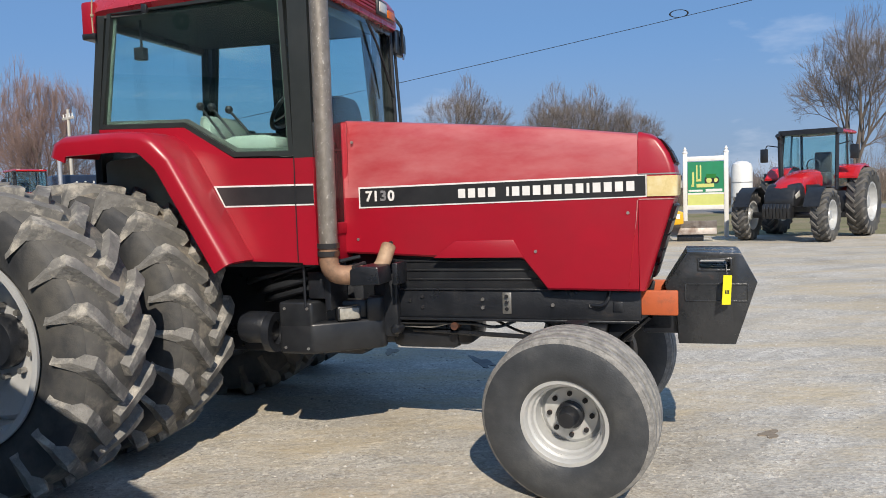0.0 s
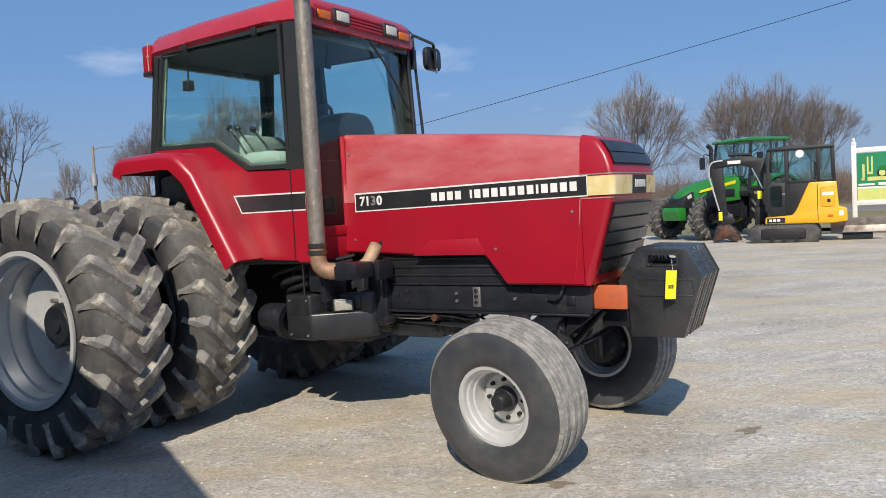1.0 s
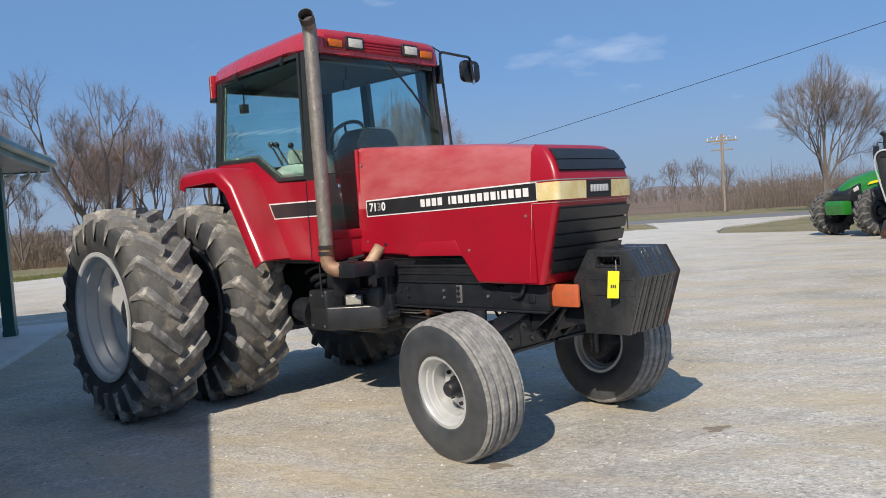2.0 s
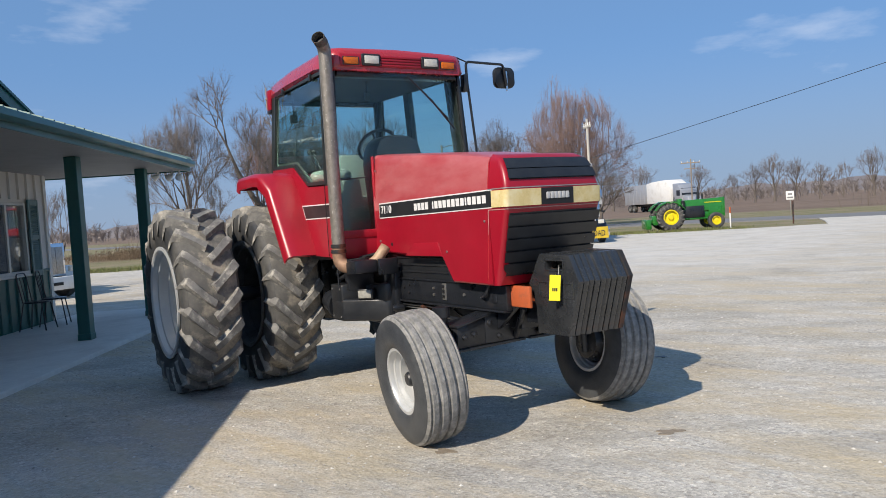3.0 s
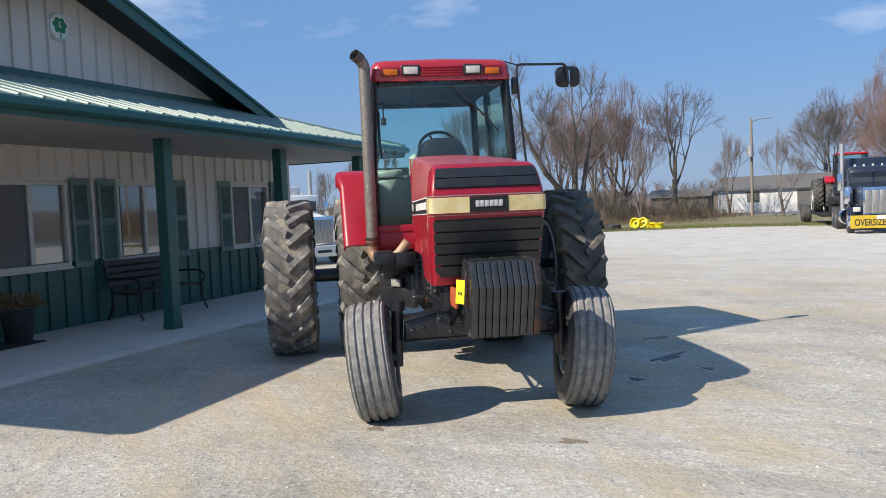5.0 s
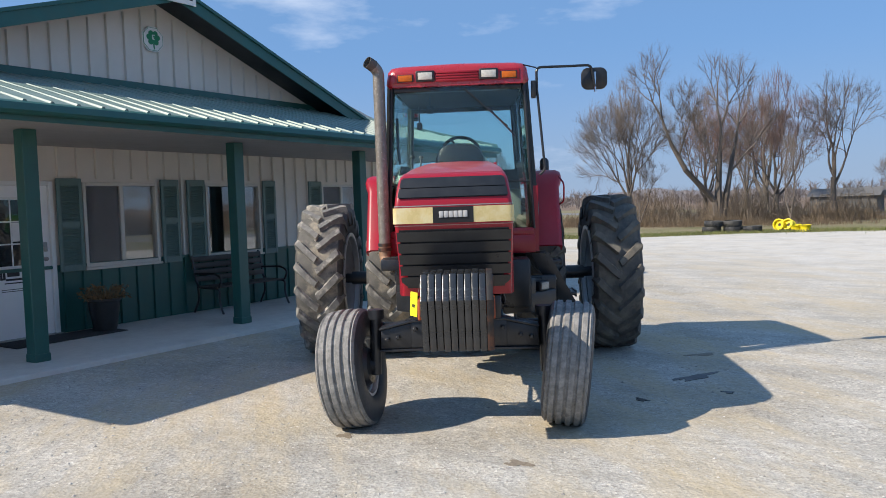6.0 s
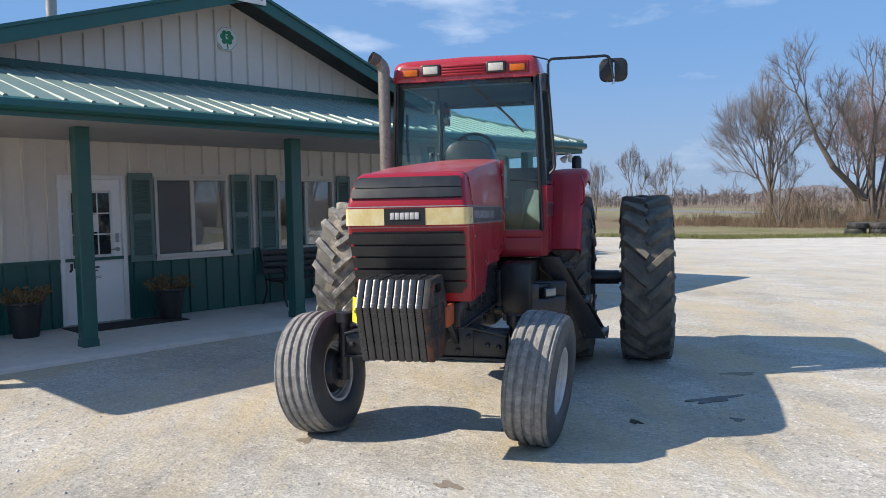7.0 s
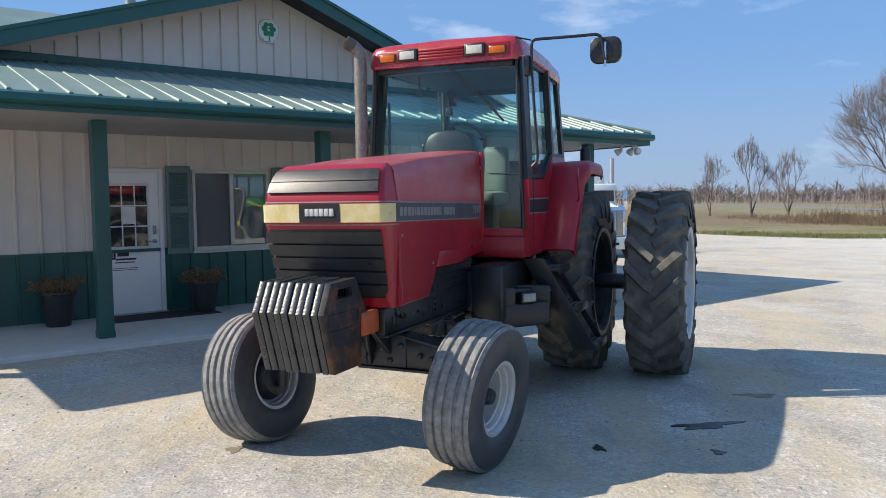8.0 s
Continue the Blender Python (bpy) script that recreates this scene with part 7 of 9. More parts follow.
def build_steps():
    # left-hand steps under the door, with bright treads
    for x, y, z in ((-1.28, 0.845, 1.085), (-1.36, 0.985, 0.765), (-1.43, 1.13, 0.455)):
        st = part("step", box(x - 0.17, x + 0.17, y - 0.11, y + 0.10, z - 0.035, z, 0.008), BLACK, tractor, "black cab step with worn bright treads")
        part("step_lip", box(x - 0.17, x + 0.17, y + 0.09, y + 0.105, z - 0.05, z + 0.012, 0.004), BLACK, st)
        for i in range(4):
            part("tread", box(x - 0.14, x + 0.14, y - 0.08 + 0.045 * i, y - 0.07 + 0.045 * i, z, z + 0.007, 0.002), STEEL, st)
    riser = prism([(0.70, 1.13), (0.78, 1.13), (1.075, 0.40), (1.02, 0.38)], -0.165, 0.165, "x", 0.008)
    for v in riser.verts:
        v.co.x += -1.28 - 0.15 * (1.10 - v.co.z) / 0.65
    part("step_riser", riser, BLACK, tractor, "black sloping step back")
    for dx, y0, y1 in ((-0.178, 0.74, 1.17), (0.178, 0.64, 1.05)):
        b = prism([(y0, 1.16), (0.82, 1.16), (1.22, 0.40), (y1, 0.40)], dx - 0.008, dx + 0.008, "x", 0.003)
        for v in b.verts:
            v.co.x += -1.28 - 0.15 * (1.10 - v.co.z) / 0.65
        part("step_stringer", b, BLACK, tractor)
    part("mud_box", box(-1.30, -0.60, 0.36, 0.62, 0.70, 1.14, 0.03), BLACK, tractor, "black fuel tank side")
    part("fender_handle", tube(arc([(-1.60, 0.985, 1.62), (-1.52, 1.02, 1.64), (-1.46, 1.02, 1.82), (-1.62, 0.985, 1.90)], 0.05), 0.009, 8), RED, tractor)
    part("flasher", lathe([(0.0, 0.0), (0.05, 0.0), (0.05, 0.10), (0.03, 0.13), (0.0, 0.13)], 16, "z", centre=(-2.35, 0.90, 2.0), closed=False), BLACK, tractor)


build_hood(), build_nose(), build_decals(), build_chassis(), build_tool_box(-1, RIGHT_BOX, (-0.915, 0.505), 0.95), build_tool_box(1, LEFT_BOX, (-0.885, 0.735), 0.95), build_weights(), build_front_axle(), build_exhaust(), build_cab()
# inner pair gets the dark shade colour, outer pair plain silver
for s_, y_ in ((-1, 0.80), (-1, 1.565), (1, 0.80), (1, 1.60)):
    rear_wheel(tractor, AXLE_X, s_ * y_, AXLE_Z, s_, dish=-0.10 if y_ < 1 else -0.06, rim_mat=WHEEL_SHADE if y_ < 1 else None, worn=s_ > 0)


# ---- vehicles and things farther off ----
RUBBER_FAR = surf("parked_tyre_lugs", (0.08, 0.078, 0.073), (0.15, 0.143, 0.13), 9, (0.65, 0.9), bump=0.3, bscale=60, dirt=(0.22, 0.205, 0.18), dirt_scale=6.0, dirt_at=(0.56, 0.75))


def lug_wheel(parent, x, y, z, R, w, rim, rim_mat, name="wheel", lugs=20, turn=0.0, rubber=None):
    """A small lugged wheel for the machines across the lot."""
    k = w / 2
    b = lathe([(rim, -k * 0.8), (rim + 0.02, -k * 0.86), (rim - 0.03, -k * 0.86), (rim * 0.85, -k * 0.3), (rim * 0.85, k * 0.3), (rim - 0.03, k * 0.86), (rim + 0.02, k * 0.86), (rim, k * 0.8)], 28, "y")
    lathe([(rim * 0.87, -0.02), (rim * 0.87, 0.02), (rim * 0.4, 0.05), (rim * 0.4, -0.05)], 24, "y", b)
    lathe([(0.0, -0.13), (rim * 0.32, -0.13), (rim * 0.42, -0.05), (rim * 0.42, 0.05), (rim * 0.32, 0.13), (0.0, 0.13)], 18, "y", b, closed=False)
    wheel = part(name, b, rim_mat, parent)
    wheel.matrix_basis = pose(x, y, z, 0, 0, turn)
    tb, lb = lug_tyre(R, w, rim, lugs, 0.04, 0.055)
    part("tyre", tb, rubber or RUBBER, wheel, smooth=50)
    part("tread", lb, rubber or RUBBER_FAR, wheel, smooth=25)
    return wheel


def modern_tractor(m, label, paint, rim_mat, hood_len=1.95, roof_mat=None, duals=False, R=0.90, Rf=0.68, nose_mat=None, weights=True, weight_mat=None, beacon=False, rear_y=0.98, front_y=0.92, front_rim=None, stripe_mat=None, big_nose=False, mudguards=True):
    """A modern cab tractor: x ahead, y left, origin on the ground under the rear axle."""
    t = thing("parked_tractor", m, label, "tractor")
    wb = 2.75
    rows = []
    for x, w, z0, z1 in ((0.95, 0.40, 1.15, 1.92), (1.5, 0.40, 1.12, 1.88), (2.2, 0.39, 1.08, 1.78), (2.75, 0.36, 1.02, 1.62), (3.05, 0.33, 0.98, 1.45), (3.16, 0.26, 1.0, 1.30)):
        rows.append([(x, -w, z0), (x, -w, z1 - 0.22), (x, -w * 0.85, z1 - 0.07), (x, -w * 0.5, z1), (x, 0, z1 + 0.02), (x, w * 0.5, z1), (x, w * 0.85, z1 - 0.07), (x, w, z1 - 0.22), (x, w, z0)])
    hood = part("hood", loft(rows), paint, t, smooth=50)
    if big_nose:
        part("grille", prism([(2.25, 0.92), (2.38, 1.46), (2.62, 1.57), (2.95, 1.52), (3.14, 1.38), (3.24, 1.16), (3.24, 0.92)], -0.40, 0.40, "y", 0.07), nose_mat or BLACK, t, "black moulded grille and nose")
        part("roof_visor", loft([[(x, y, z) for x, y in ((0.52, -0.82), (1.0, -0.80), (1.06, 0), (1.0, 0.80), (0.52, 0.82))] for z in (2.93, 3.07)]), BLACK, t, "black roof visor", smooth=0)
    else:
        part("grille", prism([(2.70, 0.98), (2.78, 1.50), (3.02, 1.40), (3.20, 1.26), (3.20, 0.95)], -0.36, 0.36, "y", 0.05), nose_mat or BLACK, t, "black grille")
    for s in (-1, 1):
        part("headlight", prism([(2.80, 1.20), (3.10, 1.14), (3.16, 1.24), (2.86, 1.36)] if big_nose else [(2.86, 1.30), (3.03, 1.24), (3.06, 1.33), (2.90, 1.42)], s * 0.22 if big_nose else s * 0.30, s * 0.415 if big_nose else s * 0.368, "y", 0.01), LAMP, t, "clear swept headlight")
        part("side_vent", box(1.2, 2.3, min(s * 0.40, s * 0.41), max(s * 0.40, s * 0.41), 1.25, 1.50, 0.01), BLACK, t)
    if stripe_mat:
        for s in (-1, 1):
            part("hood_stripe", prism([(1.15, 1.66), (1.15, 1.76), (2.55, 1.50), (2.62, 1.42)], s * 0.385, s * 0.418, "y", 0.004), stripe_mat, t, "yellow hood stripe")
    ch = bmesh.new()
    box(0.2, 3.0, -0.28, 0.28, 0.62, 1.15, 0.05, bm=ch), box(-0.5, 0.9, -0.40, 0.40, 0.55, 1.25, 0.06, bm=ch)
    part("chassis", ch, CAST, t)
    part("rear_axle", rod((0, -rear_y, R), (0, rear_y, R), 0.09), CAST, t)
    part("front_axle", rod((wb, -0.85, Rf), (wb, 0.85, Rf), 0.08), CAST, t)
    # cab
    px, py = (-0.72, 0.98), 0.78
    for s in (-1, 1):
        part("pillar", rod((0.98, s * py, 1.35), (0.78, s * 0.74, 2.98), 0.05, seg=6), BLACK, t)
        part("pillar", rod((0.05, s * (py + 0.04), 1.5), (0.0, s * 0.76, 2.98), 0.03, seg=6), BLACK, t)
        part("pillar", rod((-0.72, s * 0.70, 1.7), (-0.66, s * 0.70, 2.98), 0.04, seg=6), BLACK, t)
        p = part("pane", prism([(0.95, 1.40), (0.76, 2.92), (-0.62, 2.92), (-0.68, 1.78), (0.05, 1.55)], s * 0.755, s * 0.765, "y"), GLASS_CAB, t, smooth=0)
        p.visible_shadow = False
        part("cab_step", box(0.35, 0.85, min(s * 0.62, s * 1.0), max(s * 0.62, s * 1.0), 0.55, 1.30, 0.04), BLACK, t)
        rows = []
        for k in range(8):
            a = radians(-50 + 21 * k)
            x, z = (R + 0.12) * -math.sin(a) * -1, R + (R + 0.12) * math.cos(a)
            x = (R + 0.12) * math.sin(radians(48 - 21 * k))
            z = R + (R + 0.12) * math.cos(radians(48 - 21 * k))
            rows.append([(x, s * 0.66, z), (x, s * 1.26, z), (x, s * 1.27, z - 0.06), (x, s * 0.66, z - 0.04)])
        part("fender", loft(rows), paint, t, smooth=50)
        rows = []
        for k in range(6):
            a = radians(70 - 28 * k)
            x, z = wb + (Rf + 0.09) * math.sin(a), Rf + (Rf + 0.09) * math.cos(a)
            rows.append([(x, s * 0.70, z), (x, s * 1.10, z), (x, s * 1.10, z - 0.03), (x, s * 0.70, z - 0.03)])
        if mudguards:
            part("front_fender", loft(rows), BLACK, t, smooth=50)
        part("mirror_arm", tube(arc([(0.82, s * 0.76, 2.6), (0.95, s * 1.15, 2.68), (0.95, s * 1.22, 2.5)], 0.05), 0.015, 6), BLACK, t)
        part("mirror", box(0.92, 0.98, min(s * 1.12, s * 1.34), max(s * 1.12, s * 1.34), 2.18, 2.58, 0.02), BLACK, t, "black door mirror")
        part("work_lamp", box(0.80, 0.88, min(s * 0.44, s * 0.62), max(s * 0.44, s * 0.62), 2.99, 3.07, 0.01), LAMP, t)
    for x, a, c in ((0.88, 1.45, 2.92), (-0.68, 1.75, 2.92)):
        p = part("pane", loft([[(x + 0.07, -0.74, a), (x + 0.07, 0.74, a), (x + 0.078, 0.74, a), (x + 0.078, -0.74, a)], [(x - 0.07 * (1 if x > 0 else 0), -0.72, c), (x - 0.07 * (1 if x > 0 else 0), 0.72, c), (x + 0.008 - 0.07 * (1 if x > 0 else 0), 0.72, c), (x + 0.008 - 0.07 * (1 if x > 0 else 0), -0.72, c)]]), GLASS_CAB, t, smooth=0)
        p.visible_shadow = False
    part("roof", loft([[(x, y, z) for x, y in ((-0.85 + i, -0.80 + i * 0.6), (0.95 - i, -0.78 + i * 0.6), (1.02 - i, 0), (0.95 - i, 0.78 - i * 0.6), (-0.85 + i, 0.80 - i * 0.6))] for z, i in ((2.95, 0.04), (2.98, 0.0), (3.03, 0.02), (3.08, 0.16))]), roof_mat or paint, t, smooth=40)
    part("cab_floor", box(-0.75, 1.0, -0.74, 0.74, 1.25, 1.42, 0.02), BLACK, t)
    part("seat", box(-0.45, 0.05, -0.25, 0.25, 1.42, 1.85, 0.06), INTERIOR_DARK, t)
    part("seat_back", box(-0.5, -0.36, -0.24, 0.24, 1.8, 2.45, 0.05), INTERIOR_DARK, t)
    part("steering_wheel", lathe([(0.17, -0.015), (0.20, 0.0), (0.17, 0.015)], 18, "x", centre=(0.45, 0, 2.05)), BLACK, t)
    part("exhaust", tube(arc([(1.02, -0.70, 1.3), (1.02, -0.74, 2.55), (1.02, -0.74, 2.85), (1.14, -0.78, 2.95)], 0.1), 0.07, 12), BLACK, t, "black exhaust stack")
    if weights:
        for k in range(8):
            part("front_weight", prism([(3.12, 0.62), (3.12, 1.0), (3.38, 1.02), (3.46, 0.9), (3.40, 0.62)], -0.36 + 0.09 * k, -0.28 + 0.09 * k, "y", 0.012), weight_mat or BLACK, t)
    if beacon:
        part("beacon", lathe([(0.0, 3.05), (0.05, 3.12), (0.05, 3.24), (0.0, 3.26)], 12, "z", centre=(0.5, 0.68, 0), closed=False), AMBER, t)
    for s in (-1, 1):
        lug_wheel(t, 0, s * rear_y, R, R, 0.50, R * 0.56, rim_mat, "rear_wheel")
        if duals:
            lug_wheel(t, 0, s * 1.58, R, R, 0.50, R * 0.56, rim_mat, "rear_wheel")
        lug_wheel(t, wb, s * front_y, Rf, Rf, 0.40, Rf * 0.55, front_rim or rim_mat, "front_wheel", 18)
    return t


DARK_RED = surf("deep_red_paint", (0.50, 0.012, 0.016), (0.42, 0.010, 0.013), 3, (0.18, 0.3), coat=0.4)
big_red = modern_tractor(pose(11.16, 23.11, 0, 0, 0, -133), "newer bright red cab tractor parked at the edge of the lot", DARK_RED, SILVER, roof_mat=DARK_RED, rear_y=1.22, front_y=1.03, R=0.97, Rf=0.70, big_nose=True)
modern_tractor(pose(5.15, 26.7, 0, 0, 0, -142), "green cab tractor with yellow wheels parked behind the digger", GREEN_PAINT, YELLOW_RIM, roof_mat=GREEN_PAINT, weight_mat=GREEN_PAINT, front_rim=CAST, stripe_mat=YELLOW_RIM, mudguards=False)


def mini_excavator(m):
    t = thing("mini_excavator", m, "yellow and charcoal mini excavator with rubber tracks and cab", "excavator")
    # x ahead (towards the boom), y left
    for s in (-1, 1):
        tr, out = bmesh.new(), []
        mid, L, r = 0.19, 0.63, 0.235
        for k in range(13):
            a = radians(90 + 15 * k)
            out.append((mid - L + r * math.cos(a), r + r * math.sin(a)))
        for k in range(13):
            a = radians(-90 + 15 * k)
            out.append((mid + L + r * math.cos(a), r + r * math.sin(a)))
        prism(out, s * 0.46, s * 0.78, "y", 0.02, bm=tr)
        track = part("track", tr, RUBBER, t, "black rubber track")
        part("track_frame", box(mid - 0.52, mid + 0.56, min(s * 0.77, s * 0.80), max(s * 0.77, s * 0.80), 0.10, 0.37, 0.03), DARK_GREY, track)
        for k in range(3):
            part("roller", lathe([(0.0, -0.02), (0.06, -0.02), (0.06, 0.02), (0.0, 0.02)], 12, "y", centre=(mid - 0.3 + 0.3 * k, s * 0.805, 0.08), closed=False), CAST, track)
        lug = part("track_lug", box(-0.028, 0.028, -0.16, 0.16, 0.0, 0.03, 0.006), RUBBER, track)
        lug.matrix_basis = pose(mid - L, s * 0.62, 2 * r)
        for k in range(1, 14):
            again(lug, "track_lug", track, pose(mid - L + 0.097 * k, s * 0.62, 2 * r))
        for k in range(12):
            a = radians(90 + 15 * k)
            again(lug, "track_lug", track, pose(mid - L + r * math.cos(a), s * 0.62, r + r * math.sin(a), 0, 90 - math.degrees(a), 0))
            a = radians(-90 + 15 * (k + 1))
            again(lug, "track_lug", track, pose(mid + L + r * math.cos(a), s * 0.62, r + r * math.sin(a), 0, 90 - math.degrees(a), 0))
    part("undercarriage", box(-0.4, 0.6, -0.5, 0.5, 0.25, 0.52, 0.03), DARK_GREY, t)
    house = part("house", prism([(0.66, 0.50), (0.64, 0.68), (-0.02, 0.72), (-0.12, 0.86), (-0.40, 1.50), (-0.46, 1.57), (-1.08, 1.56), (-1.12, 0.90), (-1.31, 0.85), (-1.32, 0.52), (-1.0, 0.48)], -0.70, 0.70, "y", 0.035), YELLOW_PAINT, t, "yellow engine housing")
    for s in (-1, 1):
        y0, y1 = min(s * 0.70, s * 0.708), max(s * 0.70, s * 0.708)
        part("service_door", box(-1.02, -0.70, y0, y1, 0.92, 1.42, 0.02), YELLOW_PAINT, house, "yellow service door")
        part("door_seam", box(-0.635, -0.62, y0, y1, 0.56, 1.52), DARK_GREY, house)
        part("white_bars", box(-1.0, -0.74, y0 - 0.003, y1 + 0.003, 1.20, 1.29), WHITE, house, "white bars")
        part("latch", box(-0.93, -0.85, y0 - 0.003, y1 + 0.003, 1.02, 1.11, 0.004), BLACK, house)
        part("model_plate", box(0.16, 0.60, y0 - 0.002, y1 + 0.002, 0.53, 0.66), DARK_GREY, house)
        for k in range(3):
            part("plate_bar", box(0.28 + 0.10 * k, 0.35 + 0.10 * k, y0 - 0.005, y1 + 0.005, 0.565, 0.625), WHITE, house)
        part("side_lamp", box(-0.98, -0.86, y0 - 0.004, y1 + 0.004, 0.64, 0.70, 0.004), AMBER, house)
        part("warning_patch", box(-1.22, -1.12, y0 - 0.003, y1 + 0.003, 0.66, 0.80), WHITE, house)
    y0, y1 = -0.02, 0.68
    for y in (y0, y1 - 0.05):
        for a, c in (((0.60, 0.86), (0.53, 2.46)), ((0.10, 0.78), (0.10, 2.50)), ((-0.66, 1.56), (-0.66, 2.48)), ((-1.02, 1.56), (-1.0, 2.46))):
            part("cab_post", prism([(a[0] - 0.045, a[1]), (a[0] + 0.045, a[1]), (c[0] + 0.045, c[1]), (c[0] - 0.045, c[1])], y, y + 0.05, "y", 0.008), DARK_GREY, t)
        part("cab_door", prism([(0.645, 0.86), (0.60, 1.58), (0.10, 1.58), (0.10, 0.72), (0.5, 0.70)], y, y + 0.045, "y", 0.01), DARK_GREY, t, "charcoal cab door")
        part("cab_panel", prism([(0.10, 0.72), (0.10, 1.60), (-0.42, 1.62), (-0.40, 1.50), (-0.12, 0.86), (-0.02, 0.72)], y, y + 0.042, "y", 0.01), DARK_GREY, t, "charcoal side panel")
        part("door_handle", box(0.14, 0.22, y1, y1 + 0.02, 1.25, 1.31, 0.006), STEEL, t)
        part("cab_rail", box(-1.02, 0.10, y, y + 0.05, 1.55, 1.63, 0.01), DARK_GREY, t)
        for xa, xb, za in ((0.50, 0.15, 1.58), (0.06, -0.62, 1.62), (-0.70, -0.97, 1.62)):
            p = part("pane", box(xb, xa, y + 0.02, y + 0.026, za, 2.44), GLASS_CAB, t, smooth=0)
            p.visible_shadow = False
        part("low_pane", box(0.22, 0.50, y + 0.046, y + 0.049, 0.95, 1.5, 0.001), GLASS_CAB, t, smooth=0)
    part("cab_roof", prism([(0.58, 2.44), (0.53, 2.50), (0.1, 2.55), (-1.03, 2.50), (-1.06, 2.43)], y0 - 0.03, y1 + 0.03, "y", 0.02), DARK_GREY, t)
    p = part("pane", box(0.56, 0.566, y0 + 0.05, y1 - 0.05, 0.9, 2.42), GLASS_CAB, t, smooth=0)
    p.visible_shadow = False
    part("seat", box(-0.55, -0.1, 0.1, 0.5, 0.9, 1.55, 0.06), INTERIOR_DARK, t)
    part("seat_back", box(-0.62, -0.48, 0.1, 0.5, 1.5, 2.1, 0.05), INTERIOR_DARK, t)
    part("cab_emblem", lathe([(0.0, 0.0), (0.10, 0.0), (0.10, 0.004), (0.0, 0.004)], 20, "y", centre=(-0.23, y1 + 0.002, 2.32), closed=False), WHITE, t, "round white emblem on the cab glass")
    # boom folded high, dipper arm hanging, bucket on the ground
    part("swing_post", box(0.62, 0.95, -0.28, 0.06, 0.42, 0.95, 0.03), DARK_GREY, t)
    boom = part("boom", prism([(0.62, 0.80), (0.88, 0.78), (0.82, 1.45), (0.98, 2.02), (1.24, 2.14), (2.0, 2.10), (2.02, 2.30), (1.1, 2.38), (0.66, 2.28), (0.56, 1.5)], -0.22, -0.02, "y", 0.02), DARK_GREY, t, "charcoal boom")
    part("boom_blocks", box(1.28, 1.62, -0.018, -0.014, 2.19, 2.28), WHITE, boom, "white blocks on the boom")
    part("arm", prism([(2.08, 2.30), (1.78, 2.28), (1.70, 1.2), (1.66, 0.62), (1.84, 0.60), (1.98, 1.3), (2.10, 2.1)], -0.20, -0.05, "y", 0.015), DARK_GREY, t, "charcoal dipper arm")
    part("coupler", prism([(1.88, 0.72), (1.55, 0.80), (1.48, 0.55), (1.80, 0.42)], -0.24, 0.0, "y", 0.02), CAST, t)
    bucket = part("bucket", prism([(1.95, 0.48), (1.60, 0.52), (1.42, 0.30), (1.32, 0.04), (1.50, 0.03), (1.70, 0.10), (2.02, 0.03), (2.06, 0.10)], -0.36, 0.10, "y", 0.015), RUST, t, "rusty worn bucket")
    for k in range(4):
        part("bucket_tooth", box(1.30, 1.42, -0.34 + 0.13 * k, -0.29 + 0.13 * k, 0.0, 0.05, 0.006), STEEL, bucket)
    part("boom_ram", rod((0.92, 0.0, 0.80), (0.72, 0.0, 1.45), 0.05), DARK_GREY, t)
    part("ram_rod", rod((0.72, 0.0, 1.45), (0.98, 0.02, 2.05), 0.026), CHROME, t, "bright ram rod")
    part("arm_ram", rod((1.0, -0.12, 2.42), (1.60, -0.12, 2.45), 0.045), DARK_GREY, t)
    part("bucket_ram", rod((1.96, -0.12, 1.9), (1.94, -0.12, 1.0), 0.04), DARK_GREY, t)
    part("hose_loop", tube(arc([(1.75, 0.0, 2.30), (2.08, 0.0, 2.28), (2.14, 0.0, 1.95), (1.98, 0.0, 1.3), (1.88, 0.0, 0.9)], 0.18), 0.022, 6), SILVER, t, "pale looped hose")
    part("yellow_tag", box(0.74, 0.86, 0.08, 0.09, 1.18, 1.40, 0.003), TAG, t)
    part("yellow_tag", box(1.80, 1.90, 0.0, 0.01, 0.62, 0.86, 0.003), TAG, t)
    steel = surf("scraped_steel", (0.30, 0.27, 0.25), (0.2, 0.18, 0.165), 6, (0.35, 0.6), metal=0.6, dirt=(0.12, 0.08, 0.06))
    part("dozer_blade", prism([(0.30, 0.20), (0.22, 0.18), (0.16, 0.36), (0.20, 0.58), (0.28, 0.58), (0.23, 0.38)], -2.25, -0.92, "x", 0.01), steel, t, "scraped steel dozer blade")
    for x in (-1.25, -1.0):
        part("blade_arm", rod((-0.35, -0.1, 0.28), (x, 0.2, 0.28), 0.05), DARK_GREY, t)
    part("blade_foot", box(-1.9, -1.2, -0.1, 0.2, 0.0, 0.2, 0.03), CAST, t)


mini_excavator(pose(5.55, 22.55, 0, 0, 0, 168))


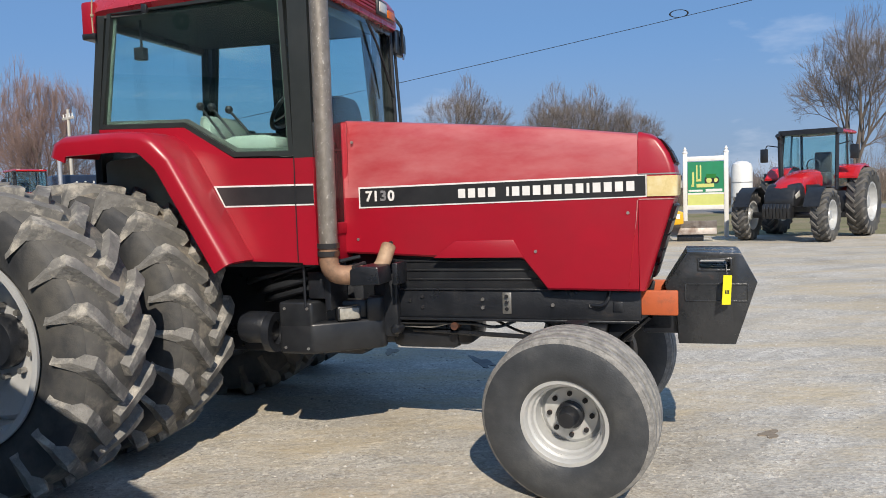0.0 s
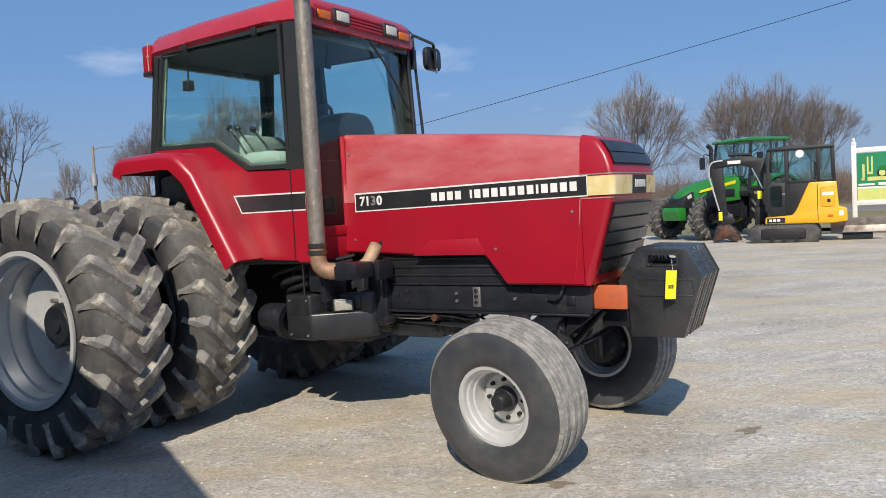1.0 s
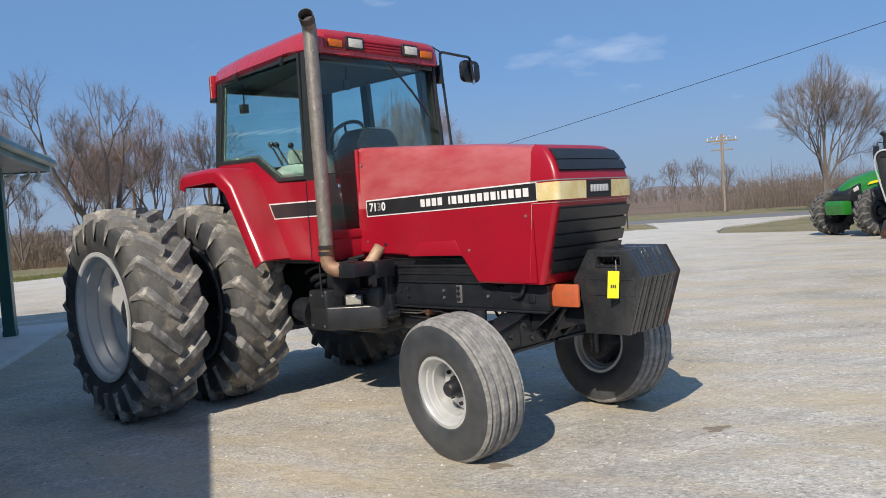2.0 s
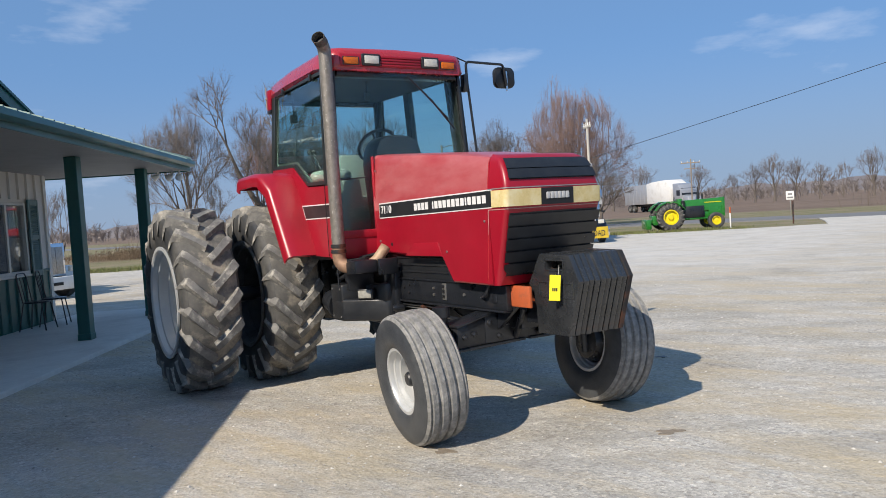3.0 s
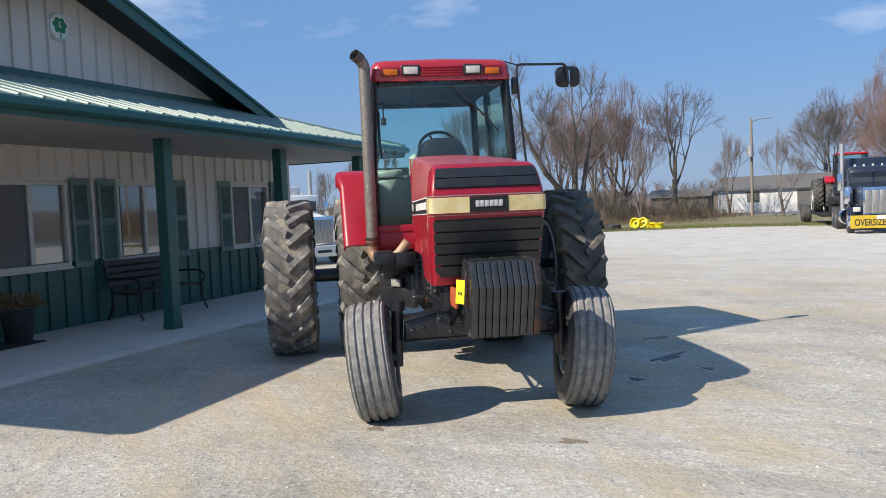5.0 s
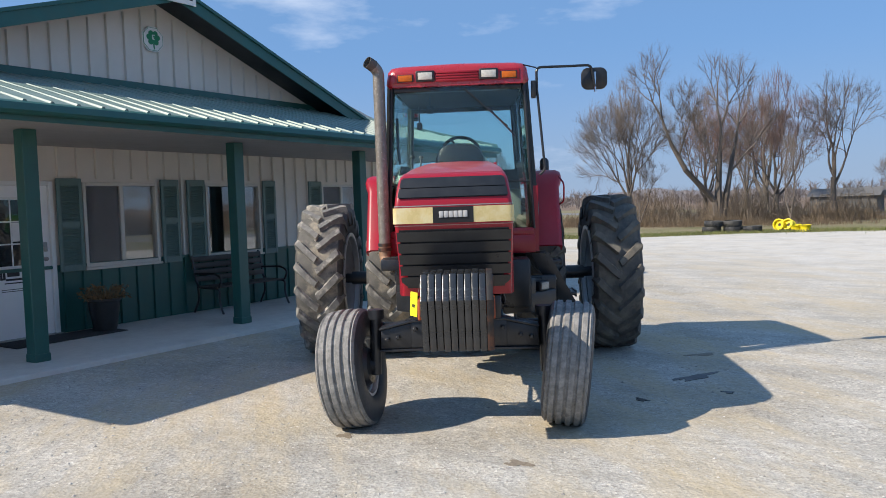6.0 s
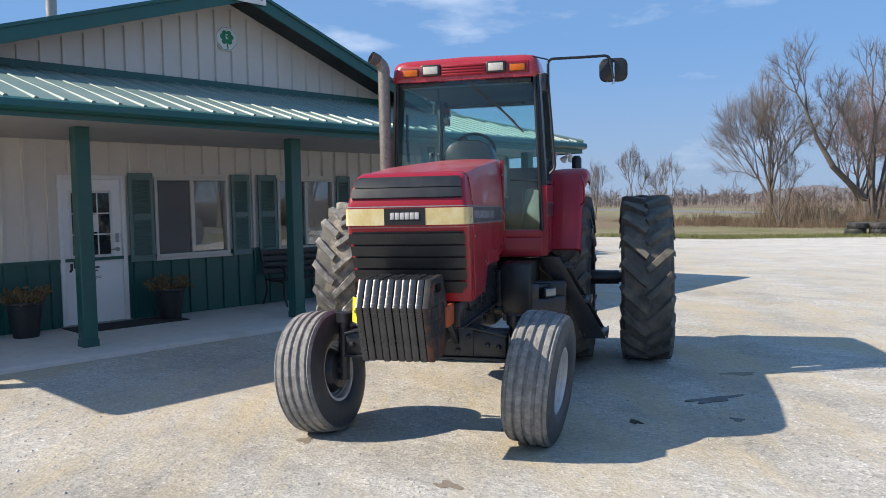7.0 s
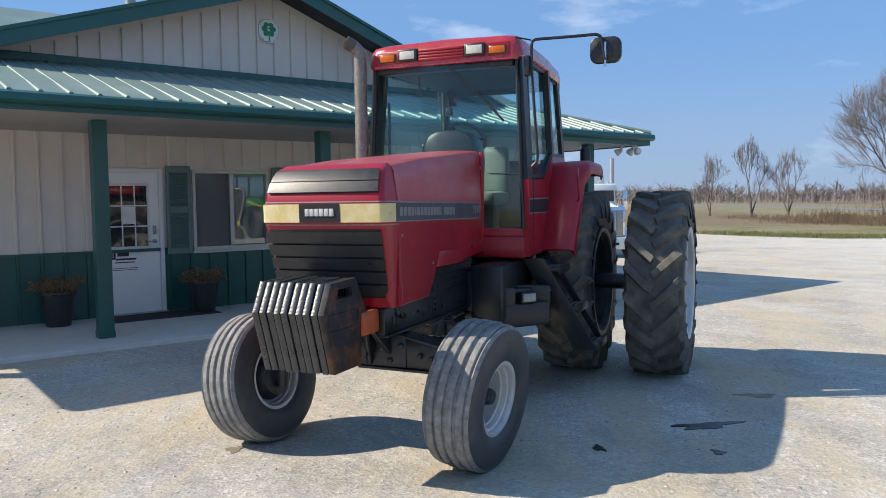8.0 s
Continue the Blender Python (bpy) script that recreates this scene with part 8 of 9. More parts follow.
def yard_sign():
    t = thing("yard_sign", pose(7.92, 23.41, 0, 0, 0, -17), "white post sign with green and pale yellow boards", "sign")
    t.scale = (0.81, 0.81, 0.89)
    for x in (-0.72, 0.72):
        p = part("post", box(x - 0.075, x + 0.075, -0.075, 0.075, 0, 2.85, 0.01), WHITE, t, "white square post")
        part("finial", lathe([(0.0, 2.85), (0.10, 2.85), (0.10, 2.89), (0.05, 2.93), (0.06, 2.99), (0.0, 3.08)], 10, "z", centre=(x, 0, 0), closed=False), WHITE, p)
    for z0, z1 in ((2.58, 2.74), (0.95, 1.10)):
        part("rail", box(-0.65, 0.65, -0.05, 0.05, z0, z1, 0.008), WHITE, t)
    part("board", box(-0.63, 0.63, -0.03, 0.03, 1.52, 2.56), SIGN_GREEN, t, "green board", smooth=0)
    part("lower_board", box(-0.63, 0.63, -0.029, 0.029, 1.10, 1.46), SIGN_YELLOW, t, "pale yellow strip", smooth=0)
    part("divider", box(-0.63, 0.63, -0.035, 0.035, 1.46, 1.52), WHITE, t, smooth=0)
    yl = SIGN_YELLOW
    for a, mt in (((-0.47, -0.40, 1.75, 2.22), yl), ((-0.50, -0.40, 1.72, 1.80), yl), ((-0.33, -0.28, 1.95, 2.45), yl), ((-0.20, -0.15, 1.95, 2.45), yl), ((-0.33, -0.15, 1.90, 1.98), yl), ((-0.32, 0.30, 1.70, 1.82), yl),
                  ((-0.60, -0.10, 1.56, 1.62), WHITE), ((0.0, 0.58, 1.55, 1.64), WHITE), ((0.02, 0.36, 2.0, 2.14), GREEN_PAINT)):
        part("sign_block", box(a[0], a[1], -0.038, -0.031, a[2], a[3]), mt, t, smooth=0)
    for x, r in ((0.12, 0.16), (0.36, 0.12)):
        part("sign_disc", lathe([(0.0, -0.034), (r, -0.034), (r, -0.031), (0.0, -0.031)], 20, "y", centre=(x, 0, 1.93), closed=False), DECAL_BLACK, t)
        part("sign_disc", lathe([(0.0, -0.037), (r * 0.6, -0.037), (r * 0.6, -0.033), (0.0, -0.033)], 20, "y", centre=(x, 0, 1.93), closed=False), yl, t)


yard_sign()


def white_tank(x, y, r, h):
    t = thing("storage_tank", pose(x, y, 0), "upright white domed storage tank behind the sign", "tank")
    part("shell", lathe([(0.0, 0.0), (r, 0.0), (r, h * 0.86), (r * 0.86, h * 0.94), (r * 0.5, h * 0.985), (0.0, h)], 28, "z", closed=False), WHITE, t)
    for k in (0.3, 0.58):
        part("band", lathe([(r - 0.005, h * k), (r + 0.012, h * k), (r + 0.012, h * k + 0.05), (r - 0.005, h * k + 0.05)], 28, "z"), TRAILER, t)


white_tank(16.5, 42.9, 0.56, 2.85)


def plain_wheel(parent, x, y, z, R, w, mat_rim, name="wheel"):
    k = w / 2
    b = lathe([(R * 0.56, -k * 0.9), (R * 0.58, k * 0.9), (R * 0.48, k * 0.9), (R * 0.42, 0.0), (R * 0.48, -k * 0.9)], 24, "y")
    lathe([(0.0, -k * 0.5), (R * 0.2, -k * 0.5), (R * 0.5, -0.02), (R * 0.5, 0.02), (R * 0.2, k * 0.5), (0.0, k * 0.5)], 20, "y", b, closed=False)
    wheel = part(name, b, mat_rim, parent)
    wheel.matrix_basis = pose(x, y, z)
    part("tyre", lathe([(R * 0.56, -k * 0.85), (R * 0.7, -k), (R * 0.9, -k), (R, -k * 0.8), (R, k * 0.8), (R * 0.9, k), (R * 0.7, k), (R * 0.56, k * 0.85)], 32, "y"), RUBBER, wheel)


def semi_truck(m, label, paint, chassis_paint, banner):
    t = thing("semi_truck", m, label, "truck")
    # x ahead, origin on the ground under the bumper
    part("hood", loft([[(x, -w, z0), (x, -w, z1 - 0.12), (x, -w * 0.85, z1), (x, w * 0.85, z1), (x, w, z1 - 0.12), (x, w, z0)] for x, w, z0, z1 in ((-1.9, 0.80, 0.95, 1.98), (-0.5, 0.62, 0.95, 1.78), (-0.28, 0.58, 0.95, 1.74))]), chassis_paint, t, smooth=40)
    g = part("grille_shell", box(-0.32, -0.18, -0.62, 0.62, 0.72, 1.80, 0.03), CHROME, t, "chrome grille shell")
    for k in range(4):
        part("grille_mesh", box(-0.19, -0.165, -0.55 + 0.278 * k, -0.55 + 0.278 * k + 0.255, 0.80, 1.68, 0.008), STEEL, g)
    part("bumper", box(-0.12, 0.06, -1.2, 1.2, 0.30, 0.72, 0.04), CHROME if banner else WHITE, t, "chrome bumper" if banner else "white bumper")
    for s in (-1, 1):
        part("fender", loft([[(-0.85 + 0.60 * math.sin(radians(a)), s * y, 0.48 + 0.60 * math.cos(radians(a)) - d) for y, d in ((0.58, 0.0), (1.15, 0.02), (1.18, 0.10), (0.58, 0.06))] for a in (-75, -45, -15, 15, 45, 75)]), chassis_paint, t, smooth=50)
        part("headlight", box(-0.24, -0.10, min(s * 0.72, s * 1.0), max(s * 0.72, s * 1.0), 0.86, 1.04, 0.03), LAMP, t)
        part("air_cleaner", lathe([(0.0, 1.12), (0.17, 1.15), (0.19, 1.2), (0.19, 1.75), (0.12, 1.85), (0.0, 1.86)], 20, "z", centre=(-1.65, s * 1.0, 0), closed=False), CHROME, t, "chrome air cleaner")
        part("exhaust", rod((-2.75, s * 1.13, 0.7), (-2.75, s * 1.13, 3.65), 0.085, seg=16), TRAILER, t, "tall bright exhaust stack")
        part("fuel_tank", lathe([(0.0, -3.9), (0.30, -3.9), (0.33, -3.85), (0.33, -2.55), (0.30, -2.5), (0.0, -2.5)], 24, "x", centre=(0, s * 0.95, 0.62), closed=False), CHROME, t)
        part("mirror", box(-1.95, -1.85, min(s * 1.22, s * 1.40), max(s * 1.22, s * 1.40), 1.7, 2.4, 0.02), CHROME, t)
        part("mirror_arm", rod((-2.0, s * 0.95, 2.1), (-1.9, s * 1.28, 2.1), 0.02), CHROME, t)
        part("windscreen", prism([(s * 0.05, 2.0), (s * 0.88, 2.0), (s * 0.86, 2.46), (s * 0.05, 2.48)], -1.915, -1.895, "x"), surf("dark_windscreen", (0.03, 0.04, 0.05), (0.05, 0.06, 0.07), 3, (0.03, 0.08), coat=1.0), t, smooth=0)
        plain_wheel(t, -0.85, s * 1.02, 0.50, 0.50, 0.26, CHROME, "front_wheel")
        for x in (-5.2, -6.5):
            plain_wheel(t, x, s * 0.95, 0.50, 0.50, 0.55, CHROME, "rear_wheel")
    cab = part("cab", prism([(-1.9, 0.9), (-1.9, 2.55), (-2.1, 2.62), (-3.35, 2.66), (-3.35, 0.9)], -0.95, 0.95, "y", 0.06), paint, t)
    part("visor", prism([(-1.88, 2.44), (-1.68, 2.40), (-1.80, 2.62), (-1.92, 2.66)], -0.92, 0.92, "y", 0.01), paint, t, "dark sun visor")
    part("sleeper", box(-4.9, -3.4, -1.08, 1.08, 0.9, 3.05, 0.10), paint, t, "tall sleeper box")
    for k in range(5):
        part("roof_light", lathe([(0.0, 2.66), (0.05, 2.66), (0.04, 2.74), (0.0, 2.75)], 10, "z", centre=(-2.05, -0.7 + 0.35 * k, 0), closed=False), LAMP, t)
    part("chassis", box(-7.2, -0.3, -0.45, 0.45, 0.55, 0.90, 0.03), CAST, t)
    if banner:
        b = part("banner", box(0.075, 0.085, -1.12, 1.12, 0.22, 0.72), surf("yellow_banner", (0.62, 0.44, 0.02), (0.54, 0.37, 0.018), 5, (0.5, 0.7), dirt=(0.36, 0.25, 0.04), dirt_scale=4, dirt_at=(0.5, 0.75)), t, "yellow oversize load banner", smooth=0)
        words("OVERSIZE LOAD", 0.36, pose(0.087, 0, 0.435, 90, 0, 90) @ Matrix.Diagonal((0.73, 1, 1, 1)), DECAL_BLACK, "lettering", b, 0.001, bold=0.007)
        part("plate_bars", box(0.086, 0.094, -0.16, 0.16, 0.56, 0.70), WHITE, b, smooth=0)
    else:
        part("step_bar", box(0.05, 0.08, -0.3, 0.3, 0.45, 0.55, 0.01), DARK_GREY, t)
    return t


TRUCK = pose(-11.1, 26.44, 0, 0, 0, -47)
rig = semi_truck(TRUCK, "dark blue semi truck with chrome grille and yellow banner", NAVY, NAVY, True)
rig.scale = (0.82, 0.82, 0.875)
white_rig = semi_truck(pose(-15.7, 8.5, 0, 0, 0, 14), "white truck with chrome grille parked behind the office", WHITE, WHITE, False)
white_rig.scale = (0.78, 0.78, 0.78)


def low_loader():
    t = thing("low_loader_trailer", TRUCK @ pose(-11.6, 0, 0), "low flat trailer behind the dark truck", "trailer")
    part("deck", box(-2.6, 4.8, -1.3, 1.3, 0.40, 0.54, 0.02), DARK_GREY, t)
    part("gooseneck", box(4.7, 6.8, -1.0, 1.0, 0.95, 1.25, 0.03), DARK_GREY, t)
    part("neck_riser", box(4.6, 4.9, -1.0, 1.0, 0.45, 1.2, 0.03), DARK_GREY, t)
    for x in (-2.0, -0.9):
        for s in (-1, 1):
            plain_wheel(t, x, s * 1.52, 0.42, 0.42, 0.4, STEEL)


low_loader()
loaded = modern_tractor(TRUCK @ pose(-10.6, 0.2, 0.54), "red tractor with dual wheels loaded on the trailer", DARK_RED, SILVER, roof_mat=DARK_RED, duals=True, weights=False)
loaded.scale = (0.86, 0.86, 0.86)


def old_tractor(m):
    t = thing("antique_tractor", m, "old green open-seat tractor with yellow wheels", "tractor")
    part("hood", loft([[(x, -w, z0), (x, -w, z1 - 0.1), (x, -w * 0.8, z1), (x, w * 0.8, z1), (x, w, z1 - 0.1), (x, w, z0)] for x, w, z0, z1 in ((0.55, 0.27, 1.02, 1.40), (1.9, 0.27, 0.98, 1.43), (2.0, 0.27, 0.66, 1.43), (2.55, 0.27, 0.62, 1.45))]), GREEN_PAINT, t, smooth=40)
    part("nose", box(2.55, 2.72, -0.29, 0.29, 0.55, 1.47, 0.03), GREEN_PAINT, t)
    part("chassis", box(-0.4, 2.6, -0.2, 0.2, 0.45, 0.85, 0.04), GREEN_PAINT, t)
    part("rear_axle", rod((0, -0.85, 0.64), (0, 0.85, 0.64), 0.11), GREEN_PAINT, t)
    part("front_axle", rod((2.15, -0.68, 0.38), (2.15, 0.68, 0.38), 0.06), GREEN_PAINT, t)
    part("platform", box(-0.45, 0.5, -0.5, 0.5, 0.80, 0.88, 0.02), GREEN_PAINT, t)
    part("seat", box(-0.30, 0.05, -0.25, 0.25, 1.0, 1.12, 0.04), DARK_GREY, t, "dark seat cushion")
    part("seat_back", box(-0.36, -0.28, -0.25, 0.25, 1.08, 1.36, 0.03), DARK_GREY, t)
    part("seat_post", box(-0.2, -0.05, -0.1, 0.1, 0.85, 1.02, 0.02), GREEN_PAINT, t)
    part("steering_wheel", lathe([(0.17, -0.012), (0.20, 0.0), (0.17, 0.012)], 18, "x", centre=(0.40, 0, 1.42)), BLACK, t)
    part("steering_column", rod((0.55, 0, 1.2), (0.40, 0, 1.42), 0.02), BLACK, t)
    part("exhaust", lathe([(0.0, 1.35), (0.035, 1.35), (0.035, 1.45), (0.075, 1.48), (0.075, 1.78), (0.035, 1.81), (0.035, 2.0), (0.0, 2.0)], 14, "z", centre=(1.55, 0, 0), closed=False), BLACK, t, "black upright exhaust")
    part("cowl", box(0.50, 0.72, -0.26, 0.26, 1.05, 1.50, 0.04), GREEN_PAINT, t)
    for s in (-1, 1):
        part("engine_side", box(0.75, 1.75, min(s * 0.21, s * 0.285), max(s * 0.21, s * 0.285), 0.55, 1.12, 0.03), CAST, t, "dark engine block")
        part("air_cleaner", lathe([(0.0, 0.9), (0.09, 0.92), (0.09, 1.38), (0.0, 1.42)], 14, "z", centre=(0.72, s * 0.36, 0), closed=False), BLACK, t)
        part("grille_stripe", box(1.75, 2.60, min(s * 0.272, s * 0.278), max(s * 0.272, s * 0.278), 1.24, 1.275), YELLOW_RIM, t)
        part("belly_line", rod((0.5, s * 0.30, 0.52), (1.9, s * 0.30, 0.50), 0.03, seg=8), GREEN_PAINT, t)
        part("hood_rail", box(0.75, 1.95, min(s * 0.20, s * 0.262), max(s * 0.20, s * 0.262), 0.86, 0.99, 0.01), GREEN_PAINT, t)
        part("foot_step", box(0.35, 0.62, min(s * 0.28, s * 0.55), max(s * 0.28, s * 0.55), 0.50, 0.54, 0.01), GREEN_PAINT, t)
        part("drawbar_link", rod((-0.5, s * 0.30, 0.50), (-1.0, s * 0.36, 0.32), 0.035, seg=8), GREEN_PAINT, t)
    part("air_stack", rod((1.75, 0.05, 1.4), (1.75, 0.05, 1.7), 0.04), BLACK, t)
    part("hitch", box(-0.75, -0.35, -0.4, 0.4, 0.3, 0.75, 0.03), GREEN_PAINT, t)
    part("rear_toolbar", box(-1.10, -0.86, -0.62, 0.62, 0.12, 0.58, 0.03), GREEN_PAINT, t, "green rear hitch frame")
    for s in (-1, 1):
        part("fender", loft([[(0.78 * math.sin(radians(a)), s * y, 0.64 + 0.78 * math.cos(radians(a)) - d) for y, d in ((0.48, 0), (0.95, 0), (0.95, 0.05), (0.48, 0.04))] for a in (-60, -35, -10, 15, 40, 62)]), GREEN_PAINT, t, smooth=50)
        lug_wheel(t, 0, s * 0.82, 0.655, 0.655, 0.40, 0.345, YELLOW_RIM, "rear_wheel", 18)
        plain_wheel(t, 2.15, s * 0.72, 0.38, 0.38, 0.24, YELLOW_RIM, "front_wheel")


old_tractor(pose(-12.1, 36.05, 0, 0, 0, 37))


def road_semi():
    """White semi with a box trailer, far off on the crossroad."""
    t = thing("road_semi", pose(-36.4, 95.4, 0, 0, 0, -36), "semi with a grey and white trailer beyond the field", "truck")
    part("trailer_box", box(-14.0, -7.6, -1.25, 1.25, 1.05, 3.7, 0.04), TRAILER, t, "pale grey trailer end")
    part("trailer_cover", prism([(-7.6, 1.05), (-7.6, 3.75), (-6.0, 3.95), (-2.6, 4.05), (-1.7, 3.6), (-1.4, 2.9), (-1.4, 1.05)], -1.26, 1.26, "y", 0.10), WHITE, t, "white covered load")
    for k in range(12):
        for s in (-1, 1) if k < 6 else ():
            part("trailer_post", box(-13.6 + 1.04 * k, -13.52 + 1.04 * k, min(s * 1.25, s * 1.28), max(s * 1.25, s * 1.28), 1.1, 3.85), TRAILER, t, smooth=0)
    part("trailer_frame", box(-13.8, -1.6, -0.5, 0.5, 0.75, 1.05, 0.03), DARK_GREY, t)
    part("cab", prism([(-1.0, 0.8), (-1.0, 3.5), (0.3, 3.3), (0.9, 2.6), (0.95, 0.8)], -1.15, 1.15, "y", 0.08), TRAILER, t, "pale grey cab")
    part("hood", prism([(0.9, 0.7), (0.9, 1.95), (2.1, 1.75), (2.35, 1.2), (2.35, 0.5)], -0.95, 0.95, "y", 0.1), TRAILER, t)
    part("windscreen", prism([(0.93, 2.0), (0.70, 2.82), (0.73, 2.84), (0.97, 2.02)], -1.0, 1.0, "y"), BLACK, t)
    part("bumper", box(2.2, 2.45, -1.1, 1.1, 0.4, 0.75, 0.04), CHROME, t)
    for s in (-1, 1):
        part("side_window", box(-0.1, 0.7, min(s * 1.15, s * 1.16), max(s * 1.15, s * 1.16), 1.9, 2.6), BLACK, t)
        for x in (1.5, -1.6, -2.8, -11.6, -12.8):
            plain_wheel(t, x, s * 0.98, 0.5, 0.5, 0.45, STEEL)


road_semi()


def tyre_pile():
    rng = random.Random(4)
    first = None
    for k, (i, z) in enumerate(((0, 0), (1, 0), (2, 0), (0, 1), (1, 1), (2, 1))):
        x, y = -26.0 + 0.50 * i + rng.uniform(-0.05, 0.05), 24.6 + 0.72 * i + rng.uniform(-0.05, 0.05)
        if i == 2 and z:
            continue
        t = thing("stacked_tyre", pose(x, y, 0.14 + 0.27 * z, rng.uniform(-2, 2), rng.uniform(-2, 2), rng.uniform(0, 360)), "old lugged tractor tyre lying in a stack", "tyre", "tyres stacked by the brush")
        tb, lb = lug_tyre(0.44, 0.26, 0.26, 18, 0.03, 0.04)
        for bm in (tb, lb):
            bmesh.ops.rotate(bm, verts=bm.verts, matrix=Matrix.Rotation(math.pi / 2, 3, "X"))
        part("casing", tb, RUBBER, t)
        part("tread", lb, RUBBER, t, smooth=25)


def yellow_rims():
    for x, y, r, tilt in ((-25.0, 27.5, 0.26, 80), (-24.7, 27.75, 0.25, 70), (-24.25, 27.8, 0.24, 8), (-23.75, 27.9, 0.24, 4)):
        t = thing("wheel_rim", pose(x, y, 0.26 if tilt > 30 else 0.12, tilt, 0, 20), "loose bright yellow wheel rim lying on grass", "wheel rim", "yellow rims by the brush")
        part("barrel", lathe([(r, -0.12), (r + 0.02, -0.14), (r - 0.03, -0.14), (r - 0.06, 0), (r - 0.03, 0.14), (r + 0.02, 0.14), (r, 0.12), (r - 0.03, 0)], 24, "z"), YELLOW_RIM, t)
        part("disc", lathe([(0.08, -0.015), (r - 0.05, -0.015), (r - 0.05, 0.015), (0.08, 0.015)], 24, "z"), YELLOW_RIM, t)


tyre_pile(), yellow_rims()


def far_barn(x, y, turn, w, d, h, roof_h, label, wall_mat, name="farm_shed"):
    t = thing(name, pose(x, y, 0, 0, 0, turn), label, "shed")
    part("wall", box(-w / 2, w / 2, -d / 2, d / 2, 0, h), wall_mat, t, smooth=0)
    part("roof", prism([(-d / 2 - 0.3, h), (d / 2 + 0.3, h), (0, h + roof_h)], -w / 2 - 0.3, w / 2 + 0.3, "x"), ROOF_GREY, t, smooth=0)
    for k in range(3):
        xx = -w / 2 + w * (k + 0.6) / 3.4
        part("shed_door", box(xx, xx + 0.9, -d / 2 - 0.03, -d / 2 - 0.004, 0.0 if k == 1 else 0.8, 1.6), ROOF_GREY, t, smooth=0)


far_barn(-36.5, 53.5, 36, 12, 6, 1.75, 1.1, "low white farm shed with a grey roof", WHITE)
far_barn(-50.0, 53.5, 40, 5, 5, 1.4, 0.7, "small grey shed among the trees", ROOF_GREY)


def utility_pole(x, y, h, turn, transformer=False, arms=True, label="weathered wooden utility pole with crossarm", wood=None):
    t = thing("utility_pole", pose(x, y, 0, 0, 0, turn), label, "utility pole")
    part("shaft", rod((0, 0, 0), (0.04, 0, h), 0.105, 0.075, 12), wood or POLE, t)
    if arms:
        arm = 0.66 if wood else 1.15
        part("crossarm", box(-arm, arm, -0.06, 0.06, h - 0.55, h - 0.42, 0.01), wood or POLE, t)
        if not wood:
            part("crossarm", box(-0.8, 0.8, -0.05, 0.05, h - 1.25, h - 1.14, 0.01), POLE, t)
    for k in range(4 if arms else 0):
        xx = (-1.05 + 0.7 * k) * (0.55 if wood else 1.0)
        part("insulator", lathe([(0.0, h - 0.42), (0.05, h - 0.42), (0.03, h - 0.3), (0.05, h - 0.24), (0.0, h - 0.22)], 8, "z", centre=(xx, 0, 0), closed=False), WHITE, t)
    if transformer:
        part("transformer", lathe([(0.0, h - 2.5), (0.2, h - 2.5), (0.2, h - 1.75), (0.0, h - 1.72)], 16, "z", centre=(0, -0.33, 0), closed=False), TRAILER, t)
        part("lamp_arm", tube([(0, 0, h - 0.2), (0.6, 0, h - 0.05), (1.3, 0, h - 0.05)], 0.03, 6), STEEL, t)
    return t


utility_pole(-20.7, 44.0, 6.9, -42, False, True, label="pale weathered utility pole beside the big maple", wood=POLE_PALE)
utility_pole(-34.3, 92.5, 6.3, 25)
utility_pole(-31.8, 42.8, 6.4, 35, True, False, "utility pole with transformer and lamp arm")
utility_pole(-5.7, 64.0, 6.0, 10)
utility_pole(-11.0, 103.0, 8.8, 8)


def wire(points, r, label):
    ob = part("overhead_wire", tube(points, r, 6), BLACK, None)
    tagged(ob, label, "wire")


def sag(a, b, dip, n=24):
    a, b = Vector(a), Vector(b)
    return [a.lerp(b, k / n) - Vector((0, 0, dip * 4 * (k / n) * (1 - k / n))) for k in range(n + 1)]


WIRE_A, WIRE_B = (-20.7, 44.0, 4.4), (26.0, 34.4, 12.1)
wire(sag(WIRE_A, WIRE_B, 0.25), 0.014, "black service wire sagging across the lot")
loop_ring = part("wire_coil", lathe([(0.42, -0.02), (0.46, 0.0), (0.42, 0.02), (0.38, 0.0)], 24, "y"), BLACK, None)
loop_ring.matrix_basis = pose(11.7, 38.2, 9.85, 0, 0, -15) @ Matrix.Diagonal((1.0, 1.0, 0.42, 1))
tagged(loop_ring, "coil of slack service wire hanging on the line", "wire coil")


def marker_posts():
    for x, y, h, mt, lab in ((-9.25, 36.7, 0.95, WHITE, "thin white marker stake with an orange tip"), (-7.0, 38.6, 1.05, RUST, "rusty steel fence post"), (2.25, 26.4, 1.15, WHITE, "thin white marker stake")):
        t = thing("marker_stake", pose(x, y, 0), lab, "stake")
        part("stake", box(-0.03, 0.03, -0.022, 0.022, 0, h, 0.006), mt, t)
        part("cap", box(-0.036, 0.036, -0.027, 0.027, h * 0.72, h + 0.02, 0.006), ORANGE if "orange" in lab else mt, t)


marker_posts()


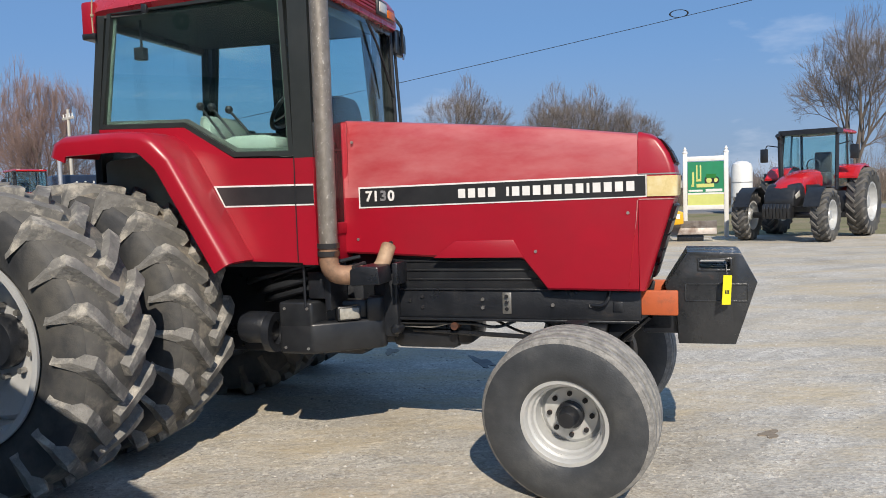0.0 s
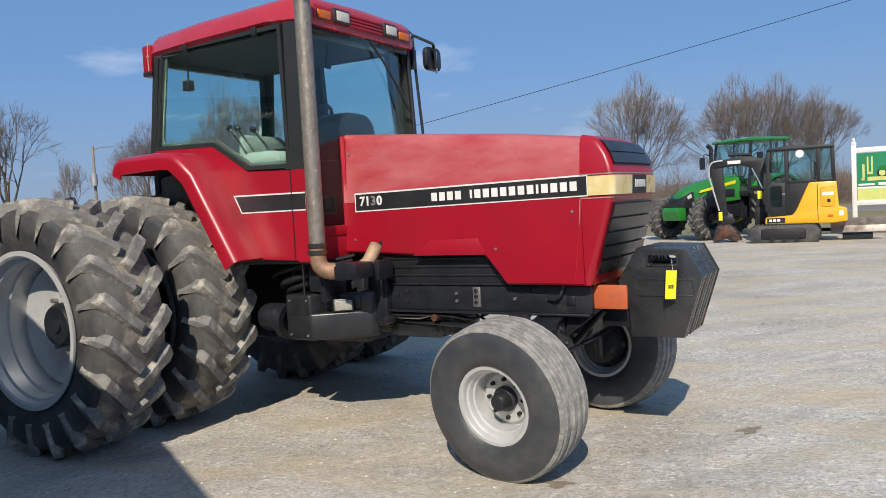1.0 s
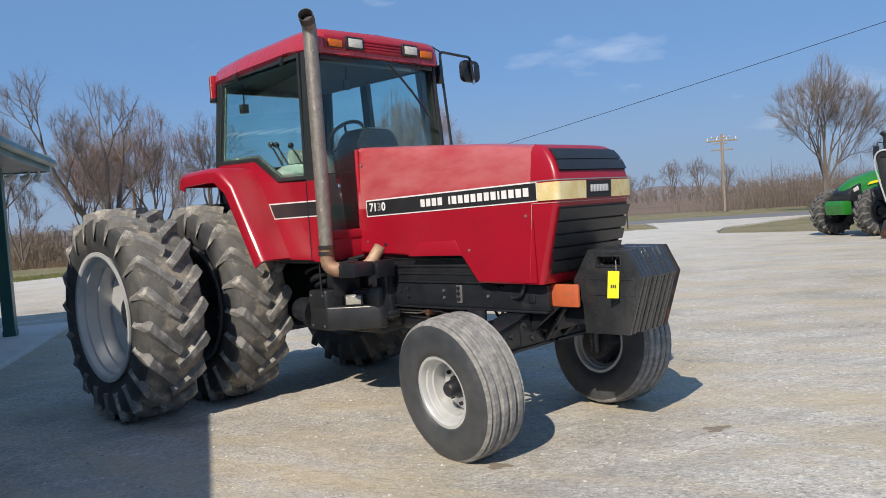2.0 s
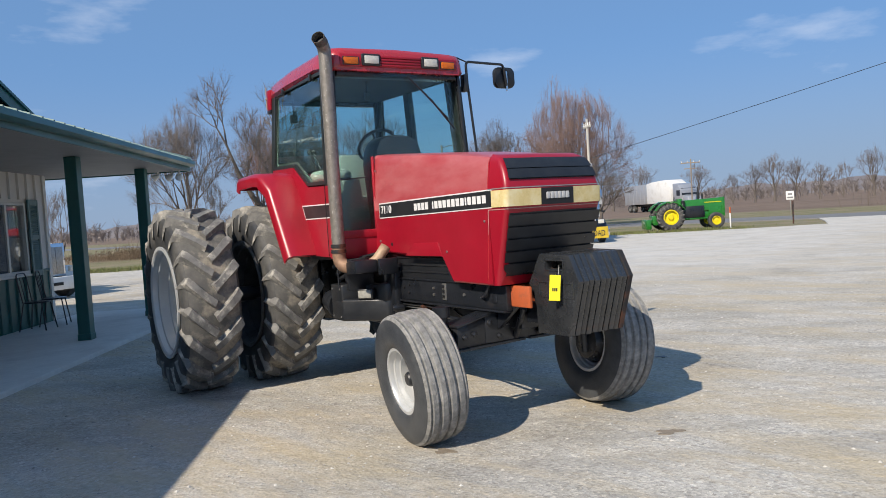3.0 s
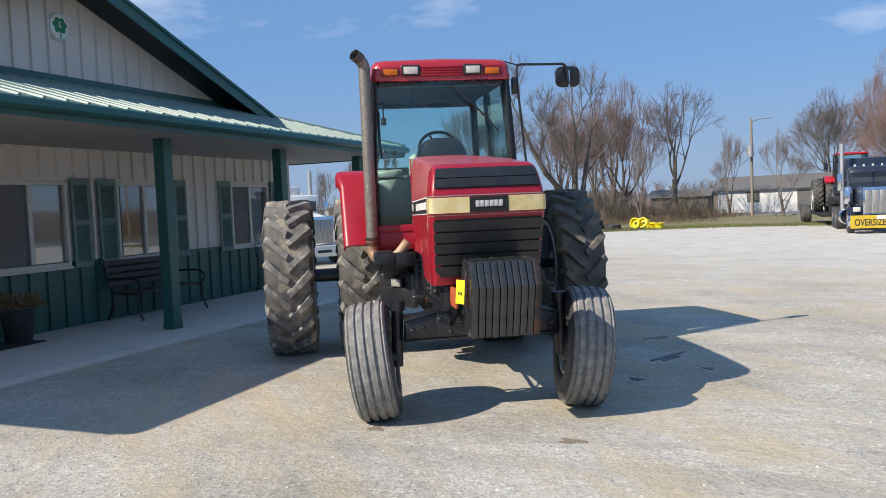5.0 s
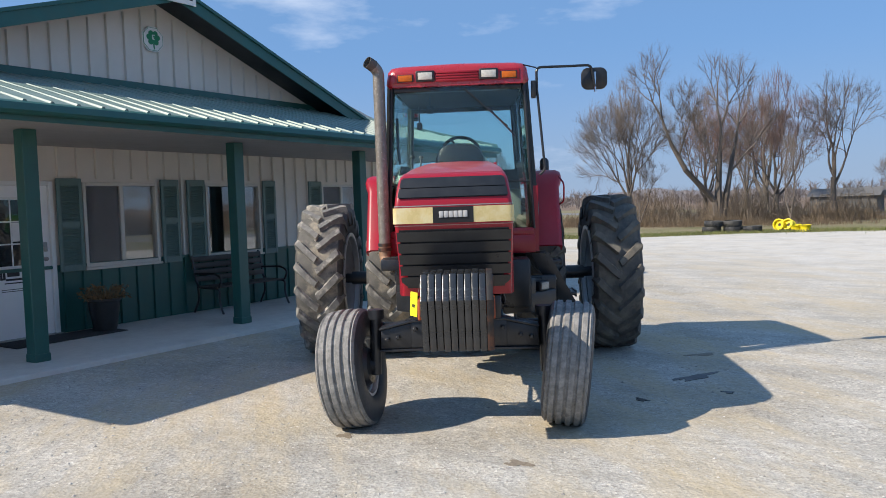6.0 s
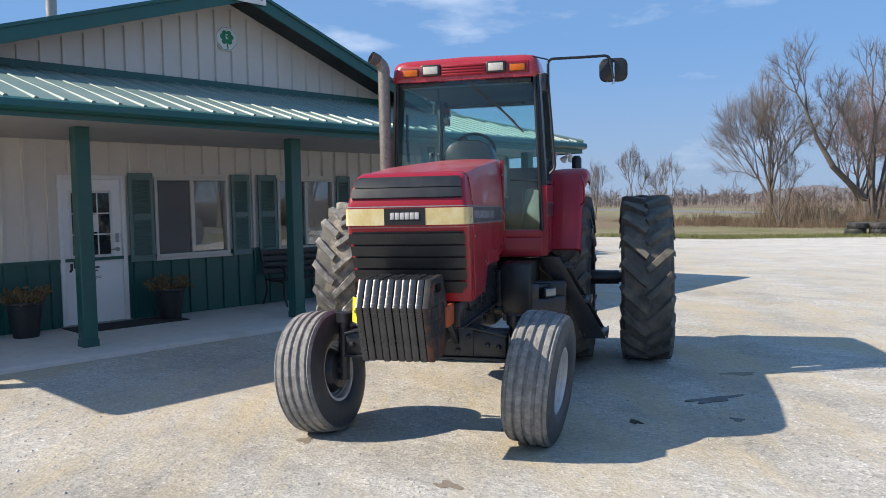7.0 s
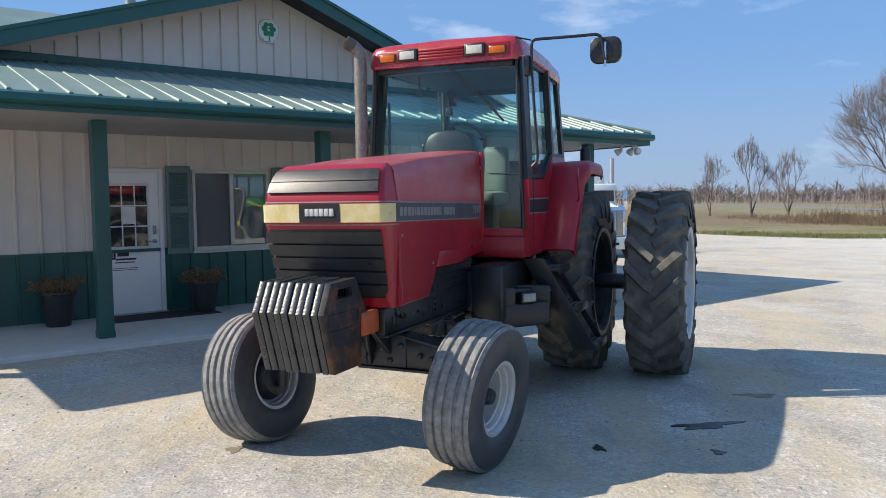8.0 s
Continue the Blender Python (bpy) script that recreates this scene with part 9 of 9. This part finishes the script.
def road_sign():
    t = thing("road_sign", pose(-12.3, 56.3, 0, 0, 0, 12), "small white road sign on a thin post by the crossroad", "road sign")
    part("post", box(-0.03, 0.03, -0.02, 0.02, 0, 1.55, 0.006), STEEL, t)
    face = part("plate", box(-0.26, 0.26, -0.035, -0.022, 0.95, 1.55, 0.01), WHITE, t, "white plate with two dark bars")
    for z0, z1, w in ((1.28, 1.40, 0.14), (1.06, 1.16, 0.18)):
        part("dark_bar", box(-w, w, -0.040, -0.036, z0, z1), DECAL_GREY, face, smooth=0)


road_sign()


# ---- trees, brush and far woods ----
class Sticks:
    """Collects tapered three- to six-sided sticks and makes one mesh of them."""

    def __init__(self):
        self.v, self.f = [], []

    def add(self, p, q, r0, r1, n):
        d = q - p
        if d.length < 1e-5:
            return
        d.normalize()
        u = d.orthogonal().normalized()
        w = d.cross(u)
        i = len(self.v)
        for c, r in ((p, r0), (q, r1)):
            for k in range(n):
                a = 2 * math.pi * k / n
                self.v.append(c + (u * math.cos(a) + w * math.sin(a)) * r)
        for k in range(n):
            j = (k + 1) % n
            self.f.append((i + k, i + j, i + n + j, i + n + k))

    def mesh(self, name, material):
        me = bpy.data.meshes.new(name)
        me.from_pydata([tuple(v) for v in self.v], [], self.f)
        me.materials.append(material)
        return me


def sticks_mesh(name, p, q, r0, r1, sides, material):
    """One mesh of tapered sticks from the rows p to the rows q."""
    d = q - p
    d = d / np.maximum(np.linalg.norm(d, axis=1, keepdims=True), 1e-6)
    u = np.cross(d, np.where(np.abs(d[:, 2:3]) > 0.9, np.array([[1.0, 0, 0]]), np.array([[0, 0, 1.0]])))
    u /= np.linalg.norm(u, axis=1, keepdims=True)
    w = np.cross(d, u)
    a = 2 * math.pi * np.arange(sides) / sides
    ring = u[:, None] * np.cos(a)[None, :, None] + w[:, None] * np.sin(a)[None, :, None]
    v = np.concatenate([p[:, None] + ring * r0[:, None, None], q[:, None] + ring * r1[:, None, None]], 1)
    k = np.arange(sides)
    quad = np.stack([k, (k + 1) % sides, sides + (k + 1) % sides, sides + k], 1)
    f = quad[None] + 2 * sides * np.arange(len(p))[:, None, None]
    me = bpy.data.meshes.new(name)
    me.from_pydata(v.reshape(-1, 3).tolist(), [], f.reshape(-1, 4).tolist())
    me.materials.append(material)
    return me


def make_tree(seed, trunks, limbs, height, width, levels, bark, twig, label, split=(0.34, 0.70), ratio=0.80, up=0.10, twigs=4, twig_len=0.62, side=0.26, outline=None):
    """A forking tree. trunks: lines of points with a radius at both ends; limbs: (start, direction, length, radius), each of which forks on.
    outline: half-widths of the crown at shares of its height."""
    rng = np.random.default_rng(seed)
    p, q, r0, r1, fine = [], [], [], [], []

    def stick(e, f, a, c):
        p.append(e), q.append(f), r0.append(a), r1.append(c)

    def turned(d, angle, about):
        u = np.cross(d, (0.3, 0.2, 1.0) if abs(d[2]) < 0.95 else (1.0, 0, 0))
        u = u / np.linalg.norm(u)
        w = np.cross(d, u)
        return d * math.cos(angle) + (u * math.cos(about) + w * math.sin(about)) * math.sin(angle)

    def fork(e, d, length, r, level):
        for k in range(3):
            d = d + rng.normal(size=3) * 0.07 + np.array([0, 0, up * 0.5])
            d = d / np.linalg.norm(d)
            f = e + d * length / 3
            stick(e, f, r * (1 - 0.13 * k), r * (0.87 - 0.13 * k))
            if level <= 2:
                fine.append((f, d))
            if level < levels and level > 0 and rng.random() < side:
                fork(f, turned(d, rng.uniform(0.6, 1.05), rng.uniform(0, 6.28)), length * rng.uniform(0.45, 0.7), r * 0.5, max(level - 2, 0))
            e = f
        if level:
            about, n = rng.uniform(0, 6.28), 2 if rng.random() < 0.62 else 3
            for k in range(n):
                angle = rng.uniform(*split) * (0.55 if k == 0 else 1.0)
                fork(e, turned(d, angle, about + 6.283 * k / n + rng.uniform(-0.4, 0.4)), length * ratio * rng.uniform(0.82, 1.12), r * (0.64 if k == 0 else 0.54), level - 1)

    for line, ra, rb in trunks:
        m = len(line) - 1
        for k in range(m):
            stick(np.array(line[k], float), np.array(line[k + 1], float), ra + (rb - ra) * k / m, ra + (rb - ra) * (k + 1) / m)
    for e, d, length, r in limbs:
        d = np.array(d, float)
        fork(np.array(e, float), d / np.linalg.norm(d), length, r, levels)
    at, way = np.array([f[0] for f in fine]), np.array([f[1] for f in fine])
    tp, tq, ta, tb = [], [], [], []
    for _ in range(twigs):
        d = way + rng.normal(size=way.shape) * 0.50 + np.array([0, 0, 0.08])
        d /= np.linalg.norm(d, axis=1, keepdims=True)
        e = at + d * twig_len * rng.uniform(0.5, 1.2, (len(at), 1))
        tp.append(at), tq.append(e), ta.append(np.full(len(at), 0.0042)), tb.append(np.full(len(at), 0.0022))
    p, q, r0, r1 = np.array(p), np.array(q), np.array(r0), np.array(r1)
    tq_all = np.concatenate(tq)
    tp_all, high = np.concatenate(tp), tq_all[:, 2].max()
    reach, level = np.hypot(tq_all[:, 0], tq_all[:, 1]), tq_all[:, 2] / high
    grow = width / np.percentile(reach, 97) / 2
    if outline:
        bins = np.linspace(0.15, 1.0, 12)
        now = np.array([np.percentile(reach[np.abs(level - c) < 0.08], 92) if (np.abs(level - c) < 0.08).sum() > 8 else 0.2 for c in bins])
        want = width / 2 * np.interp(bins, [o[0] for o in outline], [o[1] for o in outline])
        gain = np.clip(want / np.maximum(now, 0.05), 0.45, 1.7)
        gain[bins < 0.42] = np.minimum(gain[bins < 0.42], 1.12)
        gain = np.convolve(np.pad(gain, 2, mode="edge"), np.array([1, 2, 3, 2, 1]) / 9, mode="valid")

    def fit(v):
        f = np.interp(v[:, 2] / high, bins, gain)[:, None] if outline else grow
        return np.concatenate([v[:, :2] * f, v[:, 2:] * height / high], 1)
    thick = r0 > 0.045
    r0, r1 = np.maximum(r0, 0.0050), np.maximum(r1, 0.0042)
    t = thing("bare_tree", pose(0, 0, 0), label, "tree")
    flare = 1 + 0.45 * np.exp(-np.maximum(p[:, 2], 0) / 0.4)
    trunk = new("trunk", sticks_mesh("trunk", fit(p[thick]), fit((q + (q - p) * 0.04)[thick]), (r0 * flare)[thick], r1[thick], 7, bark))
    trunk.parent = t
    crown = new("crown", sticks_mesh("crown", fit(np.concatenate([p[~thick], tp_all])), fit(np.concatenate([q[~thick], tq_all])), np.concatenate([r0[~thick]] + ta), np.concatenate([r1[~thick]] + tb), 3, twig))
    crown.parent = t
    return t


def whorl(z, n, out, length, r, seed, x=0.0, y=0.0):
    """Limbs that spread evenly from the head of a trunk, the first nearly upright."""
    rng = random.Random(seed)
    return [((x, y, z - 0.25 * (k % 3)), (0.12 * rng.uniform(-1, 1), 0.12 * rng.uniform(-1, 1), 1.0) if k == 0 else
             (out * rng.uniform(0.75, 1.2) * math.cos(6.283 * k / (n - 1) + rng.uniform(-0.3, 0.3)), out * rng.uniform(0.75, 1.2) * math.sin(6.283 * k / (n - 1) + rng.uniform(-0.3, 0.3)), 1.0),
             length * (1.0 if k == 0 else rng.uniform(0.8, 1.05)), r * (1.0 if k == 0 else 0.8)) for k in range(n)]


T_OAK = make_tree(11, [([(0, 0, -0.1), (0.03, 0, 0.9), (0.05, 0.02, 1.9)], 0.21, 0.17)], whorl(1.9, 5, 0.75, 2.0, 0.12, 1), 10.0, 7.4, 5, BARK, TWIG, "tall leafless tree with a rounded crown of ascending grey twigs", twigs=3, outline=[(0.15, 0.25), (0.3, 0.8), (0.45, 1.0), (0.65, 0.95), (0.82, 0.68), (0.95, 0.30), (1, 0.12)])
T_FORK = make_tree(23, [([(0, 0, -0.1), (0, -0.3, 1.5), (0.2, -2.7, 3.5), (0, -3.7, 5.2)], 0.22, 0.13), ([(0, 0, -0.1), (0, 0.0, 2.2), (0.1, 0.05, 4.4)], 0.24, 0.16), ([(0, 0.15, -0.1), (0.1, 0.75, 2.6), (-0.1, 1.3, 4.6)], 0.19, 0.12)],
                   [((0, -3.7, 5.2), (0, -0.45, 1), 1.7, 0.11), ((0.1, -3.2, 4.3), (0.2, 0.25, 1), 1.5, 0.08), ((0.15, -2.2, 3.1), (0.3, -0.2, 1), 1.4, 0.06), ((0.1, 0.05, 4.4), (0.1, 0.1, 1), 1.9, 0.13), ((0.1, 0, 3.5), (-0.4, -0.5, 1), 1.7, 0.09),
                    ((0, 0, 2.6), (0.6, -0.5, 0.8), 1.3, 0.06), ((-0.1, 1.3, 4.6), (0, 0.3, 1), 1.8, 0.10), ((0, 1.0, 3.4), (0.2, 0.8, 0.9), 1.5, 0.07)],
                   11.2, 10.5, 4, BARK, TWIG, "forked leafless tree with a long leaning limb", twigs=5)
T_RED = make_tree(37, [([(0, 0, -0.1), (0.05, 0, 0.9), (0.1, 0, 1.8)], 0.19, 0.15)], whorl(1.8, 6, 0.85, 1.9, 0.10, 3), 9.6, 6.6, 5, BARK, TWIG_RED, "leafless tree with dense reddish budding twigs", twigs=2, outline=[(0.15, 0.5), (0.3, 0.95), (0.5, 1.0), (0.7, 0.85), (0.85, 0.6), (0.95, 0.28), (1, 0.12)])
T_MAPLE = make_tree(43, [([(0, 0, -0.1), (0, 0, 0.8), (0, 0, 1.5)], 0.27, 0.22)], whorl(1.5, 8, 1.0, 1.75, 0.12, 4) + whorl(2.1, 4, 1.9, 1.5, 0.08, 5)[1:], 10.8, 8.6, 5, BARK, TWIG_RED, "large round maple with dense reddish bare twigs", twigs=3, up=0.05, ratio=0.80, outline=[(0.15, 0.72), (0.27, 1.0), (0.42, 1.0), (0.58, 0.84), (0.75, 0.58), (0.9, 0.28), (1, 0.06)])
T_ELM = make_tree(59, [([(0, 0, -0.1), (0.08, 0, 1.4), (0.05, 0.05, 2.9)], 0.19, 0.15)], whorl(2.9, 4, 0.42, 2.1, 0.11, 6), 9.6, 5.6, 4, BARK, TWIG, "leafless tree with a high vase-shaped crown", up=0.03, ratio=0.82, twigs=5, side=0.25, outline=[(0.25, 0.1), (0.45, 0.5), (0.62, 0.85), (0.78, 1.0), (0.9, 0.8), (0.97, 0.5), (1, 0.3)])
T_SMALL = make_tree(71, [([(0, 0, -0.1), (0.1, 0.1, 1.2)], 0.06, 0.05), ([(0.1, 0, -0.1), (-0.25, 0.2, 1.3)], 0.055, 0.045), ([(0, 0.1, -0.1), (0.15, -0.35, 1.1)], 0.05, 0.04)],
                    [((0.1, 0.1, 1.2), (0.15, 0.1, 1), 1.2, 0.05), ((-0.25, 0.2, 1.3), (-0.3, 0.3, 1), 1.2, 0.045), ((0.15, -0.35, 1.1), (0.25, -0.4, 1), 1.1, 0.04), ((0.05, 0.05, 0.9), (-0.1, -0.6, 1), 0.9, 0.03)],
                    6.0, 3.6, 4, BARK, TWIG, "small leafless tree with several slim stems", twigs=2, twig_len=0.45, split=(0.22, 0.55), side=0.18, outline=[(0.15, 0.35), (0.35, 0.8), (0.55, 1.0), (0.75, 0.75), (0.9, 0.4), (1, 0.12)])
T_LOW = make_tree(83, [([(0, 0, -0.1), (0.05, 0, 0.7), (0.1, 0, 1.3)], 0.20, 0.16)], whorl(1.3, 6, 1.3, 1.2, 0.10, 8), 4.9, 5.8, 4, BARK, TWIG, "low broad leafless tree with a dark trunk", twigs=4, twig_len=0.42, outline=[(0.15, 0.3), (0.35, 1.0), (0.6, 0.95), (0.8, 0.7), (0.95, 0.3), (1, 0.1)])
T_FAR = make_tree(97, [([(0, 0, -0.1), (0.05, 0, 1.2), (0.1, 0, 2.6)], 0.22, 0.17)], whorl(2.6, 5, 0.65, 1.9, 0.13, 9), 9.4, 6.8, 4, BARK, TWIG, "leafless tree across the ploughed field", twigs=2, twig_len=0.7, outline=[(0.2, 0.3), (0.4, 0.9), (0.6, 1.0), (0.8, 0.75), (0.95, 0.35), (1, 0.15)])
PLACES = [
    (T_OAK, -42.0, 28.7, 1.03, 40), (T_FORK, -36.0, 31.6, 1.0, 0), (T_RED, -38.7, 37.7, 1.10, 60), (T_ELM, -35.9, 40.0, 1.03, 200), (T_SMALL, -34.2, 43.2, 1.05, 15),
    (T_SMALL, -30.4, 44.1, 1.0, 130), (T_OAK, -39.9, 60.8, 1.06, 80), (T_MAPLE, -24.3, 48.0, 1.02, 0), (T_LOW, -21.6, 46.6, 1.0, 30), (T_OAK, 1.7, 52.0, 0.97, 150), (T_OAK, 8.7, 57.4, 0.98, 20),
    (T_OAK, 11.3, 59.0, 0.98, 140), (T_OAK, 13.9, 58.4, 0.86, 260), (T_OAK, 25.8, 48.6, 1.28, 200), (T_SMALL, -66.8, 23.9, 1.0, 70), (T_SMALL, -61.0, 25.9, 1.2, 190),
    (T_SMALL, -64.9, 30.2, 1.05, 300), (T_RED, -40.8, 33.8, 1.0, 170), (T_FORK, -45.5, 42.0, 0.9, 250), (T_SMALL, -33.0, 34.4, 1.0, 45), (T_SMALL, -37.5, 27.0, 0.95, 100), (T_RED, -30.8, 58.0, 1.0, 20),
    (T_OAK, -52.0, 45.0, 0.95, 310),
    # row of trees across the ploughed field
    (T_FAR, -66.0, 132.0, 0.85, 30), (T_FAR, -61.0, 134.5, 0.95, 120), (T_FAR, -52.5, 139.0, 0.90, 220), (T_SMALL, -47.0, 141.0, 1.0, 60), (T_FAR, -43.5, 142.5, 0.80, 200), (T_FAR, -40.5, 143.5, 0.98, 10),
    (T_FAR, -37.0, 144.5, 0.85, 90), (T_FAR, -33.5, 145.5, 0.72, 160), (T_SMALL, -30.0, 146.0, 1.1, 260), (T_FAR, -25.5, 147.0, 0.95, 40), (T_FAR, -21.0, 147.0, 0.95, 330), (T_FAR, -16.5, 148.0, 0.80, 150),
    (T_SMALL, -57.0, 137.0, 0.9, 15), (T_SMALL, -71.0, 129.0, 1.2, 75),
]
used = set()
for src, x, y, k, turn in PLACES:
    m = pose(x, y, 0, 0, 0, turn)
    if src.name in used:
        ob = copy_thing(src, m)
    else:
        src.matrix_basis, ob = m, src
        used.add(src.name)
    ob.scale = k if isinstance(k, tuple) else (k, k, k)


def brush_belt(name, path, width, n, h, material, label, seed):
    """A belt of thin dry stems along a line."""
    rng, s = random.Random(seed), Sticks()
    seg = [math.dist(a, b) for a, b in zip(path, path[1:])]
    for _ in range(n):
        k = rng.choices(range(len(seg)), seg)[0]
        t = rng.random()
        a, b = path[k], path[k + 1]
        p = Vector((a[0] + (b[0] - a[0]) * t + rng.gauss(0, width), a[1] + (b[1] - a[1]) * t + rng.gauss(0, width), -0.02))
        hh = h * rng.uniform(0.35, 1.0) * (0.6 + 0.4 * math.sin(p.x * 0.9) * math.sin(p.y * 0.7))
        d = Vector((rng.gauss(0, 0.22), rng.gauss(0, 0.22), 1)).normalized()
        q = p + d * hh * 0.5
        e = q + (d + Vector((rng.gauss(0, 0.25), rng.gauss(0, 0.25), 0))).normalized() * hh * 0.5
        s.add(p, q, 0.014, 0.010, 3), s.add(q, e, 0.010, 0.005, 3)
        for _k in range(2):
            c = p.lerp(e, rng.uniform(0.4, 0.9))
            s.add(c, c + Vector((rng.gauss(0, 0.3), rng.gauss(0, 0.3), rng.uniform(0.1, 0.5))) * hh * 0.35, 0.008, 0.004, 3)
    ob = new(name, s.mesh(name, material))
    return tagged(ob, label, "brush", kind="stuff")


brush_belt("dry_brush", [(-45.5, 25.0), (-40.0, 27.5), (-35.8, 30.5), (-34.5, 34.5), (-35.0, 39.0), (-36.0, 43.0)], 1.6, 7000, 1.05, BRUSH, "tangle of dry tan brush under the trees", 3)
brush_belt("tall_weeds", [(-58, 24), (-45, 25.5), (-36.5, 28), (-31, 32), (-28.5, 36)], 0.9, 2600, 0.45, BRUSH, "dry weeds along the edge of the lot", 5)
brush_belt("tall_brush", [(-41.5, 28.6), (-38.5, 30.0), (-36.5, 33), (-36.8, 38), (-37.5, 42)], 1.5, 3000, 2.9, surf("grey_brown_brush", (0.30, 0.235, 0.165), (0.22, 0.17, 0.125), 2, (0.9, 1.0), island=0.35), "tall leafless brush between the tree trunks", 21)
brush_belt("thicket", [(-5, 72), (6, 69), (20, 66), (45, 58)], 3.0, 9000, 4.6, surf("grey_brown_thicket", (0.235, 0.19, 0.155), (0.175, 0.14, 0.115), 2, (0.9, 1.0), island=0.35), "dense leafless thicket beyond the road", 12)
brush_belt("hedge_brush", [(-4, 76), (10, 72), (30, 64), (60, 58)], 2.0, 3600, 2.6, BRUSH, "leafless hedge far beyond the road", 8)


def grass_verge(path, width, n, seed):
    rng = np.random.default_rng(seed)
    pts = np.array(path, float)
    k = rng.integers(0, len(pts) - 1, n)
    t = rng.random((n, 1))
    c = pts[k] * (1 - t) + pts[k + 1] * t + rng.normal(0, width, (n, 2))
    a, h = rng.random(n) * 6.28, 0.05 + 0.09 * rng.random(n)
    w = 0.012
    ux, uy = np.cos(a) * w, np.sin(a) * w
    lean = rng.normal(0, 0.04, (n, 2))
    v = np.stack([np.stack([c[:, 0] - ux, c[:, 1] - uy, np.full(n, -0.02)], 1), np.stack([c[:, 0] + ux, c[:, 1] + uy, np.full(n, -0.02)], 1), np.stack([c[:, 0] + lean[:, 0], c[:, 1] + lean[:, 1], h], 1)], 1)
    me = bpy.data.meshes.new("verge_grass")
    me.from_pydata(v.reshape(-1, 3).tolist(), [], (np.arange(3 * n).reshape(-1, 3)).tolist())
    me.materials.append(GRASS)
    tagged(new("verge_grass", me), "short patchy green grass on the verge", "grass", kind="stuff")


grass_verge([(-31, 15), (-26.6, 18.4), (-25.5, 22), (-24.6, 26.4), (-22, 30.2), (-15, 33.6), (-9, 36.0)], 0.9, 17000, 2)


def far_woods():
    """Distant tree line, many small leafless crowns joined."""
    rng, s = random.Random(9), Sticks()
    for _ in range(2300):
        a = radians(rng.uniform(-45, 118))
        d = rng.uniform(200, 320) if a > radians(5) else rng.uniform(120, 210)
        base = Vector((-math.sin(a) * d, math.cos(a) * d, 0))
        h = rng.choice((rng.uniform(2.0, 4.0), rng.uniform(3.5, 6.5))) * d / 230
        s.add(base, base + Vector((0, 0, h * 0.5)), 0.16, 0.09, 3)
        for _k in range(24):
            p = base + Vector((0, 0, h * rng.uniform(0.08, 0.7)))
            s.add(p, p + Vector((rng.gauss(0, 0.17), rng.gauss(0, 0.17), rng.uniform(0.10, 0.36))) * h, 0.075, 0.03, 3)
    # the air's haze is mixed into the colour of the woods
    ob = new("far_woods", s.mesh("far_woods", surf("hazy_bare_woods", (0.27, 0.23, 0.21), (0.215, 0.185, 0.17), 2, (0.9, 1.0), island=0.3)))
    tagged(ob, "distant hazy line of leafless woods", "woods", kind="stuff")
    # low wooded rise on the horizon
    b = bmesh.new()
    rows = []
    for k in range(171):
        a = radians(-58 + k * 1.1)
        h = 6.2 + 2.4 * math.sin(k * 0.31) + 1.5 * math.sin(k * 0.83) + 0.8 * math.sin(k * 2.3)
        rows.append([(-math.sin(a) * r, math.cos(a) * r, z) for r, z in ((560, -1), (600, h), (700, h + 1), (760, -1))])
    loft(rows, b)
    # lavender grey: distance haze put into the rise's colour
    rise = part("backdrop", b, surf("wooded_rise", (0.20, 0.185, 0.19), (0.15, 0.138, 0.148), 0.2, (0.95, 1.0), dirt=(0.235, 0.205, 0.19), dirt_scale=0.03), None, smooth=60)
    tagged(rise, "low wooded rise on the horizon", "backdrop", kind="structure")


far_woods()
